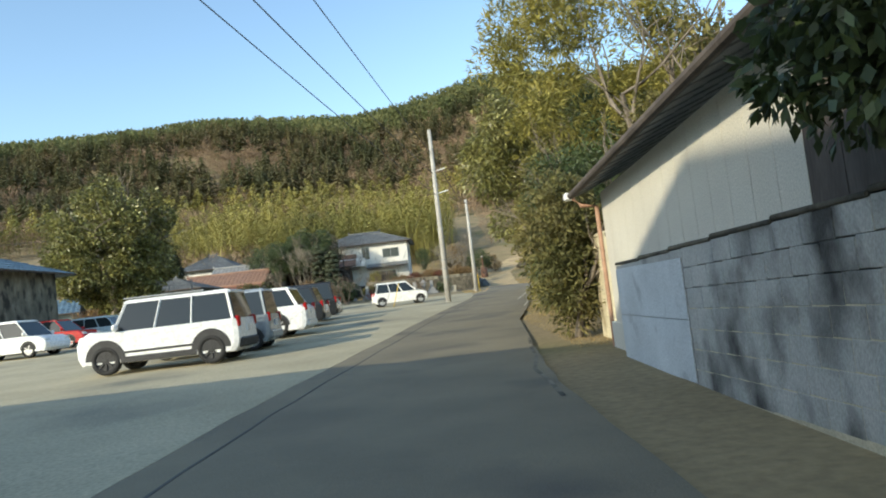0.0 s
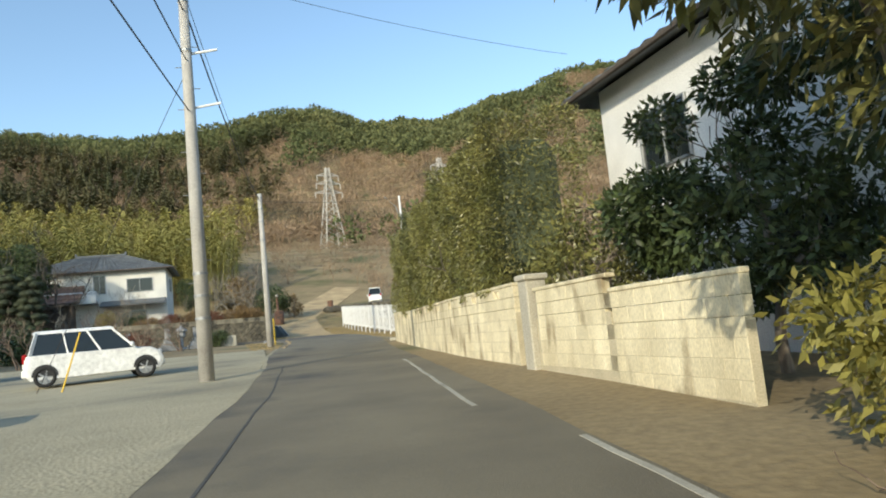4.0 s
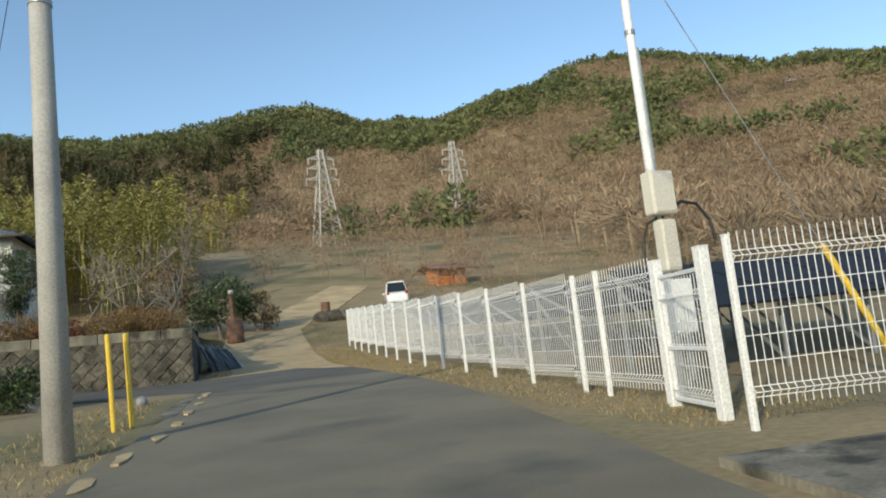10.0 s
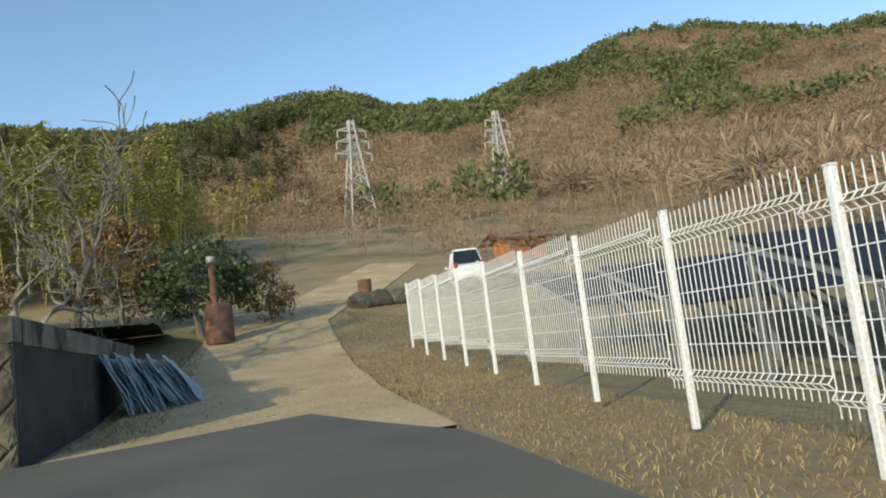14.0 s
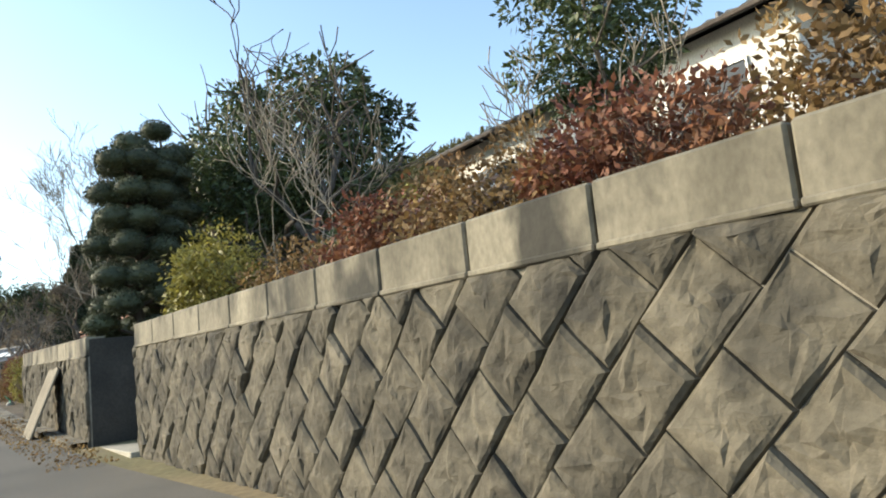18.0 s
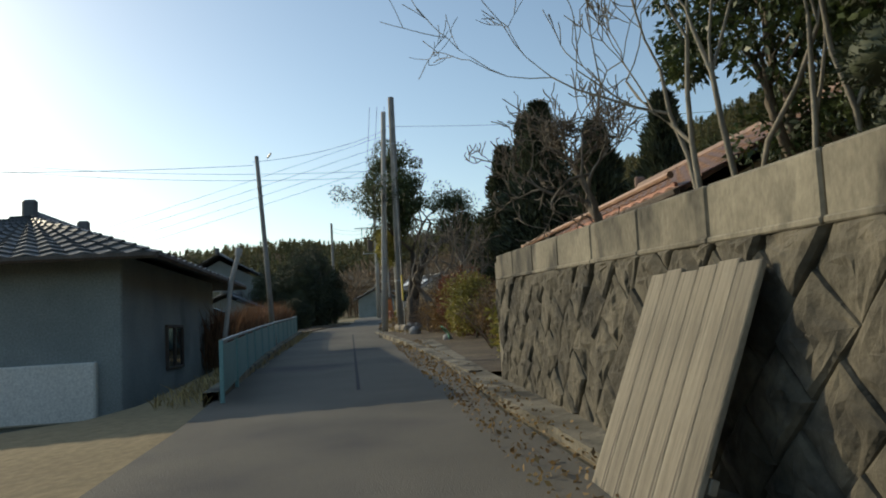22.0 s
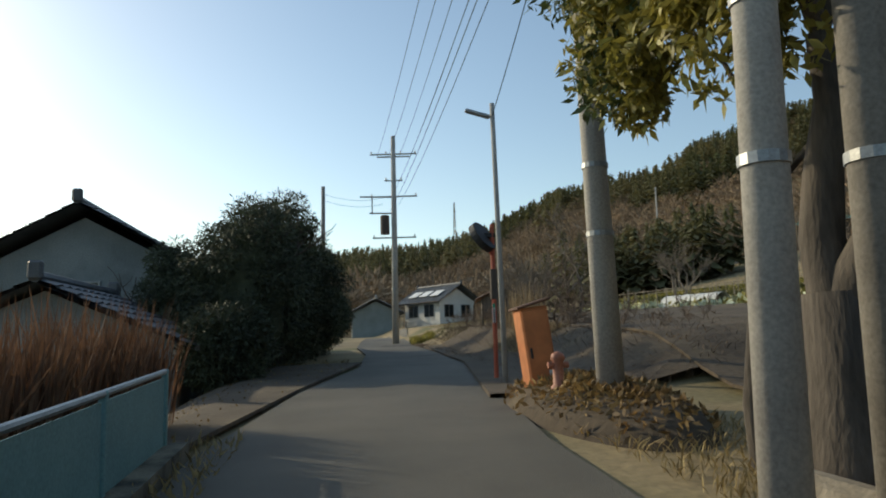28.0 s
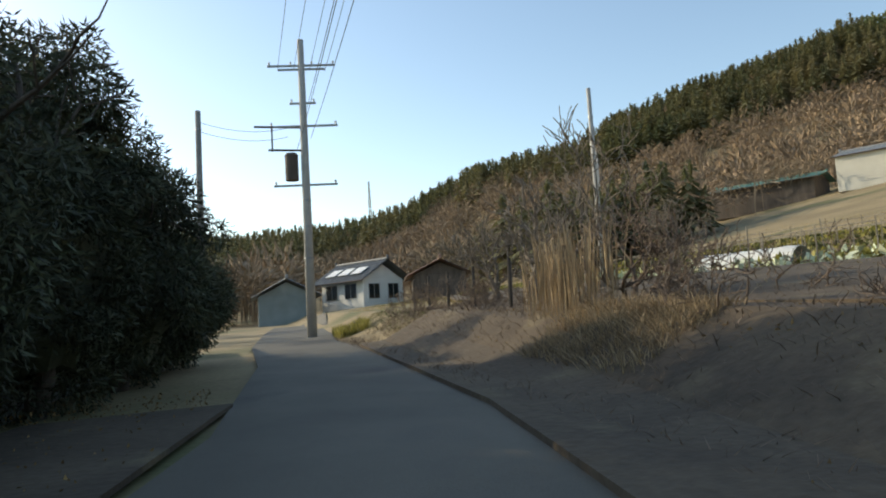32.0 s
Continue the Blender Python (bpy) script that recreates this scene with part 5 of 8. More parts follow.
def car(x, y, z, heading, L, W, H, paint, label, hood=0.26, nose=0.62, rake=0.16, tail=0.06, belt=0.56, wb=0.63, wr=0.31, cladding=False, roof=None, shoulder=0.0, group="parked cars"):
    """A car whose nose points along its own +x; hood, rake and tail are shares of its length, nose and belt of its height."""
    t = thing("car", x, y, z, heading, label, "car", group)
    hl, hw = L / 2, W / 2
    gc = 0.19 * (1.15 if cladding else 1)
    zb, zn = belt * H, nose * H * 0.88
    # side outline of the lower body, from the tail to the nose
    low = [(-hl + 0.04, gc + 0.12), (-hl, gc + 0.3), (-hl + 0.015, zb - 0.1), (-hl + tail * L * 0.4, zb + 0.02), (hl - hood * L, zb + 0.01), (hl - 0.32, zn), (hl - 0.08, zn - 0.13), (hl, zn - 0.3), (hl - 0.01, gc + 0.2), (hl - 0.1, gc + 0.03), (-hl + 0.15, gc)]
    ys = [(-1, 0.0), (-0.955, 0.03), (0.955, 0.03), (1, 0.0)]
    def loft(outline, rows, name, material, parent, label=""):
        g = Geo()
        n = len(outline)
        cx = sum(p[0] for p in outline) / n
        cz = sum(p[1] for p in outline) / n
        for yy, s in rows:
            for p in outline:
                g.v.append((cx + (p[0] - cx) * s, yy, cz + (p[1] - cz) * s))
        m = len(rows)
        for j in range(m - 1):
            for i in range(n):
                g.f.append((j * n + i, j * n + (i + 1) % n, (j + 1) * n + (i + 1) % n, (j + 1) * n + i))
        g.f.append(tuple(range(n))[::-1])
        g.f.append(tuple((m - 1) * n + i for i in range(n)))
        return part(name, g, material, parent, label)
    body = loft(low, [(-hw + 0.0, 0.93), (-hw + 0.035, 0.985), (-hw + 0.12, 1.0), (hw - 0.12, 1.0), (hw - 0.035, 0.985), (hw, 0.93)], "body", paint, t)
    # cabin: the glasshouse as a dark block, with roof and pillars in paint
    x0, x1 = -hl + tail * L * 0.5 + 0.02, hl - hood * L + 0.02
    rx0, rx1 = -hl + tail * L + 0.1, hl - hood * L - rake * L
    g = Geo()
    ti = 0.13 * W
    b = hw - 0.05
    tp = hw - ti
    v = [(x0, -b, zb - 0.02), (x1, -b, zb - 0.02), (x1, b, zb - 0.02), (x0, b, zb - 0.02), (rx0, -tp, H - 0.07), (rx1, -tp, H - 0.07), (rx1, tp, H - 0.07), (rx0, tp, H - 0.07)]
    g.add(v, [(3, 2, 1, 0), (4, 5, 6, 7), (0, 1, 5, 4), (1, 2, 6, 5), (2, 3, 7, 6), (3, 0, 4, 7)])
    part("window_glass", g, "glass", t, "dark tinted car windows")
    g = Geo()
    q = 0.09
    rpts = []
    for s, zz in ((1.02, H - 0.1), (1.0, H - 0.055), (0.9, H - 0.012), (0.5, H)):
        cx = (rx0 + rx1) / 2
        hx = (rx1 - rx0) / 2 + 0.03
        rpts.append([(cx - hx * min(1, s + 0.03), -tp * s, zz), (cx + hx * min(1, s + 0.02), -tp * s, zz), (cx + hx * min(1, s + 0.02), tp * s, zz), (cx - hx * min(1, s + 0.03), tp * s, zz)])
    for ring in rpts:
        g.v.extend(ring)
    for k in range(3):
        for i in range(4):
            g.f.append((k * 4 + i, k * 4 + (i + 1) % 4, (k + 1) * 4 + (i + 1) % 4, (k + 1) * 4 + i))
    g.f.append((12, 13, 14, 15)), g.f.append((3, 2, 1, 0))
    part("roof", g, roof or paint, t)
    def bar(p, q, w, name="pillar"):
        g = Geo()
        d = Vector(q) - Vector(p)
        c = (Vector(p) + Vector(q)) / 2
        g.box(0, 0, 0, d.length + 0.03, 0.03, w, 0.008)
        m = Matrix.Translation(c) @ d.to_track_quat("X", "Z").to_matrix().to_4x4()
        part(name, g, paint, t, at=m)
    for s in (-1, 1):
        bar((x1 - 0.03, s * b, zb), (rx1 - 0.02, s * (tp + 0.005), H - 0.08), 0.06)
        bar((x0 + 0.08, s * b, zb), (rx0 + 0.08, s * (tp + 0.005), H - 0.08), 0.16)
        for k in (0.36, 0.66):
            xa = x0 + (x1 - x0) * k
            xb = rx0 + (rx1 - rx0) * k
            bar((xa, s * (b + 0.004), zb), (xb, s * (tp + 0.008), H - 0.08), 0.05)
        g = Geo()
        g.box(x1 - 0.12, s * (hw + 0.08), zb + 0.1, 0.12, 0.16, 0.14, 0.04)
        part("door_mirror", g, paint, t)
        for k in (0.34, 0.63):
            g = Geo()
            g.box(x0 + (x1 - x0) * k, s * (hw + 0.002), zb - 0.1, 0.2, 0.03, 0.03, 0.01)
            part("door_handle", g, paint, t)
        g = Geo()
        g.box(-hl + 0.05, s * (hw - 0.12), zb - 0.06, 0.12, 0.17, 0.26, 0.03)
        part("tail_lamp", g, "lamp_red", t)
        g = Geo()
        g.box(hl - 0.17, s * (hw - 0.22), zn - 0.17, 0.26, 0.34, 0.16, 0.05)
        part("head_lamp", g, "lamp_clear", t)
    g = Geo()
    g.box(hl - 0.03, 0, gc + 0.2, 0.12, W * 0.8, 0.2, 0.04)
    part("front_bumper", g, "black_trim" if cladding else paint, t)
    g = Geo()
    g.box(-hl + 0.03, 0, gc + 0.2, 0.14, W * 0.9, 0.24, 0.05)
    part("rear_bumper", g, "black_trim" if cladding else paint, t)
    g = Geo()
    g.box(-hl - 0.005, 0, zb - 0.22, 0.03, 0.34, 0.17, 0.005)
    part("number_plate", g, "white_paint", t)
    wx = wb * L / 2
    for sx in (-1, 1):
        for s in (-1, 1):
            # dark wheel arch, set just proud of the flank
            g = Geo()
            ring = []
            n = 14
            for i in range(n + 1):
                a = math.pi * i / n
                ring.append((math.cos(a), math.sin(a)))
            ro, ri = wr * (1.36 if cladding else 1.14), wr * 1.0
            for rr in (ro, 0.02):
                for dy in (0.0, 0.02):
                    g.v.extend((c * rr, s * dy, max(-0.12, si * rr)) for c, si in ring)
            m = n + 1
            for i in range(n):
                g.f += [(m + i, m + i + 1, 3 * m + i + 1, 3 * m + i), (i, i + 1, m + i + 1, m + i)]
            part("wheel_arch", g, "black_trim", t, at=pose(sx * wx, s * (hw - 0.008), wr + 0.02))
            wheel(t, sx * wx, s * (hw - 0.075), wr, s, "alloy" if not cladding else "dark")
    if cladding:
        for s in (-1, 1):
            g = Geo()
            g.box(0, s * (hw + 0.004), gc + 0.1, wb * L * 0.72, 0.03, 0.14, 0.012)
            part("side_skirt", g, "black_trim", t)
            g = Geo()
            g.box(0, s * (hw + 0.006), gc + 0.27, wb * L * 0.68, 0.03, 0.05, 0.01)
            part("side_moulding", g, "black_trim", t)
            g = Geo()
            g.box(-0.15, s * (tp - 0.02), H + 0.02, L * 0.5, 0.035, 0.035, 0.01)
            part("roof_rail", g, "steel", t)
    return t


def cz(x, y):
    return float(plain(x, y)) + 0.02


car(-6.77, 17.42, cz(-6.77, 17.4), 181, 3.78, 1.68, 1.7, "car_white", "white boxy compact car with black wheel-arch cladding", 0.23, 0.68, 0.07, 0.03, 0.57, 0.642, 0.335, True)
car(-6.6, 20.3, cz(-6.6, 20.3), 181, 3.4, 1.5, 1.68, "car_silver", "pale blue-grey kei wagon between two white cars", 0.17, 0.62, 0.1, 0.02, 0.55, 0.7, 0.28)
car(-7.05, 24.55, cz(-7, 24.5), 181, 4.72, 1.84, 1.66, "car_white", "white crossover with a sloping tail", 0.25, 0.66, 0.13, 0.1, 0.6, 0.575, 0.37)
car(-7.2, 29.2, cz(-7.2, 29.2), 181, 4.5, 1.75, 1.6, "car_dark", "black estate car parked in the row", 0.24, 0.62, 0.13, 0.07, 0.58, 0.6, 0.33)
car(-7.4, 33.6, cz(-7.4, 33.6), 181, 4.6, 1.75, 1.75, "car_dark", "dark minivan at the end of the row", 0.19, 0.6, 0.12, 0.03, 0.55, 0.61, 0.33)
car(-9.6, 51.0, cz(-9.6, 51), 10, 3.4, 1.48, 1.8, "car_white", "white kei van at the back of the parking ground", 0.12, 0.6, 0.1, 0.01, 0.54, 0.7, 0.28)
car(-3.1, 46.2, cz(-3.1, 46.2), 12, 3.45, 1.5, 1.5, "car_white", "small white hatchback parked beyond a yellow stake", 0.21, 0.62, 0.16, 0.05, 0.56, 0.71, 0.275)
car(-18.6, 30.6, cz(-18.6, 30.6), -6, 4.2, 1.7, 1.6, "car_white", "white family wagon facing the lane", 0.19, 0.6, 0.14, 0.03, 0.55, 0.62, 0.31)
car(-20.2, 36.8, cz(-20.2, 36.8), -4, 4.1, 1.7, 1.5, "car_red", "red car behind a white wagon", 0.24, 0.62, 0.14, 0.08, 0.57, 0.62, 0.31)
car(-19.6, 41.0, cz(-19.6, 41), -4, 4.0, 1.7, 1.45, "car_pale", "pale blue car at the far edge of the row", 0.24, 0.62, 0.14, 0.08, 0.57, 0.62, 0.31)
car(15.9, 101.5, gz(15.9, 101.5) + 0.03, 80, 3.3, 1.45, 1.75, "car_white", "white kei truck among orchard trees", 0.12, 0.6, 0.08, 0.3, 0.54, 0.62, 0.28, group="")
g = Geo()
g.tube([(-3.35, 42.9, cz(-3.3, 42.9) - 0.2), (-2.85, 42.9, cz(-3, 42.9) + 1.35)], [0.02, 0.02], 6)
whole("marker_stake", g, "yellow_paint", "leaning yellow marker stake in the gravel", "stake")

# houses ------------------------------------------------------------------
def tiles(g, p00, p10, p11, p01, rows, cols):
    """Shallow tile courses over a sloping quad: p00-p10 is the eave, p01-p11 the ridge."""
    p00, p10, p11, p01 = map(Vector, (p00, p10, p11, p01))
    nrm = (p10 - p00).cross(p01 - p00).normalized()
    if nrm.z < 0:
        nrm.negate()
    for r in range(rows):
        a, b = r / rows, min(1.0, (r + 1.12) / rows)
        for c in range(cols):
            u0, u1 = (c + 0.02) / cols, (c + 0.98) / cols
            def at(u, v):
                return (p00 * (1 - u) + p10 * u) * (1 - v) + (p01 * (1 - u) + p11 * u) * v
            um = (u0 + u1) / 2
            lo = [at(u0, a) + nrm * 0.05, at(um, a) + nrm * 0.1, at(u1, a) + nrm * 0.05]
            hi = [at(u0, b) + nrm * 0.01, at(um, b) + nrm * 0.05, at(u1, b) + nrm * 0.01]
            k = len(g.v)
            g.v.extend(tuple(q) for q in lo + hi + [lo[0] - nrm * 0.06, lo[2] - nrm * 0.06])
            g.f += [(k, k + 1, k + 4, k + 3), (k + 1, k + 2, k + 5, k + 4), (k + 6, k + 7, k + 2, k + 1, k)]


def window(parent, x, y, z, w, h, face, frame_m="steel", panes=2):
    """face: the axis and sign that the window looks along, such as '-y'."""
    ang = {"-y": 0, "+x": 90, "+y": 180, "-x": -90}[face]
    g = Geo()
    for s in (-1, 1):
        g.box(s * w / 2, 0, 0, 0.06, 0.08, h + 0.06, 0.008).box(0, 0, s * h / 2, w, 0.08, 0.06, 0.008)
    for k in range(1, panes):
        g.box(-w / 2 + w * k / panes, 0, 0, 0.05, 0.07, h, 0.006)
    o = part("window", g, frame_m, parent, at=Matrix.Translation((x, y, z)) @ pose(0, 0, 0, 0, 0, ang))
    for k in range(panes):
        g = Geo()
        g.box(-w / 2 + w * (k + 0.5) / panes, 0.01, 0, w / panes - 0.05, 0.02, h - 0.04, 0.002)
        part("pane", g, "glass", o)


def house(name, x, y, z, w, d, h, rh, rz, wall, roof, label, style="gable", over=0.6, rows=10, windows=(), ridge_x=True, category="house"):
    """w along its x, d along its y, walls h high, roof rh above them."""
    t = thing(name, x, y, z, rz, label, category, "houses")
    W, D = w / 2, d / 2
    g = Geo()
    g.box(0, 0, h / 2 - 0.3, w, d, h + 0.6, 0.02)
    if style == "gable":
        if ridge_x:
            g.prism([(-D, h), (D, h), (0, h + rh * D / (D + over))], "x", -W + 0.03, W - 0.03)
        else:
            g.prism([(-W, h), (W, h), (0, h + rh * W / (W + over))], "y", -D + 0.03, D - 0.03)
    part("wall", g, wall, t)
    X, Y = W + over, D + over
    e, top = h - 0.12, h + rh
    if style == "gable":
        if ridge_x:
            sl = [((-X, -Y, e), (X, -Y, e), (X, 0, top), (-X, 0, top)), ((X, Y, e), (-X, Y, e), (-X, 0, top), (X, 0, top))]
        else:
            sl = [((-X, Y, e), (-X, -Y, e), (0, -Y, top), (0, Y, top)), ((X, -Y, e), (X, Y, e), (0, Y, top), (0, -Y, top))]
    else:
        r = max(0.2, X - Y)
        sl = [((-X, -Y, e), (X, -Y, e), (r, 0, top), (-r, 0, top)), ((X, Y, e), (-X, Y, e), (-r, 0, top), (r, 0, top)),
              ((X, -Y, e), (X, Y, e), (r, 0.0, top), (r, 0, top)), ((-X, Y, e), (-X, -Y, e), (-r, 0, top), (-r, 0.0, top))]
    for q in sl:
        g = Geo()
        cols = max(4, int((Vector(q[1]) - Vector(q[0])).length / 0.45))
        tiles(g, *q, rows, cols)
        under = [Vector(p) - Vector((0, 0, 0.06)) for p in q]
        k = len(g.v)
        g.v.extend(tuple(p) for p in under)
        g.f.append((k, k + 1, k + 2, k + 3))
        part("roof_slope", g, roof, t)
    g = Geo()
    if style == "gable" and not ridge_x:
        g.tube([(0, -Y, top + 0.06), (0, Y, top + 0.06)], [0.13, 0.13], 8)
        g.box(0, -Y, top + 0.18, 0.3, 0.16, 0.4, 0.05)
    else:
        r = X if style == "gable" else max(0.3, X - Y)
        g.tube([(-r, 0, top + 0.06), (r, 0, top + 0.06)], [0.13, 0.13], 8)
        g.box(r, 0, top + 0.18, 0.16, 0.3, 0.4, 0.05).box(-r, 0, top + 0.18, 0.16, 0.3, 0.4, 0.05)
    part("ridge", g, roof, t)
    for q in sl:
        g = Geo()
        g.tube([q[0], q[1]], [0.06, 0.06], 6)
        part("gutter", g, "wall_dark", t)
    for wd in windows:
        window(t, *wd)
    return t


# white house on the rise
wh = house("house", -9.9, 92.9, gz(-10.6, 90.5) - 0.2, 11.0, 7.0, 6.0, 1.6, 0, "plaster", "tile_roof", "white two-storey house with a dark tiled hip roof", "hip", 0.65, 9,
           [(-3.6, -3.52, 4.6, 1.8, 1.1, "-y"), (0.3, -3.52, 4.8, 0.9, 1.5, "-y"), (3.4, -3.52, 4.6, 2.0, 1.1, "-y"), (-3.2, -3.52, 1.6, 2.4, 1.6, "-y"), (2.6, -3.52, 1.6, 2.4, 1.6, "-y"), (5.52, 0.5, 4.7, 1.6, 1.1, "+x")])
g = Geo()
g.box(-2.6, -4.2, 3.3, 5.6, 1.3, 0.16, 0.02).box(-2.6, -4.82, 3.75, 5.6, 0.08, 0.9, 0.01).box(-5.36, -4.2, 3.75, 0.08, 1.2, 0.9, 0.01).box(0.16, -4.2, 3.75, 0.08, 1.2, 0.9, 0.01)
part("balcony", g, "white_paint", wh)
g = Geo()
g.box(2.9, -4.3, 3.1, 5.0, 1.6, 0.12, 0.02, rx=0.3)
part("porch_roof", g, "tile_roof", wh)
house("house", -23.5, 88, gz(-23.5, 88), 8, 6, 3.0, 1.6, 5, "plaster_beige", "metal_roof", "low beige house with a flat-pitched roof", "gable", 0.6, 5, [(-1.5, -3.02, 1.6, 2.0, 1.2, "-y"), (2.2, -3.02, 1.6, 1.4, 1.2, "-y")])
house("house", -31, 97, gz(-31, 97), 7, 6, 3.4, 1.9, 0, "plaster", "tile_roof", "small dark-roofed house among bare trees", "hip", 0.7, 6, [(0, -3.02, 1.8, 2.6, 1.4, "-y")])
house("house", -22, 64.0, gz(-22, 64), 11, 4.5, 1.3, 0.9, 3, "wall_dark", "roof_brown", "low brown-roofed store beyond the parking ground", "gable", 0.5, 4)
house("house", -26.5, 37.5, gz(-26, 37), 7.5, 9, 4.4, 1.6, 0, "concrete", "tile_blue", "stone-faced house with a blue tiled roof", "hip", 0.8, 8, [(3.77, -2, 2.0, 1.2, 1.4, "+x"), (0, -4.52, 3.0, 1.6, 1.2, "-y")])
# white house behind the hedge
house("house", 12.3, 33.8, gz(12, 34), 7.4, 7.6, 5.6, 1.5, 0, "white_paint", "tile_roof", "white rendered house behind the hedge", "hip", 0.6, 7, [(-3.72, 1.6, 4.0, 1.5, 1.1, "-x"), (-3.72, -1.5, 1.5, 1.5, 1.3, "-x")])
# house above the second retaining wall
rh = house("house", -25.4, 84.6, 3.2, 8.0, 5.4, 2.2, 1.7, 0, "plaster", "roof_brown", "weathered single-storey house with red-brown eaves", "gable", 0.9, 8,
           [(-1.2, -2.72, 1.3, 1.6, 1.2, "-y"), (1.2, -2.72, 1.3, 1.6, 1.2, "-y"), (3.0, -2.72, 1.3, 1.0, 1.2, "-y")])
g = Geo()
g.box(0, -3.55, 2.12, 9.6, 0.06, 0.26, 0.01)
part("fascia", g, "fascia_red", rh)
g = Geo()
g.box(0, -3.2, 2.0, 9.4, 0.9, 0.04, 0.005, rx=0.1)
part("soffit", g, "fascia_red", rh)
g = Geo()
g.tube([(-4.9, -3.68, 2.34), (4.9, -3.68, 2.34)], [0.06, 0.06], 8)
part("eaves_gutter", g, "copper", rh)
for k in range(5):
    g = Geo()
    g.box(-3.9 + 1.9 * k, -2.9, 0.95, 0.12, 0.12, 2.1, 0.01)
    part("post", g, "wall_dark", rh)
g = Geo()
g.box(1.9, -2.95, 0.95, 1.5, 0.05, 1.1, 0.01)
part("board", g, "wood", rh)
# second house behind the trees
house("house", -15, 90, 3.6, 7, 5, 3.0, 1.8, 0, "wall_dark", "roof_brown", "dark timber house behind garden trees", "gable", 0.8, 6)
# low house below the blue fence
lh = house("house", -27.4, 69.4, 1.7, 8.2, 5.2, 3.3, 1.15, 0, "wall_teal", "tile_roof", "low grey-walled house with a broad tiled hip roof", "hip", 0.8, 12, [(0.5, 2.62, 1.6, 1.4, 0.9, "+y", "wall_dark")])
g = Geo()
g.box(4.0, 1.2, 0.95, 0.5, 2.0, 1.0, 0.03)
part("white_door", g, "plaster", lh)
g = Geo()
g.tube([(-27.0, 73.0, 1.7), (-27.0, 73.1, 3.5), (-27.0, 73.26, 4.7), (-27.0, 73.44, 5.3)], [0.055, 0.055, 0.055, 0.055], 12)
g.tube([(-27.0, 73.43, 5.28), (-27.0, 73.46, 5.46)], [0.085, 0.085], 12)
whole("vent_pipe", g, "pole", "tall pale vent pipe with a capped top", "vent pipe")
house("shed", -38.5, 68.5, gz(-38, 68), 6, 4.5, 2.0, 1.2, 20, "plaster_grey", "tile_blue", "small pale shed with a low gable", "gable", 0.4, 5, category="shed")
# storehouse with a tall gable
kh = house("house", -65.2, 67.46, gz(-60, 67.2), 14, 9.0, 3.4, 2.75, 0, "wall_teal", "tile_roof", "big old farmhouse with a steep tiled gable", "gable", 0.7, 12, [(7.02, 0, 3.4, 1.0, 0.8, "+x")])
house("house", -53.4, 69.0, gz(-53.4, 69), 4.2, 5.4, 1.9, 1.35, 0, "wall_teal", "tile_roof", "lower outbuilding with a gable before the farmhouse", "gable", 0.5, 8)
# house up the lane
fh = house("house", -118.0, 86.8, gz(-118.0, 86.8) + 0.1, 6.6, 5.0, 2.4, 1.9, 30, "plaster", "tile_roof", "farmhouse with dark tiled roof and pale roof panels", "gable", 0.8, 9, [(3.32, -1.2, 1.3, 1.3, 1.4, "+x"), (3.32, 1.2, 1.3, 1.3, 1.4, "+x"), (-1.6, -2.52, 1.4, 1.8, 1.4, "-y"), (1.4, -2.52, 1.4, 1.8, 1.4, "-y")])
for k in range(3):
    g = Geo()
    g.box(-1.9 + 2.0 * k, -1.9, 3.35, 1.5, 1.3, 0.06, 0.01, rx=0.52)
    part("roof_panel", g, "white_paint", fh)
house("house", -108, 92, gz(-108, 92), 6, 4.4, 2.0, 1.2, -10, "wall_dark", "roof_brown", "dark barn with a red-brown roof", "gable", 0.6, 5)
house("house", -116, 79.2, gz(-116, 79), 6, 5, 2.6, 1.5, 0, "plaster_grey", "metal_roof", "pale house with a metal roof past the bend", "gable", 0.6, 5)
# field buildings
g = Geo()
g.box(0, 0, 0.6, 13.0, 0.3, 1.6, 0.03)
for k in range(9):
    g.box(-6.0 + 1.5 * k, -0.17, 0.6, 0.12, 0.06, 1.5, 0.01)
o = whole("field_wall", g, "concrete_light", "long pale ribbed retaining wall of a terraced field", "wall", kind="structure")
o.matrix_basis = pose(-126, 125.5, gz(-126, 125.5), 0, 0, 58)
house("shed", -115, 133.4, gz(-115, 133.4) - 0.2, 11, 5, 2.6, 0.6, 30, "wall_dark", "green_roof", "open shed with a faded green sheet roof", "gable", 0.6, 2, category="shed")
house("shed", -101.5, 137.5, gz(-101.5, 137.5) - 0.4, 10, 6, 3.0, 0.8, 30, "plaster_beige", "metal_roof", "cream industrial shed on the slope", "gable", 0.3, 2, category="shed")
# orange-roofed hut over the orchard
house("shed", 23.4, 113.5, gz(23.4, 113.5) - 0.1, 2.8, 2.2, 1.3, 0.4, 10, "orange_paint", "roof_brown", "small rust-orange hut in the orchard", "gable", 0.8, 3, category="shed")

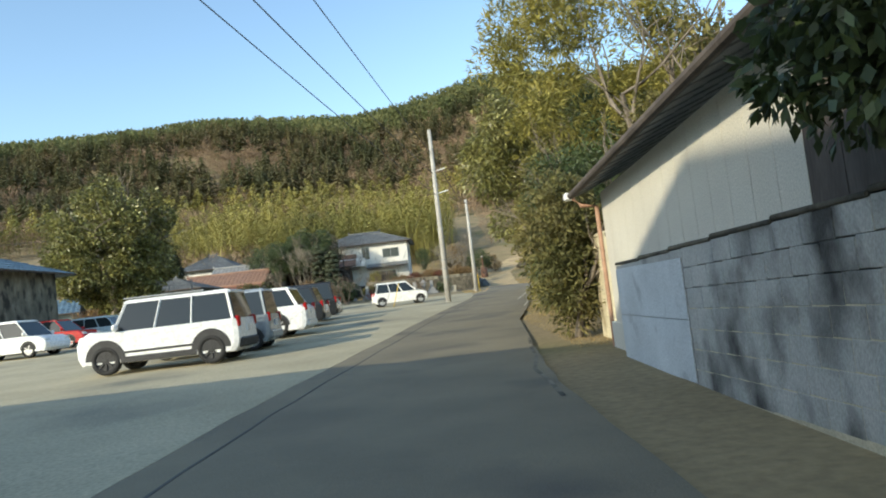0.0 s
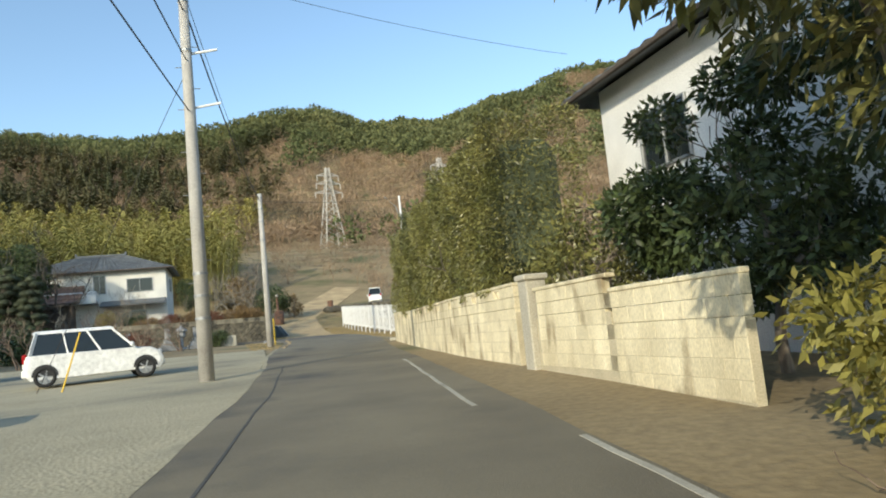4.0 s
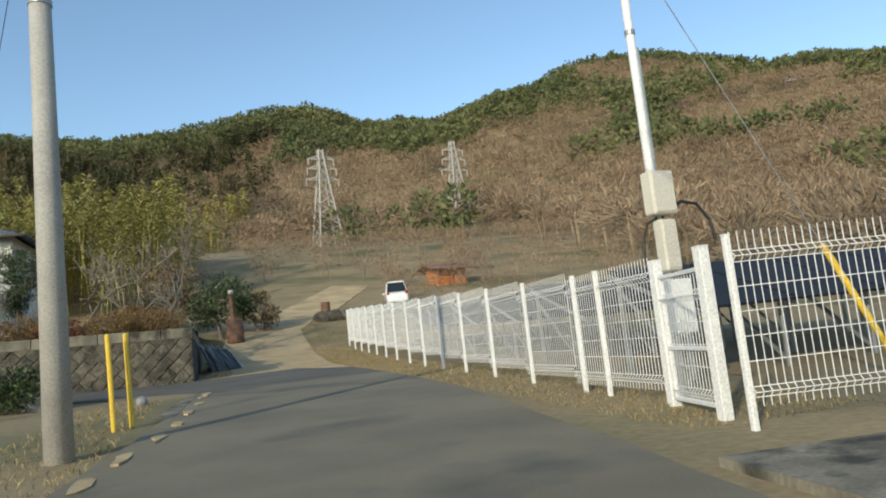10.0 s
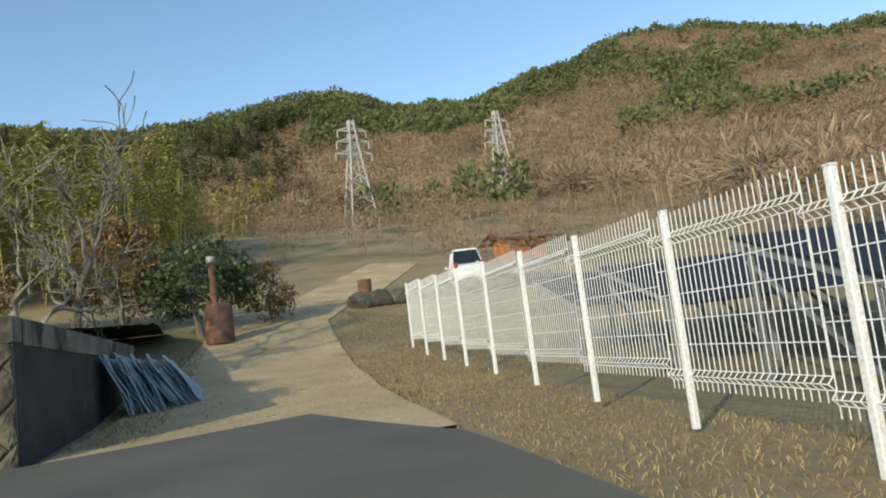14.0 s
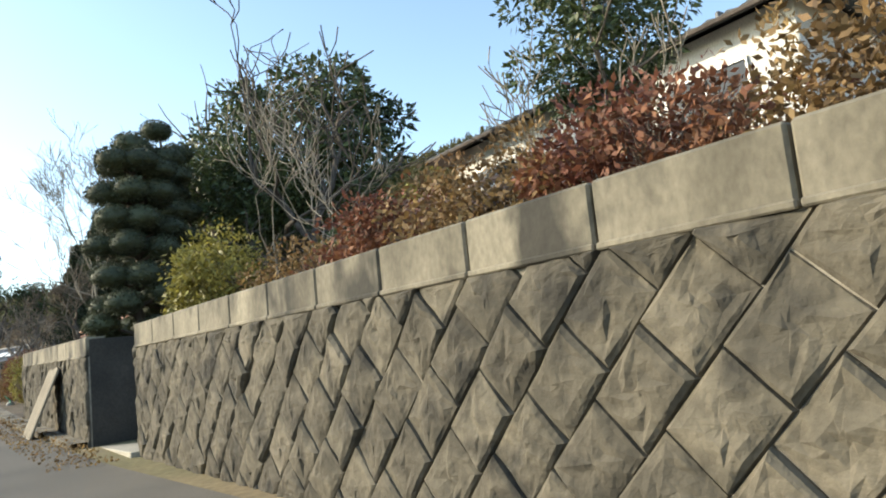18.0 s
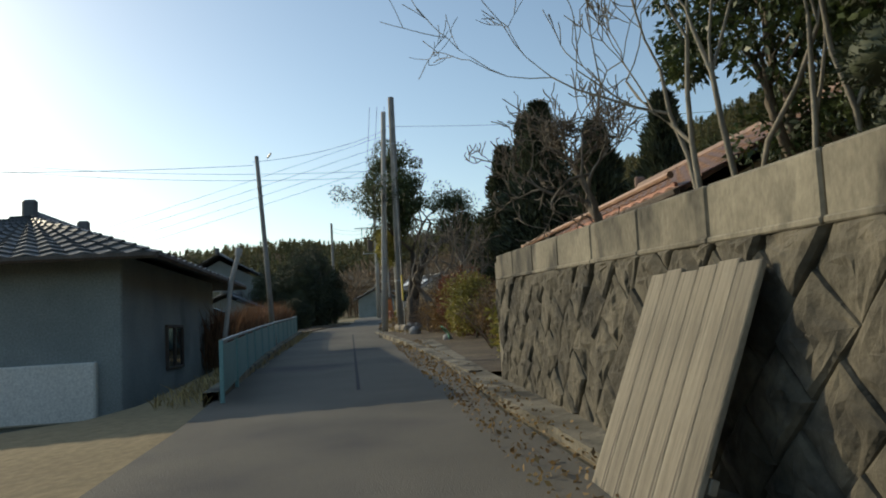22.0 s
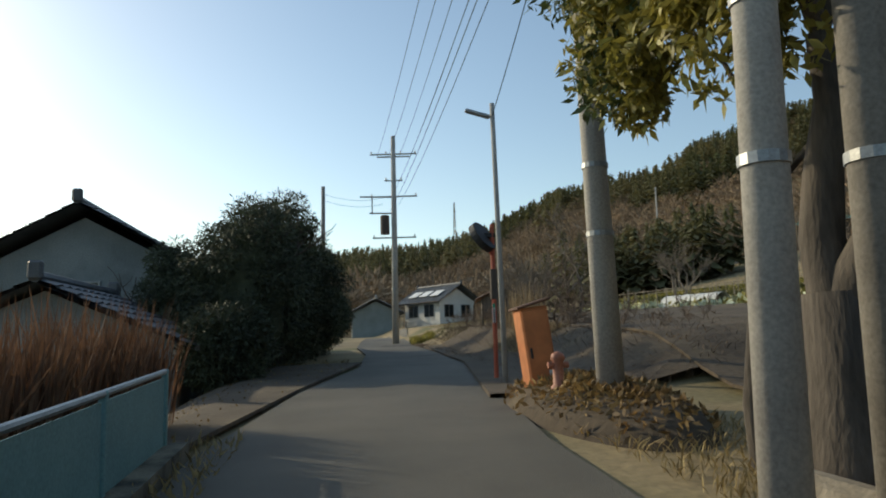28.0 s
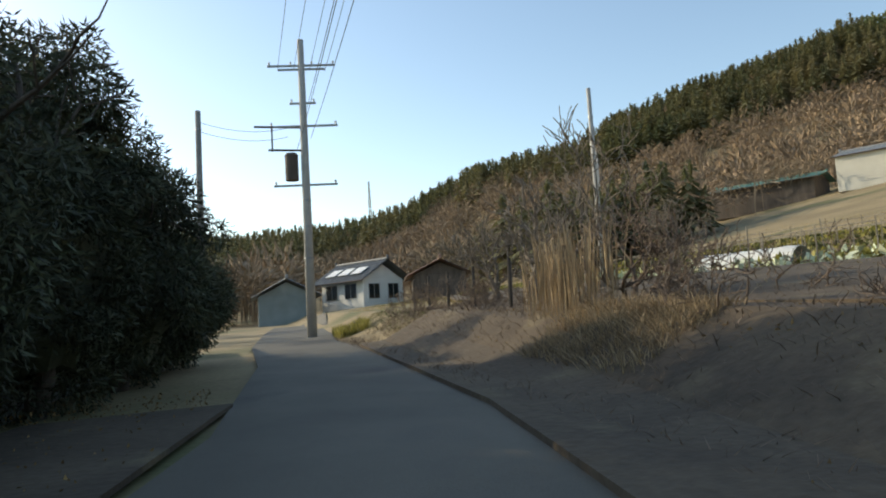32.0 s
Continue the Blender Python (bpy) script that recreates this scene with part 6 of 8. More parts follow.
# hedges and trees --------------------------------------------------------
def hedge(name, centre, half, n, size, leaf, label, aspect=0.28, skin=0.42, wob=0.38, rz=0.0, droop=0.3, stems=1, category="hedge", bark="bark_dark"):
    """A clipped hedge: leaves through the skin of a box, with an uneven face."""
    t = thing(name, centre[0], centre[1], centre[2] - half[2], rz, label, category)
    face = rng.choice(4, n, p=(0.56, 0.12, 0.12, 0.2))
    P = rng.uniform(-1, 1, (n, 3))
    deep = 1 - skin * rng.uniform(0, 1, n) ** 1.6 / np.array([half[0], half[1], half[1], half[2]])[face]
    P[:, 0] = np.where(face == 0, -deep, P[:, 0])
    P[:, 1] = np.where(face == 1, -deep, np.where(face == 2, deep, P[:, 1]))
    P[:, 2] = np.where(face == 3, deep, P[:, 2])
    P = P * np.array(half)
    out = P / np.array(half) ** 1.2
    out[:, 2] *= 0.6
    w = np.array([noise.noise((p[0] * 0.9, p[1] * 0.9, p[2] * 0.9)) for p in P])
    P = P * (1 + wob * 0.5 * w[:, None] / np.maximum(1, np.array(half)))
    P[:, 2] += half[2]
    P[:, :2] += (w * wob)[:, None] * np.sign(P[:, :2]) * 0.6
    o = out / (np.linalg.norm(out, axis=1, keepdims=True) + 1e-6) * 0.9
    part("foliage", quads("foliage", leaves(P, size, aspect, droop, 0.75, o), leaf), leaf, t)
    g = Geo()
    rnd = random.Random(n)
    for k in range(stems):
        x, y = (rnd.uniform(-0.8, 0.8) * half[0], rnd.uniform(-0.9, 0.9) * half[1])
        branches(g, (x, y, -0.1), (rnd.gauss(0, 0.1), rnd.gauss(0, 0.1), 1), half[2] * 0.6, 0.04, 1, rnd, (2, 2), 0.12, 0.1, 5)
    # solid dark box stands in for the shade deep among the leaves
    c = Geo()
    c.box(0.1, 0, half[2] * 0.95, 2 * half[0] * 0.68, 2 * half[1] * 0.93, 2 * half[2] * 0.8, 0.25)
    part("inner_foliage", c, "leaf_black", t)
    part("stem", g, bark, t)
    return t


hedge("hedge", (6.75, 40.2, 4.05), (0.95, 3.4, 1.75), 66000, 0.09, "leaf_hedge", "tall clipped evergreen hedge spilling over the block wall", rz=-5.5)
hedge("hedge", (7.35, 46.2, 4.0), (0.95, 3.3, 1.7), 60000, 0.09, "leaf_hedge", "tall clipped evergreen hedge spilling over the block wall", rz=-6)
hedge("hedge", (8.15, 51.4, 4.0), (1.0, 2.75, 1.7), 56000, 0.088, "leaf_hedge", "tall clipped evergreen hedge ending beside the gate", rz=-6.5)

# the tree row at the start
def bough(name, x, y, c, r, n, size, leaf, label, seed):
    t = thing(name, x, y, gz(x, y), 0, label, "tree")
    rnd = random.Random(seed)
    g = Geo()
    branches(g, (0, 0, -0.1), (0.05, 0.12, 1), 2.4, 0.09, 2, rnd, (2, 3), 0.15, 0.1, 7)
    g.tube([(0.02, 0.25, 2.2), ((c[0] - x) * 0.5, (c[1] - y) * 0.5, 2.7), (c[0] - x, c[1] - y, c[2] - gz(x, y))], [0.05, 0.03, 0.012], 6)
    part("trunk", g, "bark_dark", t, smooth=True)
    P, D = clumps(n, (c[0] - x, c[1] - y, c[2] - gz(x, y)), r, 18, 0.3)
    part("crown", quads("crown", leaves(P, size, 0.45, 0.7, 0.7, D), leaf), leaf, t)


bough("tree", 2.25, 1.2, (2.12, 3.38, 2.2), (0.42, 0.5, 0.33), 2600, 0.105, "leaf_dark", "evergreen tree with a dark leafy bough over the wall", 5)
crown_tree("conifer", 2.3, 13.4, gz(2.3, 13.4), 3.4, (0.8, 1.0), 12000, 0.13, "leaf_conifer", "dense brown-green conifer beside the shed", 0.45, 60, 0.1, 0.08, aspect=0.3, droop=0.1)
crown_tree("conifer", 4.4, 18.6, gz(4.4, 18.6), 9.8, (3.0, 2.6), 26000, 0.2, "leaf_yellow", "tall yellow-green pine above the lane", 0.62, 90, 3.6, 0.2, aspect=0.2, droop=-0.2)
crown_tree("conifer", 2.75, 15.3, gz(2.7, 15.3), 4.4, (0.85, 1.0), 15000, 0.1, "leaf_dark", "bushy glossy dark evergreen beside the lane", 0.45, 50, 0.2, 0.1, aspect=0.28, droop=0.2)
crown_tree("conifer", 3.05, 19.0, gz(3.0, 19.0), 4.2, (1.1, 1.2), 26000, 0.13, "leaf_cypress", "weeping golden cypress reaching the ground", 0.4, 70, 0.0, 0.1, aspect=0.16, droop=1.1)
crown_tree("shrub", 4.0, 16.9, gz(4, 16.9), 5.0, (1.1, 1.1), 7000, 0.13, "leaf_dark", "glossy dark evergreen shrub", 0.45, 40, 0.3, 0.1)
crown_tree("tree", 4.6, 26.4, gz(4.6, 26.4), 9.2, (3.7, 3.3), 52000, 0.19, "leaf_hedge", "broad evergreen tree hanging over the lane", 0.8, 90, 2.0, 0.22, aspect=0.3, droop=0.7)
crown_tree("tree", 6.2, 22.8, gz(6, 22.8), 8.2, (2.4, 2.6), 15000, 0.16, "leaf_dark", "dense evergreen tree behind the cypress", 0.7, 36, 0.4, 0.16)
crown_tree("tree", 6.4, 15.6, gz(6, 15.6), 7.0, (2.0, 2.4), 8000, 0.16, "leaf_conifer", "dense evergreen tree behind the shed", 0.7, 36, 0.4, 0.16)
crown_tree("shrub", 4.1, 23.2, gz(4.1, 23.2), 3.3, (1.1, 1.5), 10000, 0.12, "leaf_hedge", "leafy shrub at the edge of the lane", 0.4, 40, 0.0, 0.06)
crown_tree("shrub", 4.7, 26.8, gz(4.7, 26.8), 2.2, (0.9, 1.4), 6000, 0.11, "leaf_yellow", "low yellow-green shrub before the block wall", 0.35, 40, 0.0, 0.06)
crown_tree("shrub", 6.9, 31.2, gz(6.9, 31.2), 5.2, (1.2, 3.0), 16000, 0.14, "leaf_dark", "evergreen shrub behind the block wall", 0.5, 36, 0.6, 0.08)
crown_tree("shrub", 7.0, 35.4, gz(7, 35.4), 3.9, (1.1, 1.3), 4000, 0.13, "leaf_hedge", "clipped shrub beside the gate post", 0.5, 26, 0.9, 0.08)

# the far side of the parking ground
crown_tree("tree", -23.4, 51, gz(-23, 51), 12.6, (4.7, 4.2), 46000, 0.27, "leaf_hedge", "huge rounded evergreen tree", 1.0, 130, 1.6, 0.4, aspect=0.5)
for k, (x, y, h, s) in enumerate(((-25.5, 50, 1.2, 3), (-23, 54, 1.3, 4), (-28, 47, 1.4, 5), (-14.5, 60, 1.2, 6), (-18, 58, 1.0, 7), (-5.5, 64, 1.3, 8), (-8.5, 60.5, 1.2, 9), (-12, 66, 1.5, 10), (-2.2, 68, 1.1, 11), (-7.0, 70, 1.3, 12), (-3.8, 62.2, 1.0, 13))):
    bare_tree("shrub", x, y, gz(x, y), h, 0.05, 3, s, "bare brown shrub at the edge of the parking ground", "twig", 3, fork=(3, 4), category="shrub", group="bare shrubs")
for k, (x, y, top, r) in enumerate(((-22, 60, 4.2, 2.6), (-27, 56, 3.6, 2.4), (-17, 64, 4.6, 2.2), (-10, 66.5, 3.8, 1.8), (-13.5, 70, 4.4, 1.7), (-7.0, 71.0, 3.4, 1.3), (-15, 93, 7.5, 2.2), (-19, 90, 7.6, 1.4), (-17.4, 91, 7.6, 0.9))):
    crown_tree("shrub", x, y, gz(x, y), top, (r, r), 2600, 0.26, ("leaf_dark", "leaf_brown", "leaf_conifer")[k % 3], ("dark evergreen shrub", "brown-leaved shrub", "olive-green conifer shrub")[k % 3] + " below the white house", 0.6, 24, 0.1, 0.1, category="shrub")
for k, (x, y) in enumerate(((-4.8, 69.0), (-6.4, 66.4), (-9.6, 66.6))):
    crown_tree("shrub", x, y, gz(x, y), gz(x, y) + 1.1, (1.0, 0.9), 2400, 0.13, "leaf_red", "clipped reddish-brown azalea mound", 0.35, 26, 0.0, 0.04, category="shrub", group="azalea mounds")
crown_tree("shrub", -0.4, 71.8, gz(-0.4, 71.8), gz(0, 72) + 1.2, (0.8, 0.6), 2600, 0.12, "leaf_dark", "dark clipped shrub beside the graves", 0.35, 24, 0.0, 0.04, category="shrub")
for x, y, h, s in ((-7.4, 65.2, 1.1, 21), (1.0, 86.5, 1.9, 22), (-1.2, 84.6, 2.2, 23), (0.4, 88.5, 2.0, 24), (2.2, 84.0, 1.3, 26)):
    bare_tree("tree", x, y, max(gz(x, y), 3.6 if y > 79 else 0), h, 0.09, 4, s, "spreading bare fruit tree with pale limbs", "bark_pale", fork=(2, 4), bend=0.3, shrink=0.76, least=0.012)
crown_tree("tree", 4.3, 94.6, gz(4.3, 94.6), 7.2, (1.9, 1.9), 5000, 0.2, "leaf_dark", "dark evergreen tree behind the stove", 0.6, 34, 0.5, 0.14)
crown_tree("shrub", 6.6, 96, gz(6.6, 96), 6.4, (1.2, 1.2), 1800, 0.16, "leaf_brown", "brown-leaved shrub beside the track", 0.5, 20, 0.2, 0.06, category="shrub")
crown_tree("shrub", 1.6, 96, gz(1.6, 96), 8.2, (2.0, 2.0), 3600, 0.2, "leaf_brown", "rust-brown tree behind the stove", 0.6, 30, 0.8, 0.1)

# garden above the retaining walls
for k, (x, leaf, top) in enumerate(((2.3, "leaf_brown", 4.5), (0.9, "leaf_brown", 4.65), (-0.6, "leaf_red", 4.5), (-2.0, "leaf_brown", 4.6), (-3.5, "leaf_red", 4.55), (-5.0, "leaf_brown", 4.4), (1.6, "leaf_brown", 4.9), (-1.4, "leaf_brown", 4.95))):
    y = 79.2 if k < 6 else 80.6
    crown_tree("shrub", x, y, 3.65, top, (0.95, 0.75), 6500, 0.06, leaf, ("rust-brown" if leaf == "leaf_brown" else "dull red") + " winter azalea above the stone wall", 0.28, 60, -0.05, 0.03, category="shrub", group="azalea hedge", aspect=0.5)
    rnd = random.Random(k)
    t, _ = bare_tree("shrub", x + 0.3, y + 0.15, 3.6, 0.42, 0.02, 4, 100 + k, "fine bare twigs of an azalea", "twig", 3, fork=(2, 4), category="shrub", group="azalea hedge", least=0.004)
crown_tree("tree", -2.3, 80.9, 3.75, 7.35, (0.85, 0.85), 9000, 0.085, "leaf_dark", "upright glossy camellia behind the azaleas", 0.32, 50, 1.0, 0.06)
bare_tree("tree", 2.1, 87.3, 3.9, 1.9, 0.13, 4, 43, "spreading bare persimmon tree with crooked limbs", "bark", 1, (0.1, 0), (3, 4), bend=0.36, shrink=0.8, least=0.014)
for x, y, h, s in ((-2.0, 80.2, 0.8, 31), (-5.2, 79.4, 1.15, 32), (-6.6, 79.6, 1.2, 33)):
    bare_tree("tree", x, y, 3.7, h, 0.02, 4, s, "slender bare garden tree with pale stems", "bark_pale", 2, fork=(2, 3), bend=0.14, shrink=0.75, least=0.005)
crown_tree("tree", -15.6, 84.0, 4.0, 11.2, (3.8, 3.2), 17000, 0.22, "leaf_dark", "broad dark rounded evergreen in the garden", 0.8, 60, 1.6, 0.24)
bare_tree("tree", -10.9, 82.1, 3.8, 3.3, 0.17, 4, 41, "old bare tree with twisted lopped limbs", "bark_dark", 1, fork=(3, 4), bend=0.34, shrink=0.74, least=0.014)
crown_tree("shrub", -7.7, 79.0, 3.75, 5.15, (0.6, 0.6), 5500, 0.08, "leaf_yellow", "yellow-green shrub at the end of the wall", 0.3, 36, 0.0, 0.05, category="shrub")
crown_tree("shrub", -7.9, 79.0, 3.75, 4.5, (0.7, 0.5), 4000, 0.1, "leaf_conifer", "low trailing conifer over the coping", 0.28, 26, 0.0, 0.05, category="shrub", aspect=0.18)
crown_tree("shrub", -6.0, 80.2, 3.75, 4.8, (0.7, 0.6), 4500, 0.09, "leaf_dark", "dark clipped shrub above the wall", 0.3, 36, 0.0, 0.05, category="shrub")


def cloud_tree(x, y, z, top, seed, label):
    """A cloud-pruned tree: a stem with flat pads of foliage."""
    t = thing("topiary_tree", x, y, z, 0, label, "tree", "cloud-pruned trees")
    rnd = random.Random(seed)
    h = top - z
    g = Geo()
    pts = [(0.12 * math.sin(k), 0.1 * math.cos(1.7 * k), h * k / 8 - 0.05) for k in range(9)]
    g.tube(pts, [0.1 * (1 - k / 10) for k in range(9)], 7)
    pads = []
    for k in range(36):
        lev = k // 5
        zz = h * (0.07 + 0.89 * lev / 7) + rnd.uniform(-0.16, 0.16) * (lev < 7)
        a = 1.257 * (k % 5) + 0.65 * lev + rnd.uniform(-0.25, 0.25)
        r = (0.72 - 0.045 * lev) * (0 if lev == 7 else 1) * rnd.uniform(0.8, 1.1)
        q = (r * math.cos(a), r * math.sin(a), zz)
        g.tube([(0, 0, zz - 0.2), q], [0.035, 0.02], 5)
        pads.append(q)
    part("trunk", g, "bark_dark", t)
    for q in pads:
        b = bmesh.new()
        bmesh.ops.create_icosphere(b, subdivisions=3, radius=1.0)
        for f_ in b.faces:
            f_.smooth = True
        for v in b.verts:
            v.co *= 1 + 0.14 * noise.noise(v.co * 2.4 + Vector(q))
            v.co = Vector((v.co.x * 0.31, v.co.y * 0.31, v.co.z * (0.23 if v.co.z > 0 else 0.15))) + Vector(q)
        me_ = bpy.data.meshes.new("pad")
        b.to_mesh(me_)
        b.free()
        me_.materials.append(M["leaf_black"])
        pad = part("pad", me_, "leaf_black", t)
        P, D = blob(1100, (q[0], q[1], q[2] + 0.03), (0.335, 0.335, 0.225), 0.8)
        part("needles", quads("needles", leaves(P, 0.055, 0.35, -0.3, 0.6, D), "leaf_black"), "leaf_black", pad)


cloud_tree(-12.3, 79.1, 3.95, 7.9, 1, "dark cloud-pruned evergreen above the second wall")
cloud_tree(-13.9, 80.0, 4.0, 8.8, 2, "tall cloud-pruned evergreen in the garden")
for x, y, h, s in ((-15.6, 79.0, 1.9, 51), (-16.2, 79.3, 2.0, 52), (-15.0, 79.6, 1.8, 53)):
    bare_tree("tree", x, y, 4.05, h, 0.032, 5, s, "tall bare tree with many rising stems", "bark_pale", 2, fork=(2, 4), bend=0.12, shrink=0.7, least=0.005)
bare_tree("tree", -18.3, 79.2, 4.1, 1.15, 0.085, 5, 55, "leaning bare fruit tree with crooked limbs", "bark", 1, (-0.35, -0.25), (3, 4), bend=0.36, shrink=0.74, least=0.007)
crown_tree("tree", -16.6, 82.4, 4.2, 9.6, (2.0, 1.8), 7500, 0.16, "leaf_dark", "evergreen oak over the garden", 0.6, 40, 1.6, 0.16)
crown_tree("tree", -21.4, 87.5, 4.4, 10.5, (2.6, 2.6), 8500, 0.2, "leaf_dark", "tall evergreen behind the old house", 0.7, 44, 1.5, 0.2)

# along the side lane
crown_tree("shrub", -21.3, 78.75, gz(-21, 78.7), 3.9, (0.65, 0.6), 3600, 0.1, "leaf_yellow", "yellow-leaved shrub at the foot of the wall", 0.3, 30, 0.0, 0.04, category="shrub")
for k in range(26):
    rnd = random.Random(900 + k)
    x, y = -20.8 - 0.66 * k + rnd.uniform(-0.3, 0.3), 78.9 + rnd.uniform(0, 1.3)
    bare_tree("shrub", x, y, gz(x, y), rnd.uniform(0.45, 0.8), 0.025, 3, 60 + k, "tangled leafless shrub beside the lane", "twig", 4, fork=(3, 4), category="shrub", group="lane shrubs", least=0.005)
for k, (x, y, top, r, leaf) in enumerate(((-29.3, 79.2, 4.75, 1.0, "leaf_yellow"), (-24.2, 79.9, 4.3, 0.9, "leaf_red"), (-26.6, 79.6, 4.3, 0.9, "leaf_brown"), (-30.6, 79.2, 5.0, 1.1, "leaf_red"), (-33.0, 79.2, 4.9, 1.1, "leaf_brown"), (-35.5, 80.4, 5.2, 1.2, "leaf_brown"))):
    crown_tree("shrub", x, y, gz(x, y), top, (r, 0.8), 9000, 0.075, leaf, {"leaf_yellow": "yellow-green evergreen shrub", "leaf_red": "dull red winter shrub", "leaf_brown": "brown winter shrub"}[leaf] + " beside the lane", 0.35, 40, 0.0, 0.04, category="shrub")
for x, y, top, r in ((-36.2, 83.3, 11.5, 2.3), (-38.4, 83.4, 11.7, 2.2), (-41.0, 82.9, 11.0, 2.0), (-34.4, 84.8, 10.2, 1.9), (-32.4, 86.5, 10.6, 2.0), (-39.6, 84.8, 9.8, 1.9), (-43.5, 84.5, 7.8, 1.6), (-37.4, 82.6, 8.6, 1.6)):
    t = thing("conifer", x, y, gz(x, y), 0, "dark pointed cypress behind the lane shrubs", "tree", "cypress trees")
    h = top - gz(x, y)
    g = Geo()
    g.tube([(0, 0, -0.1), (0, 0, h * 0.95)], [0.14, 0.02], 7)
    part("trunk", g, "bark_dark", t)
    n = 11000
    zz = rng.uniform(0.08, 1, n) ** 0.8
    a = rng.uniform(0, 2 * math.pi, n)
    rr = 1.15 * r * (1.04 - zz) ** 0.85 * rng.uniform(0.45, 1.0, n) * (0.8 + 0.2 * np.sin(5 * a + 9 * zz) + 0.2 * np.sin(31 * zz + 2 * a))
    P = np.stack([rr * np.cos(a), rr * np.sin(a), zz * h], -1)
    D = np.stack([np.cos(a), np.sin(a), 0.6 + 0 * a], -1)
    part("crown", quads("crown", leaves(P, 0.3, 0.25, -0.4, 0.4, D), "leaf_black"), "leaf_black", t)
bare_tree("tree", -57.6, 82.2, gz(-57.6, 82.2), 0.9, 0.05, 4, 74, "small bare fruit tree at the edge of the field", "twig", 3, fork=(3, 4), bend=0.3, shrink=0.72, least=0.008)
bare_tree("tree", -28.6, 80.6, gz(-28.6, 80.6), 1.25, 0.12, 3, 71, "pollarded tree with pale knuckled limbs", "bark_pale", 1, fork=(3, 4), bend=0.3, shrink=0.55, least=0.04)
bare_tree("tree", -36.8, 81.5, gz(-36.8, 81.5), 1.7, 0.12, 3, 72, "bare pollarded tree against the sky", "bark", 1, fork=(3, 3), bend=0.3, shrink=0.7, least=0.03)
bare_tree("tree", -34.3, 79.6, gz(-34, 79.6), 1.9, 0.17, 4, 73, "old bare tree with a gnarled forked trunk", "bark", 2, (0.15, -0.1), (3, 4), bend=0.3, shrink=0.74, least=0.012)
# brambles by the concrete poles
for k in range(16):
    rnd = random.Random(300 + k)
    x, y = -33.5 - 0.36 * k, 78.6 + rnd.uniform(0.0, 2.0)
    bare_tree("shrub", x, y, gz(x, y), rnd.uniform(0.5, 0.8), 0.02, 3, 400 + k, "tangled dry brambles beside the poles", "twig", 4, fork=(3, 4), category="shrub", group="brambles", bend=0.4, least=0.005)
crown_tree("shrub", -35.6, 79.2, gz(-35, 79.2), 4.7, (1.3, 0.9), 2600, 0.1, "leaf_brown", "dry brown bramble leaves", 0.4, 30, 0.0, 0.02, category="shrub")
# the leaning tree by the poles
t = thing("tree", -39.6, 78.4, gz(-39.6, 78.4), 0, "evergreen tree with a dark forked trunk and ivy", "tree")
g, tips = Geo(), []
rnd = random.Random(8)
g.tube([(0, 0, -0.2), (0, 0, 0.2), (-0.03, 0.02, 0.7), (-0.05, 0.03, 1.3)], [0.4, 0.29, 0.24, 0.25], 11)
branches(g, (-0.05, 0, 1.2), (-0.35, -0.5, 1), 2.0, 0.17, 4, rnd, (2, 3), 0.18, 0.08, 9, tips, 0.72, 0.015)
branches(g, (-0.02, 0.05, 1.2), (0.3, 0.62, 1), 2.1, 0.19, 4, rnd, (2, 3), 0.25, 0.05, 9, tips, 0.72, 0.015)
branches(g, (-0.9, -0.1, -0.1), (-0.1, -0.05, 1), 2.4, 0.09, 3, rnd, (2, 3), 0.14, 0.08, 8, tips, 0.7, 0.012)
part("trunk", g, "bark_dark", t, smooth=True)
P = np.concatenate([blob(90, tuple(q), (0.5, 0.5, 0.4), 0.3)[0] for q in tips[:40]])
P2 = np.concatenate([clumps(17000, (-1.0, -0.75, 5.5), (1.35, 0.8, 2.6), 70, 0.45)[0], clumps(9000, (0.35, -0.1, 5.6), (1.0, 0.7, 1.9), 40, 0.4)[0], clumps(5000, (0.9, 1.7, 4.6), (0.8, 0.8, 0.9), 26, 0.35)[0]])
part("crown", quads("crown", leaves(np.concatenate([P, P2]), 0.12, 0.36, 0.4, 0.9), "leaf_dark"), "leaf_dark", t)
P3 = np.concatenate([clumps(3600, (-1.0, -0.95, 3.6), (0.6, 0.3, 0.8), 26, 0.26)[0], clumps(3400, (0.3, -0.85, 3.35), (0.65, 0.35, 0.75), 26, 0.26)[0]])
part("young_leaves", quads("young_leaves", leaves(P3, 0.12, 0.38, 0.5, 0.9), "leaf_yellow"), "leaf_yellow", t, "yellow-green leaves low on the tree")
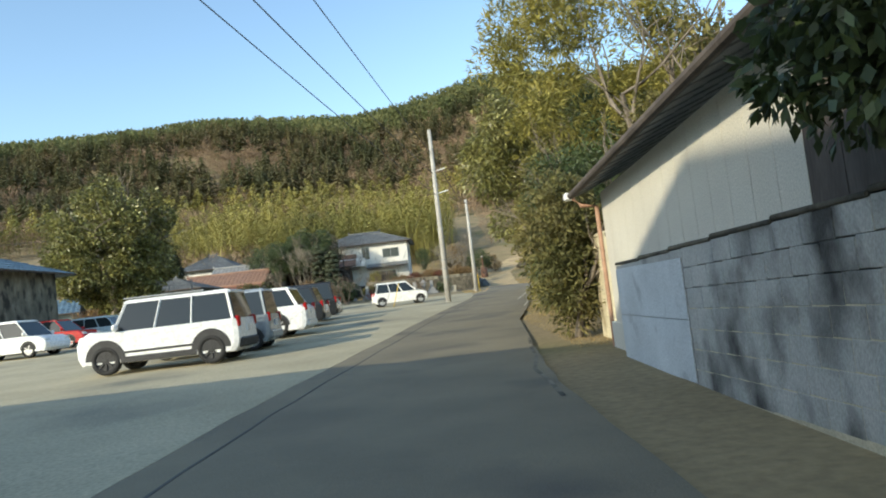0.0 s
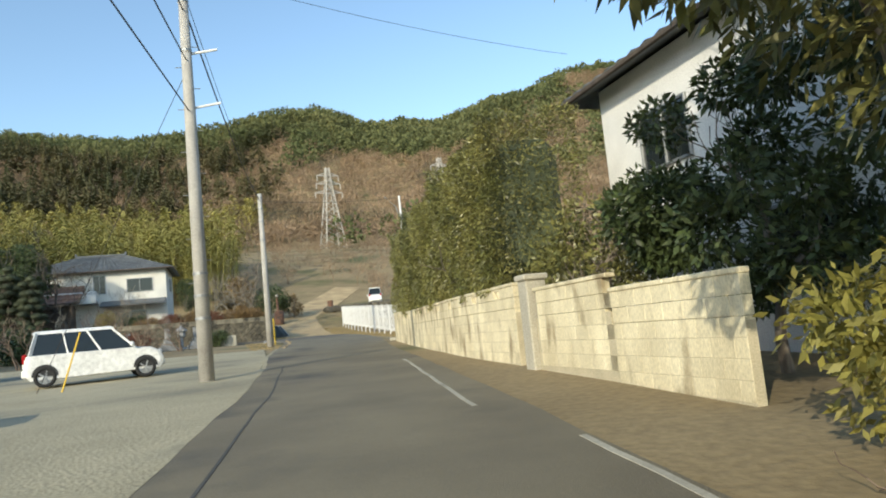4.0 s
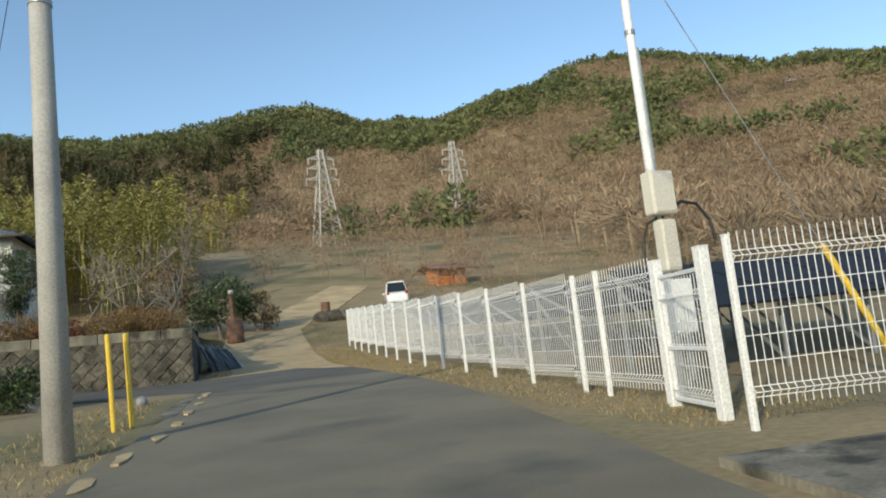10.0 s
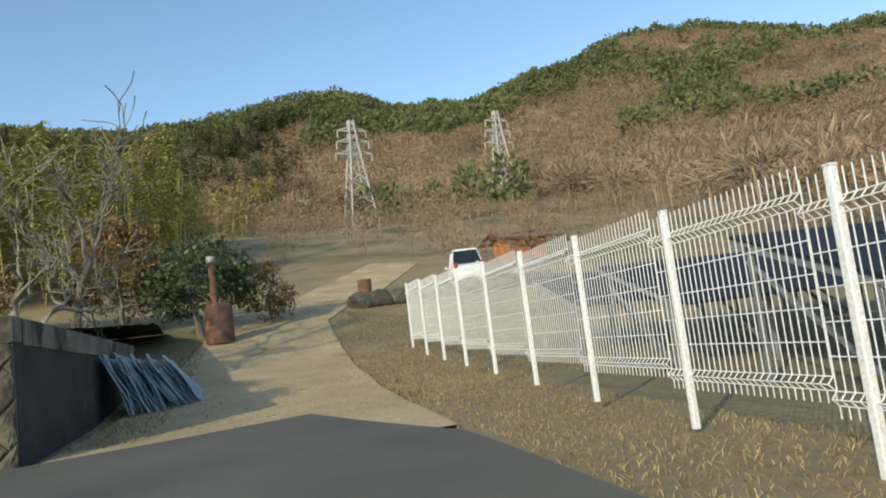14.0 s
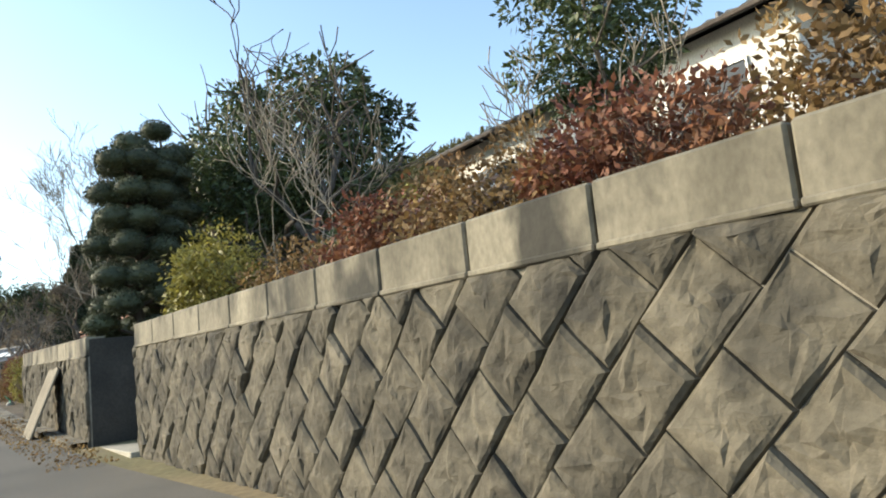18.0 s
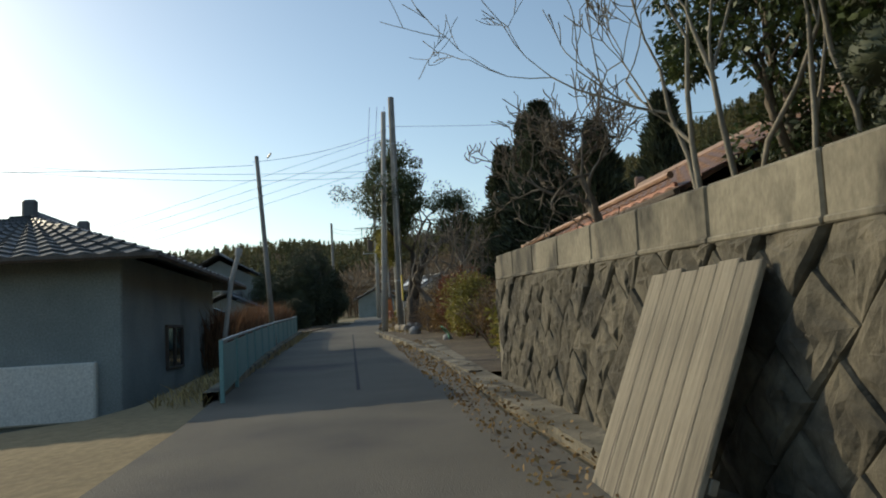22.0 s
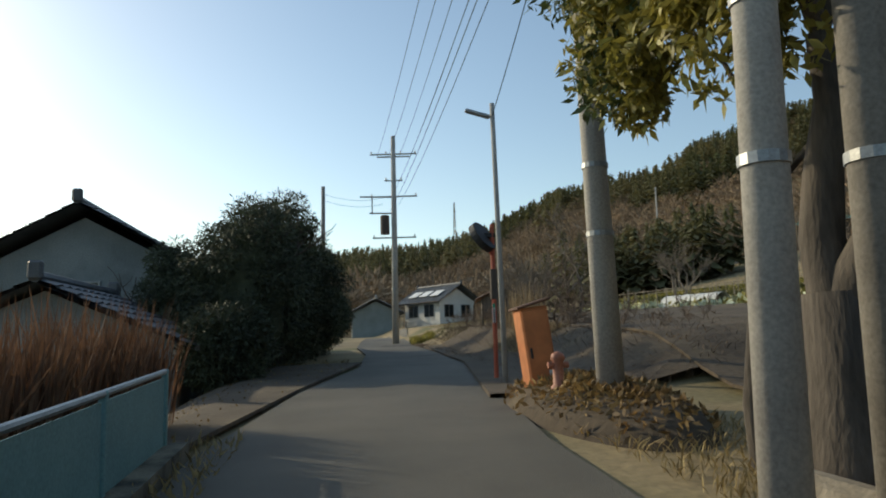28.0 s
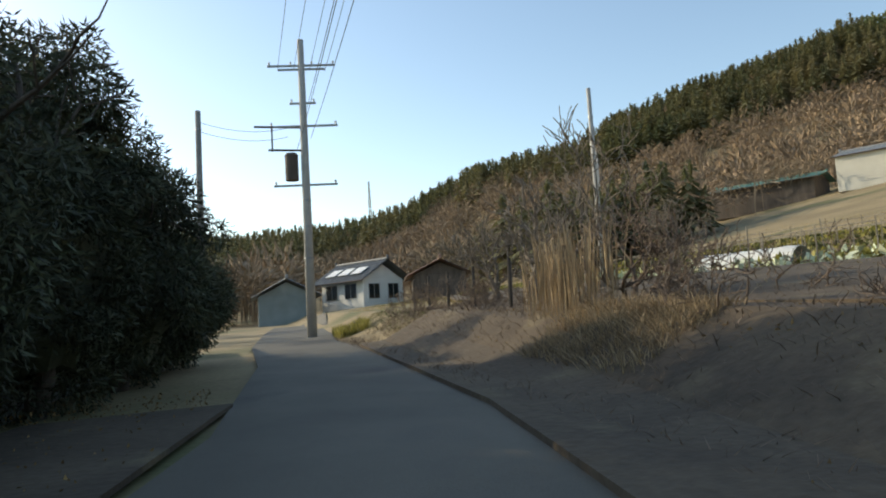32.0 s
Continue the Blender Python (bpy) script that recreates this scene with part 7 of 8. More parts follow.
# dark junipers on the inside of the bend
for x, y, top, r in ((-51.9, 72.6, 5.2, 1.1), (-54.0, 72.9, 8.0, 1.8), (-57.4, 73.2, 9.2, 1.7), (-60.2, 73.8, 8.0, 1.9), (-63.8, 74.0, 6.6, 1.9), (-55.8, 71.0, 7.4, 1.8)):
    t = crown_tree("conifer", x, y, gz(x, y), top, (r, r * 0.9), 40000, 0.135, "leaf_black", "shaggy dark juniper crowding the lane", 0.5, 90, 0.0, 0.16, "bark_dark", 0.22, 0.3, group="junipers")
    # solid dark core keeps the juniper crown opaque
    b = bmesh.new()
    bmesh.ops.create_icosphere(b, subdivisions=3, radius=1.0)
    hh = (top - gz(x, y)) / 2
    for v in b.verts:
        v.co *= 1 + 0.3 * noise.noise(v.co * 2.2 + Vector((x, y, 0)))
        v.co = Vector((v.co.x * r * 0.56, v.co.y * r * 0.52, hh * 0.88 + v.co.z * hh * 0.7))
    me_ = bpy.data.meshes.new("inner_foliage")
    b.to_mesh(me_)
    b.free()
    me_.materials.append(M["leaf_black"])
    part("inner_foliage", me_, "leaf_black", t)
for x, y, top, r in ((-66, 62, 10.0, 1.6), (-72, 63, 10.5, 1.8), (-59, 60, 9.6, 1.6), (-49, 62, 8.8, 1.5), (-52.5, 60, 9.0, 1.4), (-45, 58, 8.0, 1.5), (-68, 72, 9.2, 2.0), (-80, 70, 8.2, 2.4), (-88, 71, 8.4, 2.6)):
    crown_tree("tree", x, y, gz(x, y), top, (r, r), 3600, 0.26, "leaf_black", "dark evergreen behind the farmhouse roofs", 0.5, 40, 0.4, 0.16, aspect=0.25, droop=-0.4)


def blades(n, box, h, w, material, name, label, category, lean=0.25, plume=False, base=None):
    x = rng.uniform(box[0], box[1], n)
    y = rng.uniform(box[2], box[3], n)
    z = ground(x, y) - 0.03 if base is None else np.full(n, base)
    hh = h * rng.uniform(0.5, 1.15, n)
    a = rng.uniform(0, 2 * math.pi, n)
    dx, dy = rng.normal(0, lean, n) * hh, rng.normal(0, lean, n) * hh
    wx, wy = np.cos(a) * w, np.sin(a) * w
    b = np.stack([x, y, z], -1)
    m = b + np.stack([dx * 0.4, dy * 0.4, hh * 0.6], -1)
    s = np.stack([wx, wy, 0 * wx], -1)
    tip = b + np.stack([dx, dy, hh * 0.97], -1)
    V = np.stack([b, m + s, tip, m - s], 1)
    return tagged(part(name, quads(name, V, material), material), label, category, kind="stuff")


blades(13000, (-44.5, -32.5, 70.8, 72.9), 1.55, 0.012, "reed_orange", "reeds", "tall rust-coloured dry reeds behind the blue fence", "reeds", 0.12)
blades(900, (-44.6, -42.6, 72.1, 73.1), 1.35, 0.012, "reed_orange", "reeds", "tall rust-coloured dry reeds at the end of the fence", "reeds", 0.14)
blades(700, (-31.5, -29.8, 71.4, 72.6), 1.6, 0.02, "reed_orange", "reeds", "orange dry grass tuft below the fence", "reeds", 0.2)
blades(330, (-58.2, -56.3, 80.4, 81.4), 1.5, 0.01, "reed", "pampas_grass", "tall straw-coloured pampas clump", "grass", 0.06)
blades(3600, (-56.6, -53.4, 79.7, 81.0), 0.32, 0.008, "reed", "dry_grass", "rust-brown dry grass on the bank", "grass", 0.5)
blades(15000, (-70, -45.5, 78.6, 83.4), 0.2, 0.007, "twig", "dry_weeds", "matted brown dead weeds on the field bank", "grass", 0.8)
# dark blades help stand in for the shade on this bank
blades(9000, (-75, -47, 79.4, 81.0), 0.1, 0.006, "grass_green", "weeds", "dark weeds on the bank, added in place of its shade", "grass", 0.4)
blades(16000, (8.3, 10.4, 58.8, 88), 0.07, 0.006, "grass_dry", "dry_grass", "thin dry grass along the white fence", "grass", 0.6)
blades(9000, (8.0, 13, 80.5, 100), 0.1, 0.008, "grass_dry", "dry_grass", "straw-coloured grass beside the earth track", "grass", 0.6)
blades(3000, (2.0, 3.2, 11.5, 22), 0.06, 0.004, "grass_dry", "dry_grass", "dry grass at the foot of the conifers", "grass", 0.6)
blades(1500, (1.4, 3.0, 58, 71), 0.1, 0.008, "grass_dry", "dry_grass", "dry tufts along the edge of the lane", "grass", 0.6)
blades(2600, (-38, -21, 77.9, 79.2), 0.1, 0.006, "grass_green", "weeds", "mixed weeds behind the kerb", "grass", 0.5)
blades(2200, (-43, -20, 73.3, 74.1), 0.2, 0.013, "grass_dry", "dry_grass", "dry weeds along the kerb under the fence", "grass", 0.5)
blades(2600, (-46, -36, 77.5, 79.2), 0.16, 0.009, "grass_dry", "dry_grass", "dead grass and leaves round the poles", "grass", 0.6)
blades(12000, (-100, -55, 84, 108), 0.16, 0.012, "grass_green", "weeds", "winter weeds and vegetables in the field", "grass", 0.5)
blades(9000, (-100, -55, 83, 112), 0.2, 0.012, "grass_dry", "dry_grass", "straw-coloured grass over the field", "grass", 0.5)
for x, y, h, s in ((-64.0, 84.8, 1.7, 81), (-59.5, 81.6, 0.9, 82), (-62.5, 82.6, 1.0, 83), (-70, 86, 1.2, 84), (-67.4, 83.2, 1.0, 85), (-79, 97, 1.5, 86), (-86, 101, 1.6, 87), (-92, 96, 1.5, 89)):
    bare_tree("tree", x, y, gz(x, y), h, 0.1, 4, s, "small bare fruit tree at the edge of the field", "bark", 2, fork=(2, 4), bend=0.25, shrink=0.78, least=0.012, group="field trees")

blades(3500, (-14.5, -8.5, 73.0, 74.2), 0.14, 0.012, "grass_dry", "dry_grass", "straw-coloured dry grass at the lane edge", "grass", 0.7)
blades(2600, (3.9, 8.8, 79.0, 84), 0.08, 0.012, "grass_dry", "dry_grass", "scattered straw over the mouth of the track", "grass", 0.9)
blades(1600, (3.6, 4.6, 79.0, 92), 0.13, 0.012, "grass_dry", "dry_grass", "dead grass along the dark wall return", "grass", 0.7)
blades(2200, (2.5, 3.6, 20.5, 27), 0.09, 0.004, "grass_dry", "dry_grass", "tangled dry grass under the lane shrubs", "grass", 0.7)
for k in range(9):
    rnd = random.Random(1300 + k)
    x, y = 3.1 + rnd.uniform(0, 0.9) + 0.1 * k, 20.6 + 0.75 * k
    bare_tree("shrub", x, y, gz(x, y), rnd.uniform(0.5, 0.8), 0.018, 3, 1400 + k, "tangled dry brambles under the evergreen tree", "twig", 4, fork=(3, 4), category="shrub", group="lane brambles", bend=0.4, least=0.005)
crown_tree("shrub", 3.3, 21.6, gz(3.3, 21.6), 1.9, (0.8, 1.2), 6000, 0.09, "leaf_yellow", "low yellow-green shrub among brambles", 0.32, 40, 0.0, 0.04, category="shrub")

crown_tree("tree", -14.4, 82.2, 4.0, 9.6, (1.9, 1.6), 12000, 0.14, "leaf_dark", "dense evergreen behind the cloud-pruned trees", 0.55, 54, 1.0, 0.14)
for k in range(26):
    rnd = random.Random(2100 + k)
    x, y = -49.5 - 0.95 * k + rnd.uniform(-0.4, 0.4), 80.4 + rnd.uniform(0, 2.6)
    bare_tree("shrub", x, y, gz(x, y), rnd.uniform(0.3, 0.6), 0.018, 3, 2200 + k, "low tangle of bare twigs on the field bank", "twig", 3, fork=(3, 4), category="shrub", group="bank brambles", bend=0.4, least=0.005)
blades(16000, (-92, -50, 81.6, 90), 0.07, 0.006, "grass_dry", "dry_grass", "straw scattered over the ploughed strip", "grass", 0.9)
for k in range(7):
    y0 = 90.6 + 2.1 * k
    n = 1300
    P = np.stack([rng.uniform(-96, -58, n), y0 + rng.normal(0, 0.2, n), np.zeros(n)], -1)
    P[:, 2] = ground(P[:, 0], P[:, 1]) + rng.uniform(0, 0.22, n)
    m_ = "grass_green" if k % 2 else "leaf_yellow"
    tagged(part("crop_row", quads("crop_row", leaves(P, 0.26, 0.5, -0.5, 0.8), m_), m_), "row of leafy winter crops in the field", "crops", "crop rows", "stuff")

crown_tree("tree", -18.7, 81.7, 4.2, 9.6, (1.7, 1.5), 12000, 0.13, "leaf_dark", "dense evergreen beside the weathered house", 0.5, 54, 1.0, 0.14)
crown_tree("tree", -19.2, 84.2, 4.2, 10.2, (1.7, 1.6), 10000, 0.15, "leaf_dark", "tall evergreen behind the weathered house", 0.55, 50, 1.0, 0.14)
n = 9000
P = np.stack([rng.uniform(-66, -46.5, n), rng.uniform(78.7, 82.4, n), np.zeros(n)], -1)
P[:, 2] = ground(P[:, 0], P[:, 1]) + rng.uniform(-0.02, 0.07, n)
tagged(part("leaf_litter", quads("leaf_litter", leaves(P, 0.06, 0.5, -0.2, 1.0), "leaf_brown"), "leaf_brown"), "brown leaf litter over the field bank", "leaves", kind="stuff")
n = 4000
P = np.stack([rng.uniform(-58, -43, n), rng.uniform(71.5, 75.4, n), np.zeros(n)], -1)
P = P[P[:, 1] < 73.5 + (-43.5 - P[:, 0]) * 0.17]
P[:, 2] = ground(P[:, 0], P[:, 1]) + rng.uniform(0.02, 0.08, len(P))
tagged(part("leaf_litter", quads("leaf_litter", leaves(P, 0.05, 0.5, -0.2, 1.0), "leaf_brown"), "leaf_brown"), "brown leaf litter under the junipers", "leaves", kind="stuff")

# wooded hills --------------------------------------------------------------
def tree_template(kind, seed):
    r = np.random.default_rng(seed)
    Q = []
    def kite(p, d, L, w, up):
        p, d = np.array(p, float), np.array(d, float)
        d /= np.linalg.norm(d)
        s = np.cross(d, up)
        s /= np.linalg.norm(s) + 1e-9
        Q.append([p, p + d * L * 0.55 + s * w, p + d * L, p + d * L * 0.55 - s * w])
    if kind == "conifer":
        for k in range(8):
            z = 0.16 + 0.1 * k
            rad = 0.27 * (1.04 - z) + 0.03
            for i in range(7):
                a = 2 * math.pi * i / 7 + k + r.uniform(-0.3, 0.3)
                kite((0, 0, z + 0.12 + r.uniform(-0.05, 0.05)), (math.cos(a), math.sin(a), -0.5 + r.uniform(-0.3, 0.3)), rad * 1.35 * r.uniform(0.6, 1.35), rad * 0.27, (0, 0, 1))
        kite((0, 0, 0.75), (0.02, 0, 1), 0.28, 0.035, (0, 1, 0)), kite((0, 0, 0.75), (0, 0.02, 1), 0.28, 0.035, (1, 0, 0))
    elif kind in ("bare", "bare_fine"):
        fine = kind == "bare_fine"
        for i in range(120 if fine else 90):
            d = r.normal(size=3)
            d[2] = abs(d[2]) * 0.9 + 0.15
            d /= np.linalg.norm(d)
            q = np.array([0, 0, 0.42]) + d * np.array([0.36, 0.36, 0.42]) * r.uniform(0.35, 1)
            kite(q, d + r.normal(0, 0.45, 3), (0.15 if fine else 0.17) * r.uniform(0.6, 1.3), 0.008 if fine else 0.0125, r.normal(size=3))
        for a in (0.0, 1.6):
            kite((0, 0, 0), (0.08 * math.cos(a), 0.08, 1), 0.6, 0.012 if fine else 0.009, (math.cos(a), math.sin(a), 0))
    elif kind == "round":
        for i in range(75):
            d = r.normal(size=3)
            d /= np.linalg.norm(d)
            q = np.array([0, 0, 0.58]) + d * np.array([0.34, 0.34, 0.4]) * r.uniform(0.6, 1)
            kite(q, d + r.normal(0, 0.6, 3), 0.16 * r.uniform(0.7, 1.3), 0.05, r.normal(size=3))
        kite((0, 0, 0), (0.03, 0, 1), 0.5, 0.03, (0, 1, 0))
    else:
        fine = kind == "bamboo_near"
        for i in range(260 if fine else 110):
            a, z = r.uniform(0, 6.28), r.uniform(0.25, 1.0)
            s_ = 0.2 * math.sin(math.pi * min(1, 0.25 + z * 0.8)) + 0.03
            q = (s_ * math.cos(a) * r.uniform(0.1, 1), s_ * math.sin(a) * r.uniform(0.1, 1), z)
            kite(q, (math.cos(a), math.sin(a), 0.2 - 0.9 * z), (0.05 if fine else 0.09) * r.uniform(0.7, 1.3), 0.009 if fine else 0.019, (0, 0, 1))
        for a in (0.0, 1.6):
            kite((0, 0, 0), (0.1 * math.cos(a), 0.1 * math.sin(a), 1), 0.8, 0.008, (math.sin(a), math.cos(a), 0.1))
    return np.array(Q)


def woods(name, kind, X, Y, H, material, label):
    Z = ground(X, Y) - 0.3
    temps = [tree_template(kind, s) for s in range(4)]
    out = []
    pick = rng.integers(0, 4, len(X))
    for k in range(4):
        m = pick == k
        if not m.any():
            continue
        T = temps[k]
        a = rng.uniform(0, 6.28, m.sum())
        h = H[m] * rng.uniform(0.75, 1.25, m.sum())
        w = h * rng.uniform(0.85, 1.2, m.sum())
        c, s = np.cos(a), np.sin(a)
        V = np.empty((m.sum(), *T.shape))
        V[..., 0] = (T[None, ..., 0] * c[:, None, None] - T[None, ..., 1] * s[:, None, None]) * w[:, None, None] + X[m][:, None, None]
        V[..., 1] = (T[None, ..., 0] * s[:, None, None] + T[None, ..., 1] * c[:, None, None]) * w[:, None, None] + Y[m][:, None, None]
        V[..., 2] = T[None, ..., 2] * h[:, None, None] + Z[m][:, None, None]
        out.append(V.reshape(-1, 4, 3))
    tagged(part(name, quads(name, np.concatenate(out), material), material), label, "woods", kind="stuff")


N = 15000
az = rng.uniform(-62, 112, N)
rr = np.sqrt(rng.uniform(125**2, 445**2, N))
X, Y = HUB[0] - rr * np.sin(np.radians(az)), HUB[1] + rr * np.cos(np.radians(az))
k = (rr - 130) / 300 + np.array([0.14 * noise.noise((x * 0.012, y * 0.012, 1)) for x, y in zip(X, Y)])
mix = rng.uniform(0, 1, N)
west, north = az > 45, (az > -10) & (az <= 45)
grove = np.array([noise.noise((x * 0.03, y * 0.03, 9)) for x, y in zip(X, Y)])
bamboo = north & (k < 0.26) & (mix < 0.75) & (grove < 0.22)
cedar = (north & (k >= 0.26) & (k < 0.72) & (mix < 0.66)) | (west & (k > 0.36) & (mix < 0.9))
pine = (north & (k >= 0.72)) | ((az <= -10) & (k > np.where(az > -27, 0.58, 0.72)))
drift = np.array([noise.noise((x * 0.016, y * 0.022, 5)) for x, y in zip(X, Y)])
pine |= (az <= -10) & ~pine & (drift > 0.3) & (mix < 0.7)
cedar &= ~((drift > 0.34) & (mix < 0.7))
bare = ~(bamboo | cedar | pine)
keep = (Y > 100) | (X < -120)
woods("cedar_forest", "conifer", X[cedar & keep], Y[cedar & keep], np.full((cedar & keep).sum(), 11.0), "forest_cedar", "dark cedar plantation on the hillside")
woods("pine_forest", "round", X[pine], Y[pine], np.full(pine.sum(), 9.0), "forest_pine", "green pine wood along the ridge")
woods("deciduous_woods", "bare", X[bare & keep], Y[bare & keep], np.full((bare & keep).sum(), 8.0), "forest_bare", "leafless brown woods on the slope")
woods("bamboo_grove", "bamboo", X[bamboo], Y[bamboo], np.full(bamboo.sum(), 10.0), "forest_bamboo", "yellow-green bamboo grove under the cedars")
# ridge line and nearer groves
n2 = 1500
az2 = rng.uniform(-60, 106, n2)
X2, Y2 = HUB[0] - (R_TOP - 4) * np.sin(np.radians(az2)), HUB[1] + (R_TOP - 4) * np.cos(np.radians(az2))
woods("ridge_trees", "conifer", X2, Y2, rng.uniform(5, 10, n2), "forest_cedar", "conifers standing on the skyline")
n3 = 700
X3, Y3 = rng.uniform(-45, 2, n3), rng.uniform(106, 140, n3)
woods("bamboo_grove", "bamboo_near", X3, Y3, rng.uniform(6, 9.5, n3), "forest_bamboo", "feathery bamboo behind the white house")
n4 = 420
X4, Y4 = rng.uniform(-62, -18, n4), rng.uniform(94, 118, n4)
woods("deciduous_woods", "bare_fine", X4, Y4, rng.uniform(3, 6, n4), "forest_bare", "leafless scrub behind the houses")
n5 = 380
X5, Y5 = rng.uniform(8, 70, n5), rng.uniform(100, 175, n5)
ok = ~((np.abs(X5 - 12) < 5) & (Y5 < 120))
woods("orchard", "bare_fine", X5[ok], Y5[ok], rng.uniform(2.2, 3.6, ok.sum()), "forest_bare", "rows of bare orchard trees on the slope")
n6 = 900
X6, Y6 = rng.uniform(22, 150, n6), rng.uniform(60, 150, n6)
ok = X6 > 30 + 0.2 * (Y6 - 60)
woods("deciduous_woods", "bare_fine", X6[ok], Y6[ok], rng.uniform(6, 9, ok.sum()), "forest_bare", "brown leafless wood beyond the solar panels")
n7 = 500
X7, Y7 = rng.uniform(-175, -108, n7), rng.uniform(98, 170, n7)
woods("deciduous_woods", "bare_fine", X7, Y7, rng.uniform(4, 7, n7), "forest_bare", "grey-brown scrub over the terraces")
n8 = 260
X8, Y8 = rng.uniform(-175, -120, n8), rng.uniform(40, 80, n8)
woods("deciduous_woods", "bare", X8, Y8, rng.uniform(6, 10, n8), "forest_bare", "bare trees past the bend")
n9 = 120
X9, Y9 = rng.uniform(-122, -104, n9), rng.uniform(100, 118, n9)
woods("cedar_grove", "conifer", X9, Y9, rng.uniform(5, 8, n9), "forest_cedar", "small dark conifers above the field")

# graves and small things ---------------------------------------------------
def grave(x, y, s, seed):
    z = gz(x, y)
    t = thing("gravestone", x, y, z, 8, "grey granite family grave on a stepped base", "gravestone", "graves")
    for k, (w, h, zz) in enumerate(((1.0, 0.25, 0.1), (0.7, 0.22, 0.34), (0.45, 0.2, 0.55))):
        g = Geo()
        g.box(0, 0, zz * s, w * s, w * s * 0.9, h * s, 0.02)
        part("base", g, "granite", t)
    g = Geo()
    g.box(0, 0, 0.98 * s, 0.3 * s, 0.28 * s, 0.66 * s, 0.02)
    part("headstone", g, "granite", t)


for i, (x, y, s) in enumerate(((-1.5, 71.3, 1.0), (-3.2, 71.9, 1.0), (-5.4, 71.6, 0.9), (-7.6, 68.6, 1.0), (-9.2, 69.0, 1.0), (-3.0, 69.8, 0.9))):
    grave(x, y, s, i)
t = thing("stone_lantern", -2.3, 70.6, gz(-2.3, 70.6), 0, "grey stone garden lantern beside the graves", "stone lantern")
g = Geo()
g.tube([(0, 0, 0), (0, 0, 0.12)], [0.3, 0.28], 6)
part("foot", g, "granite", t)
g = Geo()
g.tube([(0, 0, 0.12), (0, 0, 0.75)], [0.11, 0.1], 10)
part("post", g, "granite", t)
g = Geo()
g.tube([(0, 0, 0.75), (0, 0, 0.85), (0, 0, 1.1)], [0.22, 0.24, 0.2], 6)
part("fire_box", g, "granite", t)
g = Geo()
g.tube([(0, 0, 1.1), (0, 0, 1.16), (0, 0, 1.34), (0, 0, 1.48)], [0.36, 0.36, 0.1, 0.04], 6)
part("cap", g, "granite", t)
t = thing("stone_wall_low", 1.0, 73.2, gz(1.0, 72), 0, "dark low wall in front of the graves", "wall")
g = Geo()
g.box(-0.9, -1.2, 0.3, 1.6, 0.3, 0.7, 0.03)
part("slab", g, "concrete_light", t)
t = thing("signboard", -4.9, 70.2, gz(-4.9, 70.2), 4, "small white notice board with dark marks", "sign")
g = Geo()
g.box(0, 0, 0.3, 0.7, 0.05, 0.3, 0.02)
part("board", g, "white_paint", t)
g = Geo()
for k in range(3):
    g.box(-0.2 + 0.2 * k, -0.03, 0.3, 0.12, 0.012, 0.14, 0.002)
part("marks", g, "wire", t)
for dx in (0.0, 0.22):
    t = thing("marker_post", 2.72 + dx, 65.4 + dx * 1.4, gz(2.8, 65.5), 0, "yellow steel marker post at the lane edge", "marker post", "yellow posts")
    g = Geo()
    g.tube([(0, 0, -0.1), (-0.03, 0, 1.45)], [0.04, 0.04], 10)
    part("tube", g, "yellow_paint", t)
    g = Geo()
    g.tube([(-0.03, 0, 1.44), (-0.03, 0, 1.47)], [0.045, 0.03], 10)
    part("cap", g, "yellow_paint", t)

# stove with a chimney
t = thing("stove", 5.0, 92.8, gz(5, 92.8), 0, "rusty drum stove with a tall flue", "stove")
g = Geo()
g.tube([(0, 0, 0.0), (0, 0, 0.06), (0, 0, 1.2), (0, 0, 1.28)], [0.4, 0.44, 0.44, 0.34], 20)
part("drum", g, "rust", t, smooth=True)
for zz in (0.4, 0.8):
    g = Geo()
    g.tube([(0, 0, zz - 0.02), (0, 0, zz + 0.02)], [0.455, 0.455], 20)
    part("hoop", g, "rust", t)
g = Geo()
g.tube([(-0.08, 0, 1.25), (-0.1, 0, 2.7)], [0.12, 0.11], 12)
part("flue", g, "rust", t)
g = Geo()
g.tube([(-0.1, 0, 2.6), (-0.1, 0, 2.8)], [0.14, 0.14], 12)
part("flue_cap", g, "pole", t)
# pale sheets leaning on the wall return
t = thing("sheet_stack", 3.45, 82.45, gz(3.6, 83), 0, "untidy fan of pale plastic sheets against the dark wall", "sheets")
rnd = random.Random(12)
for k in range(30):
    g = Geo()
    n, w, top = 20, rnd.uniform(1.2, 1.7), 1.06 - 0.006 * k + 0.1 * math.sin(1.3 * k) * math.sin(0.37 * k) + rnd.uniform(-0.05, 0.05)
    out, lean, back = 0.04 + 0.032 * k, 0.42 + 0.01 * k, 0.04 * k + rnd.uniform(-0.04, 0.04)
    for i in range(n + 1):
        u = w * i / n
        for v_ in range(6):
            q = v_ / 5
            curl = 0.05 * math.sin(2.8 * q + 0.4 * k) * (1 - q) + 0.012 * math.sin(i * 1.9) + 0.06 * noise.noise((u * 2.5, q * 3, k * 2.7))
            g.v.append((out + lean * (1 - q) + curl, u + back - 0.012 * k * (1 - q) + 0.1 * noise.noise((k * 1.7, q * 2, 0)), top * q * (1 - 0.12 * u) + 0.01 + 0.5 * curl * q))
    for i in range(n):
        for v_ in range(5):
            a = 6 * i + v_
            g.f.append((a, a + 1, a + 7, a + 6))
    part("sheet", g, "tarp", t)
# drum and stones on the rise
t = thing("drum", 10.8, 100.0, gz(10.8, 100), 0, "rusty oil drum on the bank", "drum")
g = Geo()
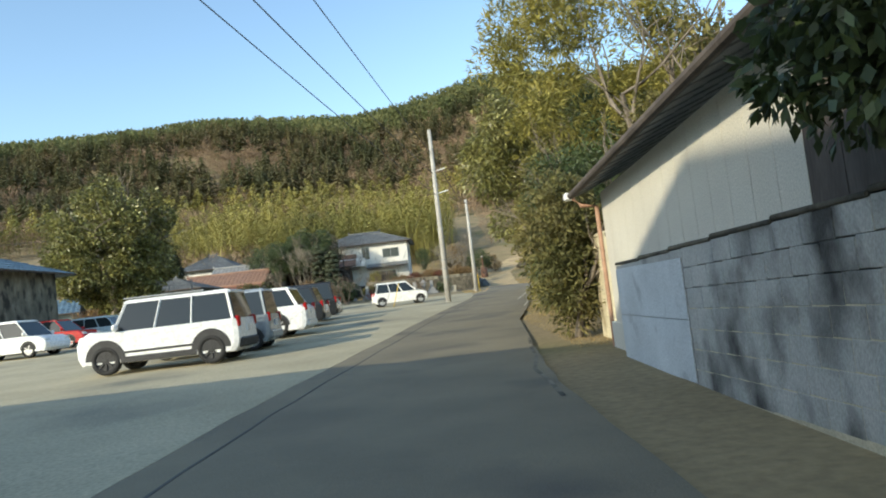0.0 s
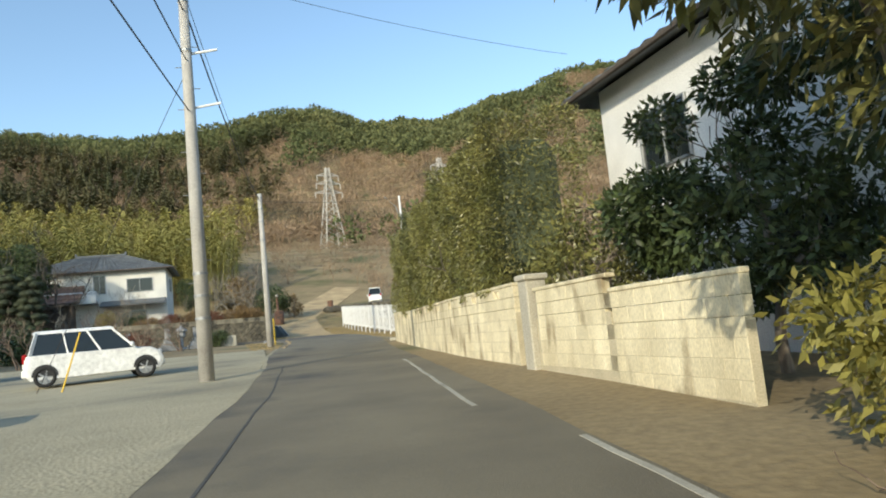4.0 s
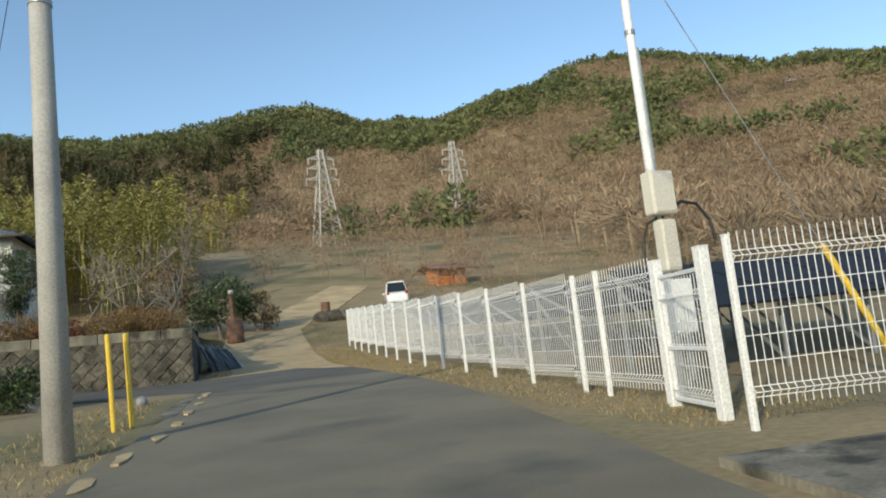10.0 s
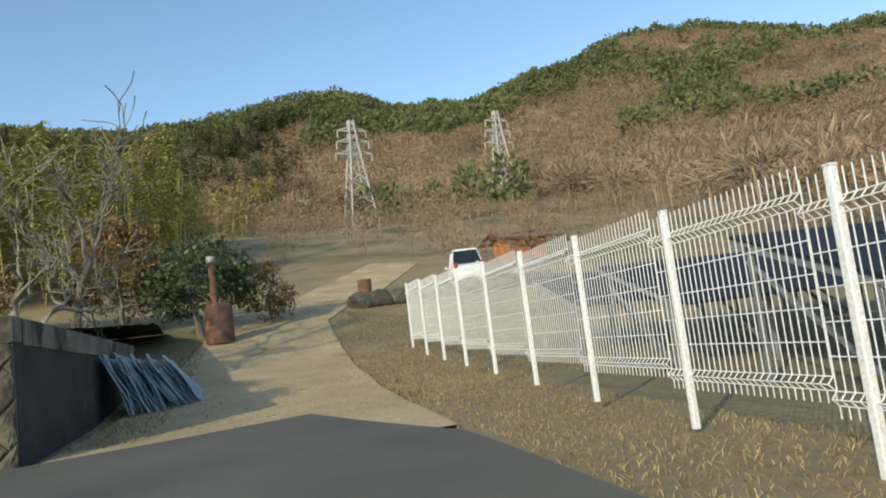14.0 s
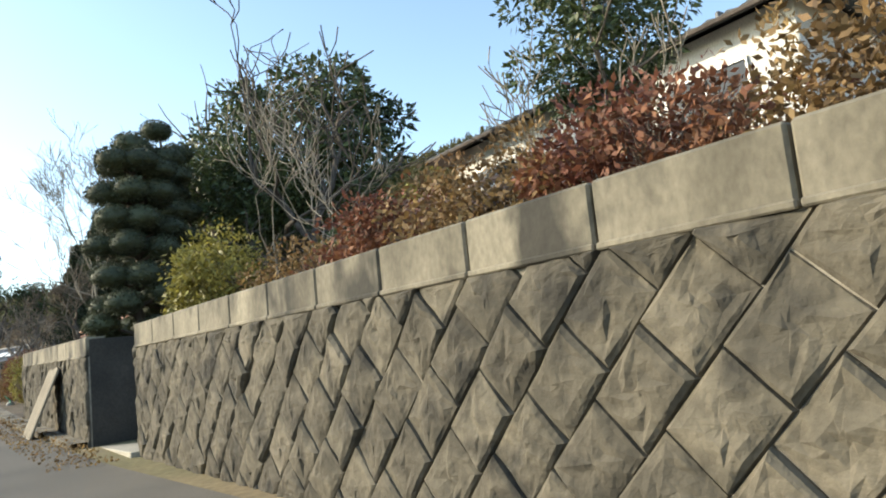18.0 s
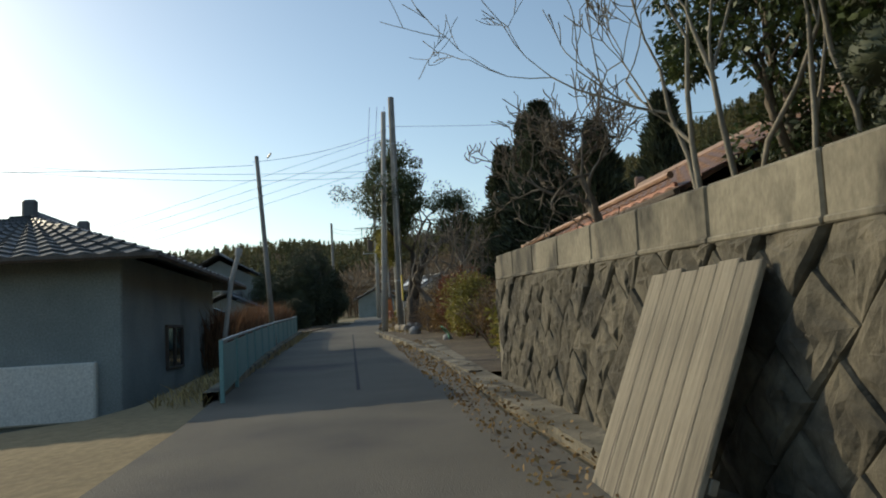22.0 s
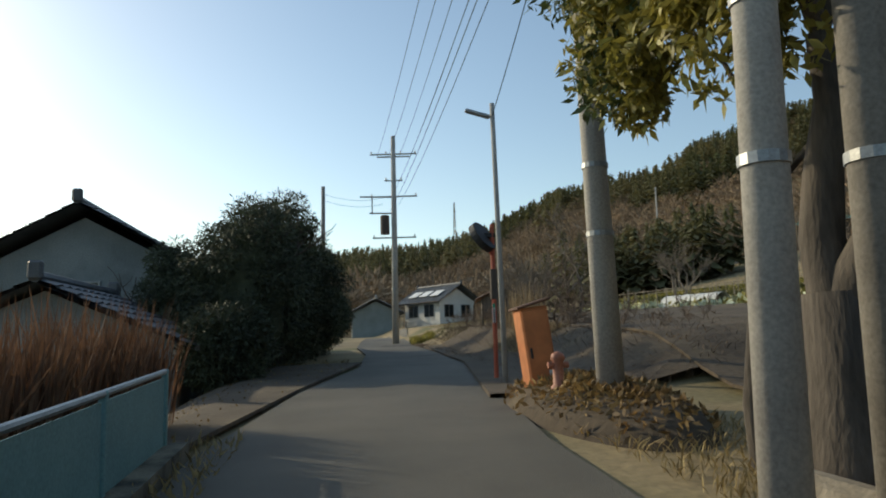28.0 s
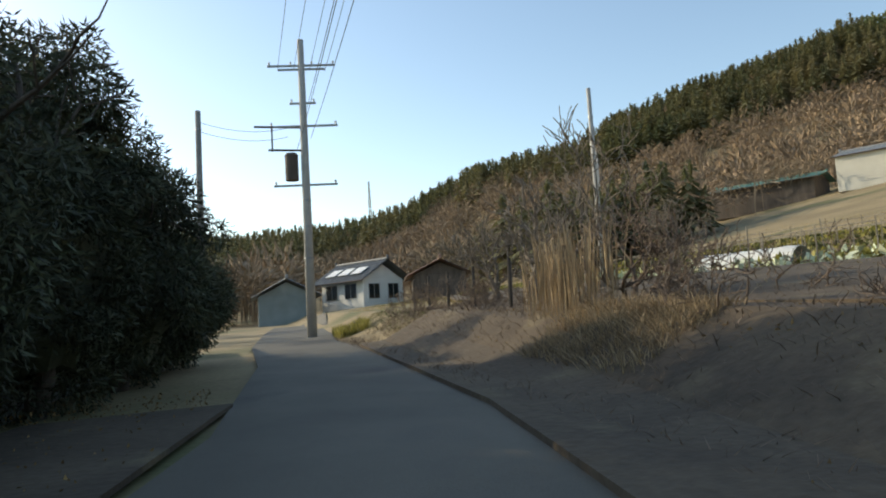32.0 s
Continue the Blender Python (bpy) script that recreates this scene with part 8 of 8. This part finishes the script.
g.tube([(0, 0, 0), (0, 0, 0.88)], [0.3, 0.3], 18)
part("shell", g, "rust", t)
for zz in (0.03, 0.3, 0.6, 0.86):
    g = Geo()
    g.tube([(0, 0, zz - 0.015), (0, 0, zz + 0.015)], [0.315, 0.315], 18)
    part("hoop", g, "rust", t)
rnd = random.Random(5)
for k in range(13):
    x, y = 10.2 + 0.72 * k + rnd.uniform(-0.1, 0.1), 97.4 + 0.12 * k
    r = rnd.uniform(0.38, 0.52)
    b = bmesh.new()
    bmesh.ops.create_icosphere(b, subdivisions=2, radius=r)
    for v in b.verts:
        v.co *= 1 + 0.28 * noise.noise(v.co * 2.2 + Vector((k * 3.0, 0, 0)))
        v.co.z *= 0.85
        v.co.x *= 1.25
    me = bpy.data.meshes.new("boulder")
    b.to_mesh(me)
    b.free()
    me.materials.append(M["stone"])
    ob = new("boulder", me)
    ob.location = (x, y, gz(x, y) + 0.22)
    tagged(ob, "rough grey boulder of a low bank", "boulder", "bank boulders")

# hose box, hydrant, mirror
g = Geo()
for j in range(9):
    for i in range(33):
        q, a = j / 8, 2 * math.pi * i / 32
        x, y = -43.8 + 2.6 * q * math.cos(a), 78.12 + 0.95 * q * math.sin(a)
        g.v.append((x, y, gz(x, y) - 0.05 + 0.42 * math.sqrt(max(0, 1 - q * q)) * (1 + 0.12 * noise.noise((x * 2, y * 2, 0)))))
for j in range(8):
    for i in range(32):
        a = j * 33 + i
        g.f.append((a, a + 1, a + 34, a + 33))
whole("earth_mound", g, "soil", "low mound of earth and dead leaves round a pole", "mound", kind="structure", smooth=True)
P = np.stack([rng.normal(-43.8, 1.1, 3200), rng.normal(78.12, 0.36, 3200), np.zeros(3200)], -1)
e_ = np.clip(1 - ((P[:, 0] + 43.8) / 2.6) ** 2 - ((P[:, 1] - 78.12) / 0.95) ** 2, 0, 1)
P = P[e_ > 0.02]
P[:, 2] = ground(P[:, 0], P[:, 1]) - 0.02 + 0.42 * np.sqrt(e_[e_ > 0.02])
tagged(part("fallen_leaves", quads("fallen_leaves", leaves(P, 0.11, 0.4, -0.2, 1.0), "leaf_brown"), "leaf_brown"), "dead leaves and grass over the mound", "leaves", kind="stuff")
bx, by = -44.7, 77.78
t = thing("hose_box", bx, by, gz(bx, by) + 0.24, 0, "rust-orange steel fire hose box with a sloping lid", "hose box")
t.matrix_basis = pose(bx, by, gz(bx, by) + 0.12, 7, 0, -2)
g = Geo()
g.box(0, 0, 0.62, 0.48, 0.37, 1.16, 0.015)
part("body", g, "orange_paint", t)
g = Geo()
g.box(0.25, -0.005, 0.62, 0.02, 0.33, 1.06, 0.006)
d = part("door", g, "orange_paint", t)
g = Geo()
g.box(0.27, -0.12, 0.6, 0.02, 0.03, 0.14, 0.006)
part("handle", g, "black_trim", d)
g = Geo()
for k in range(4):
    g.box(0.262, 0.1, 0.42 - 0.1 * k, 0.004, 0.05, 0.07, 0.001)
part("lettering", g, "white_paint", d, "worn white marks")
g = Geo()
g.box(0, 0, 1.24, 0.58, 0.47, 0.035, 0.01, rx=0.17)
part("lid", g, "rust", t)
for sx in (-0.19, 0.19):
    for sy in (-0.14, 0.14):
        g = Geo()
        g.box(sx, sy, 0.03, 0.05, 0.05, 0.12, 0.006)
        part("leg", g, "rust", t)
hx, hy = -43.72, 77.7
t = thing("hydrant", hx, hy, gz(hx, hy) + 0.28, 0, "faded red fire hydrant in dead grass", "hydrant")
t.matrix_basis = pose(hx, hy, gz(hx, hy) + 0.3) @ Matrix.Scale(0.74, 4)
g = Geo()
g.tube([(0, 0, -0.05), (0, 0, 0.06), (0, 0, 0.08), (0, 0, 0.46), (0, 0, 0.5), (0, 0, 0.58), (0, 0, 0.62)], [0.13, 0.13, 0.09, 0.09, 0.12, 0.1, 0.03], 14)
part("barrel", g, "fascia_red", t, smooth=True)
for s in (-1, 1):
    g = Geo()
    g.tube([(0, 0, 0.4), (0, s * 0.17, 0.4)], [0.05, 0.055], 10)
    part("outlet", g, "fascia_red", t)
mx, my = -48.3, 77.95
zm = gz(mx, my)
t = thing("traffic_mirror", mx, my, zm, 0, "convex traffic mirror on a worn orange-red post", "traffic mirror")
g = Geo()
g.tube([(0, 0, -0.1), (0, 0, 2.95)], [0.042, 0.042], 12)
part("post", g, "red_paint", t)
g = Geo()
g.box(0, 0, 1.82, 0.12, 0.12, 0.56, 0.01)
part("sleeve", g, "wall_dark", t)
g = Geo()
g.box(0, -0.1, 2.74, 0.08, 0.3, 0.09, 0.01)
part("bracket", g, "black_trim", t)
g = Geo()
g.tube([(0.02, -0.02, 2.36), (0.02, -0.27, 2.85)], [0.022, 0.022], 8)
part("brace", g, "red_paint", t)
g = Geo()
n = 24
prof = [(0.0, 0.0), (0.1, 0.01), (0.2, 0.03), (0.29, 0.06)]
for i in range(n):
    a = 2 * math.pi * i / n
    for q, d_ in prof:
        g.v.append((q * math.cos(a), q * math.sin(a), -d_))
for i in range(n):
    for j in range(3):
        g.f.append((i * 4 + j, i * 4 + j + 1, ((i + 1) % n) * 4 + j + 1, ((i + 1) % n) * 4 + j))
face = pose(0.0, -0.22, 2.68, 0, 122, 230)
part("mirror_face", g, "mirror", t, at=face, smooth=True)
g = Geo()
g.tube([(0, 0, -0.1), (0, 0, 0.02)], [0.31, 0.31], 24, cap=False)
g.tube([(0, 0, -0.11), (0, 0, -0.085)], [0.3, 0.3], 24)
part("hood", g, "black_trim", t, at=face)
g = Geo()
g.box(0.046, -0.02, 1.28, 0.006, 0.05, 0.36, 0.002)
lb = part("label", g, "white_paint", t)
g = Geo()
g.box(0.05, -0.02, 1.42, 0.004, 0.05, 0.08, 0.001)
part("label_band", g, "sign_green", lb)
g = Geo()
for k in range(6):
    g.box(0.051, -0.02, 1.34 - 0.045 * k, 0.003, 0.03, 0.03, 0.001)
part("label_marks", g, "wire", lb)

# garden hose and stone by the shrubs
g = Geo()
pts = [(-28.9 + 0.3 * math.sin(k * 0.9), 78.35 + 0.1 * math.cos(k * 0.9), gz(-28.9, 78.3) + 0.12 + 0.32 * abs(math.sin(k * 0.45))) for k in range(15)]
g.tube(pts, [0.013] * 15, 6)
whole("garden_hose", g, "hose", "loop of green garden hose beside a shrub", "hose")
for x, y, r, m in ((-29.6, 78.5, 0.14, "granite"), (-38.6, 78.5, 0.2, "granite"), (-34.4, 78.0, 0.22, "granite"), (-37.4, 78.1, 0.24, "granite"), (2.6, 70.4, 0.12, "granite")):
    b = bmesh.new()
    bmesh.ops.create_icosphere(b, subdivisions=2, radius=r)
    for v in b.verts:
        v.co *= 1 + 0.3 * noise.noise(v.co * 3 + Vector((x, y, 0)))
    me = bpy.data.meshes.new("rock")
    b.to_mesh(me)
    b.free()
    me.materials.append(M[m])
    ob = new("rock", me)
    ob.location = (x, y, gz(x, y) + r * 0.5)
    tagged(ob, "rough pale garden rock beside the lane", "rock", "rocks")
g = Geo()
g.tube([(-39.3, 77.75, gz(-39.3, 77.7) + 0.12), (-37.2, 77.95, gz(-37, 77.9) + 0.14)], [0.17, 0.15], 12)
whole("log", g, "bark_pale", "short sawn log lying by the poles", "log")
blades(1500, (-74.0, -71.6, 78.9, 80.0), 0.45, 0.012, "leaf_yellow", "grass_tuft", "yellow-green grass at the foot of a power pole", "grass", 0.25)
# vegetable field
t = thing("poly_tunnel", -66.0, 91.2, gz(-66, 91.2), 20, "small arched plastic tunnel over vegetables", "poly tunnel")
g = Geo()
for i in range(9):
    for k in range(9):
        a = math.pi * k / 8
        g.v.append((-1.6 + 3.2 * i / 8, 0.6 * math.cos(a), 0.62 * math.sin(a) + 0.02 * math.sin(i * 3)))
for i in range(8):
    for k in range(8):
        g.f.append((i * 9 + k, i * 9 + k + 1, (i + 1) * 9 + k + 1, (i + 1) * 9 + k))
part("film", g, "film", t)
for i in range(4):
    g = Geo()
    g.tube([(-1.6 + 1.06 * i, 0.61 * math.cos(math.pi * k / 8), 0.63 * math.sin(math.pi * k / 8)) for k in range(9)], [0.012] * 9, 5)
    part("hoop", g, "steel", t)
for k in range(30):
    rnd = random.Random(700 + k)
    x, y = -62 - rnd.uniform(0, 26), 86.5 + rnd.uniform(0, 16)
    g = Geo()
    h = rnd.uniform(0.6, 1.3)
    g.tube([(0, 0, -0.1), (rnd.gauss(0, 0.05), rnd.gauss(0, 0.05), h)], [0.025, 0.02], 6)
    ob = part("stake", g, "bark_pale", at=pose(x, y, gz(x, y)))
    tagged(ob, "thin wooden plant stake in the field", "stake", "field stakes")
for k in range(4):
    y = 88.5 + 3.2 * k
    t = thing("trellis", -70 - 2 * k, y, gz(-70 - 2 * k, y), 12, "low cane trellis across a vegetable bed", "trellis", "trellises")
    for i in range(7):
        g = Geo()
        g.tube([(i * 1.6, 0, -0.1), (i * 1.6, 0, 0.95)], [0.02, 0.02], 6)
        part("cane", g, "bark_pale", t)
    g = Geo()
    g.tube([(0, 0, 0.85), (9.6, 0, 0.85)], [0.016, 0.016], 6)
    part("rail", g, "bark_pale", t)
P = np.stack([rng.uniform(-78, -60, 900), rng.uniform(89.6, 93, 900), np.zeros(900)], -1)
P[:, 2] = ground(P[:, 0], P[:, 1]) + rng.uniform(0, 0.25, 900)
tagged(part("vegetables", quads("vegetables", leaves(P, 0.3, 0.6, -0.3, 0.8), "flower"), "flower"), "pale leafy vegetables in rows", "vegetables", kind="stuff")
# fence of stakes on the bank
for k in range(6):
    x, y = -57.5 - 3.1 * k, 80.9 + 0.2 * k
    g = Geo()
    g.tube([(0, 0, -0.1), (0.04, 0, 1.1)], [0.045, 0.04], 8)
    ob = part("fence_stake", g, "bark_dark", at=pose(x, y, gz(x, y)))
    tagged(ob, "dark wooden stake on the grassy bank", "stake", "bank stakes")
# kerb stones of the pavement edge by the lane
for k in range(7):
    x, y = 7.35 + 0.62 * k, 54.35 - 0.06 * k
    g = Geo()
    g.box(0, 0, 0.06, 0.6, 0.16, 0.14, 0.02)
    ob = part("kerb_stone", g, "concrete_light", at=pose(x, y, gz(x, y), 0, 0, -6))
    tagged(ob, "pale concrete kerb stone beside the apron", "kerb stone", "kerb stones")
# trampled leaves along the lane
n = 2600
P = np.stack([rng.uniform(-30, -8, n), rng.uniform(77.0, 77.8, n), np.zeros(n)], -1)
P[:, 2] = plain(P[:, 0], P[:, 1]) + 0.06
tagged(part("fallen_leaves", quads("fallen_leaves", leaves(P, 0.05, 0.6, -0.1, 1.0), "leaf_brown"), "leaf_brown"), "dry fallen leaves along the gutter", "leaves", kind="stuff")

# stones of the retaining walls, laid last
stone_face(w1, o1, u1, None, L1, lo1_, hi1_, 3)
stone_face(w2, o2, u2, None, L2, lo2_, hi2_, 4)
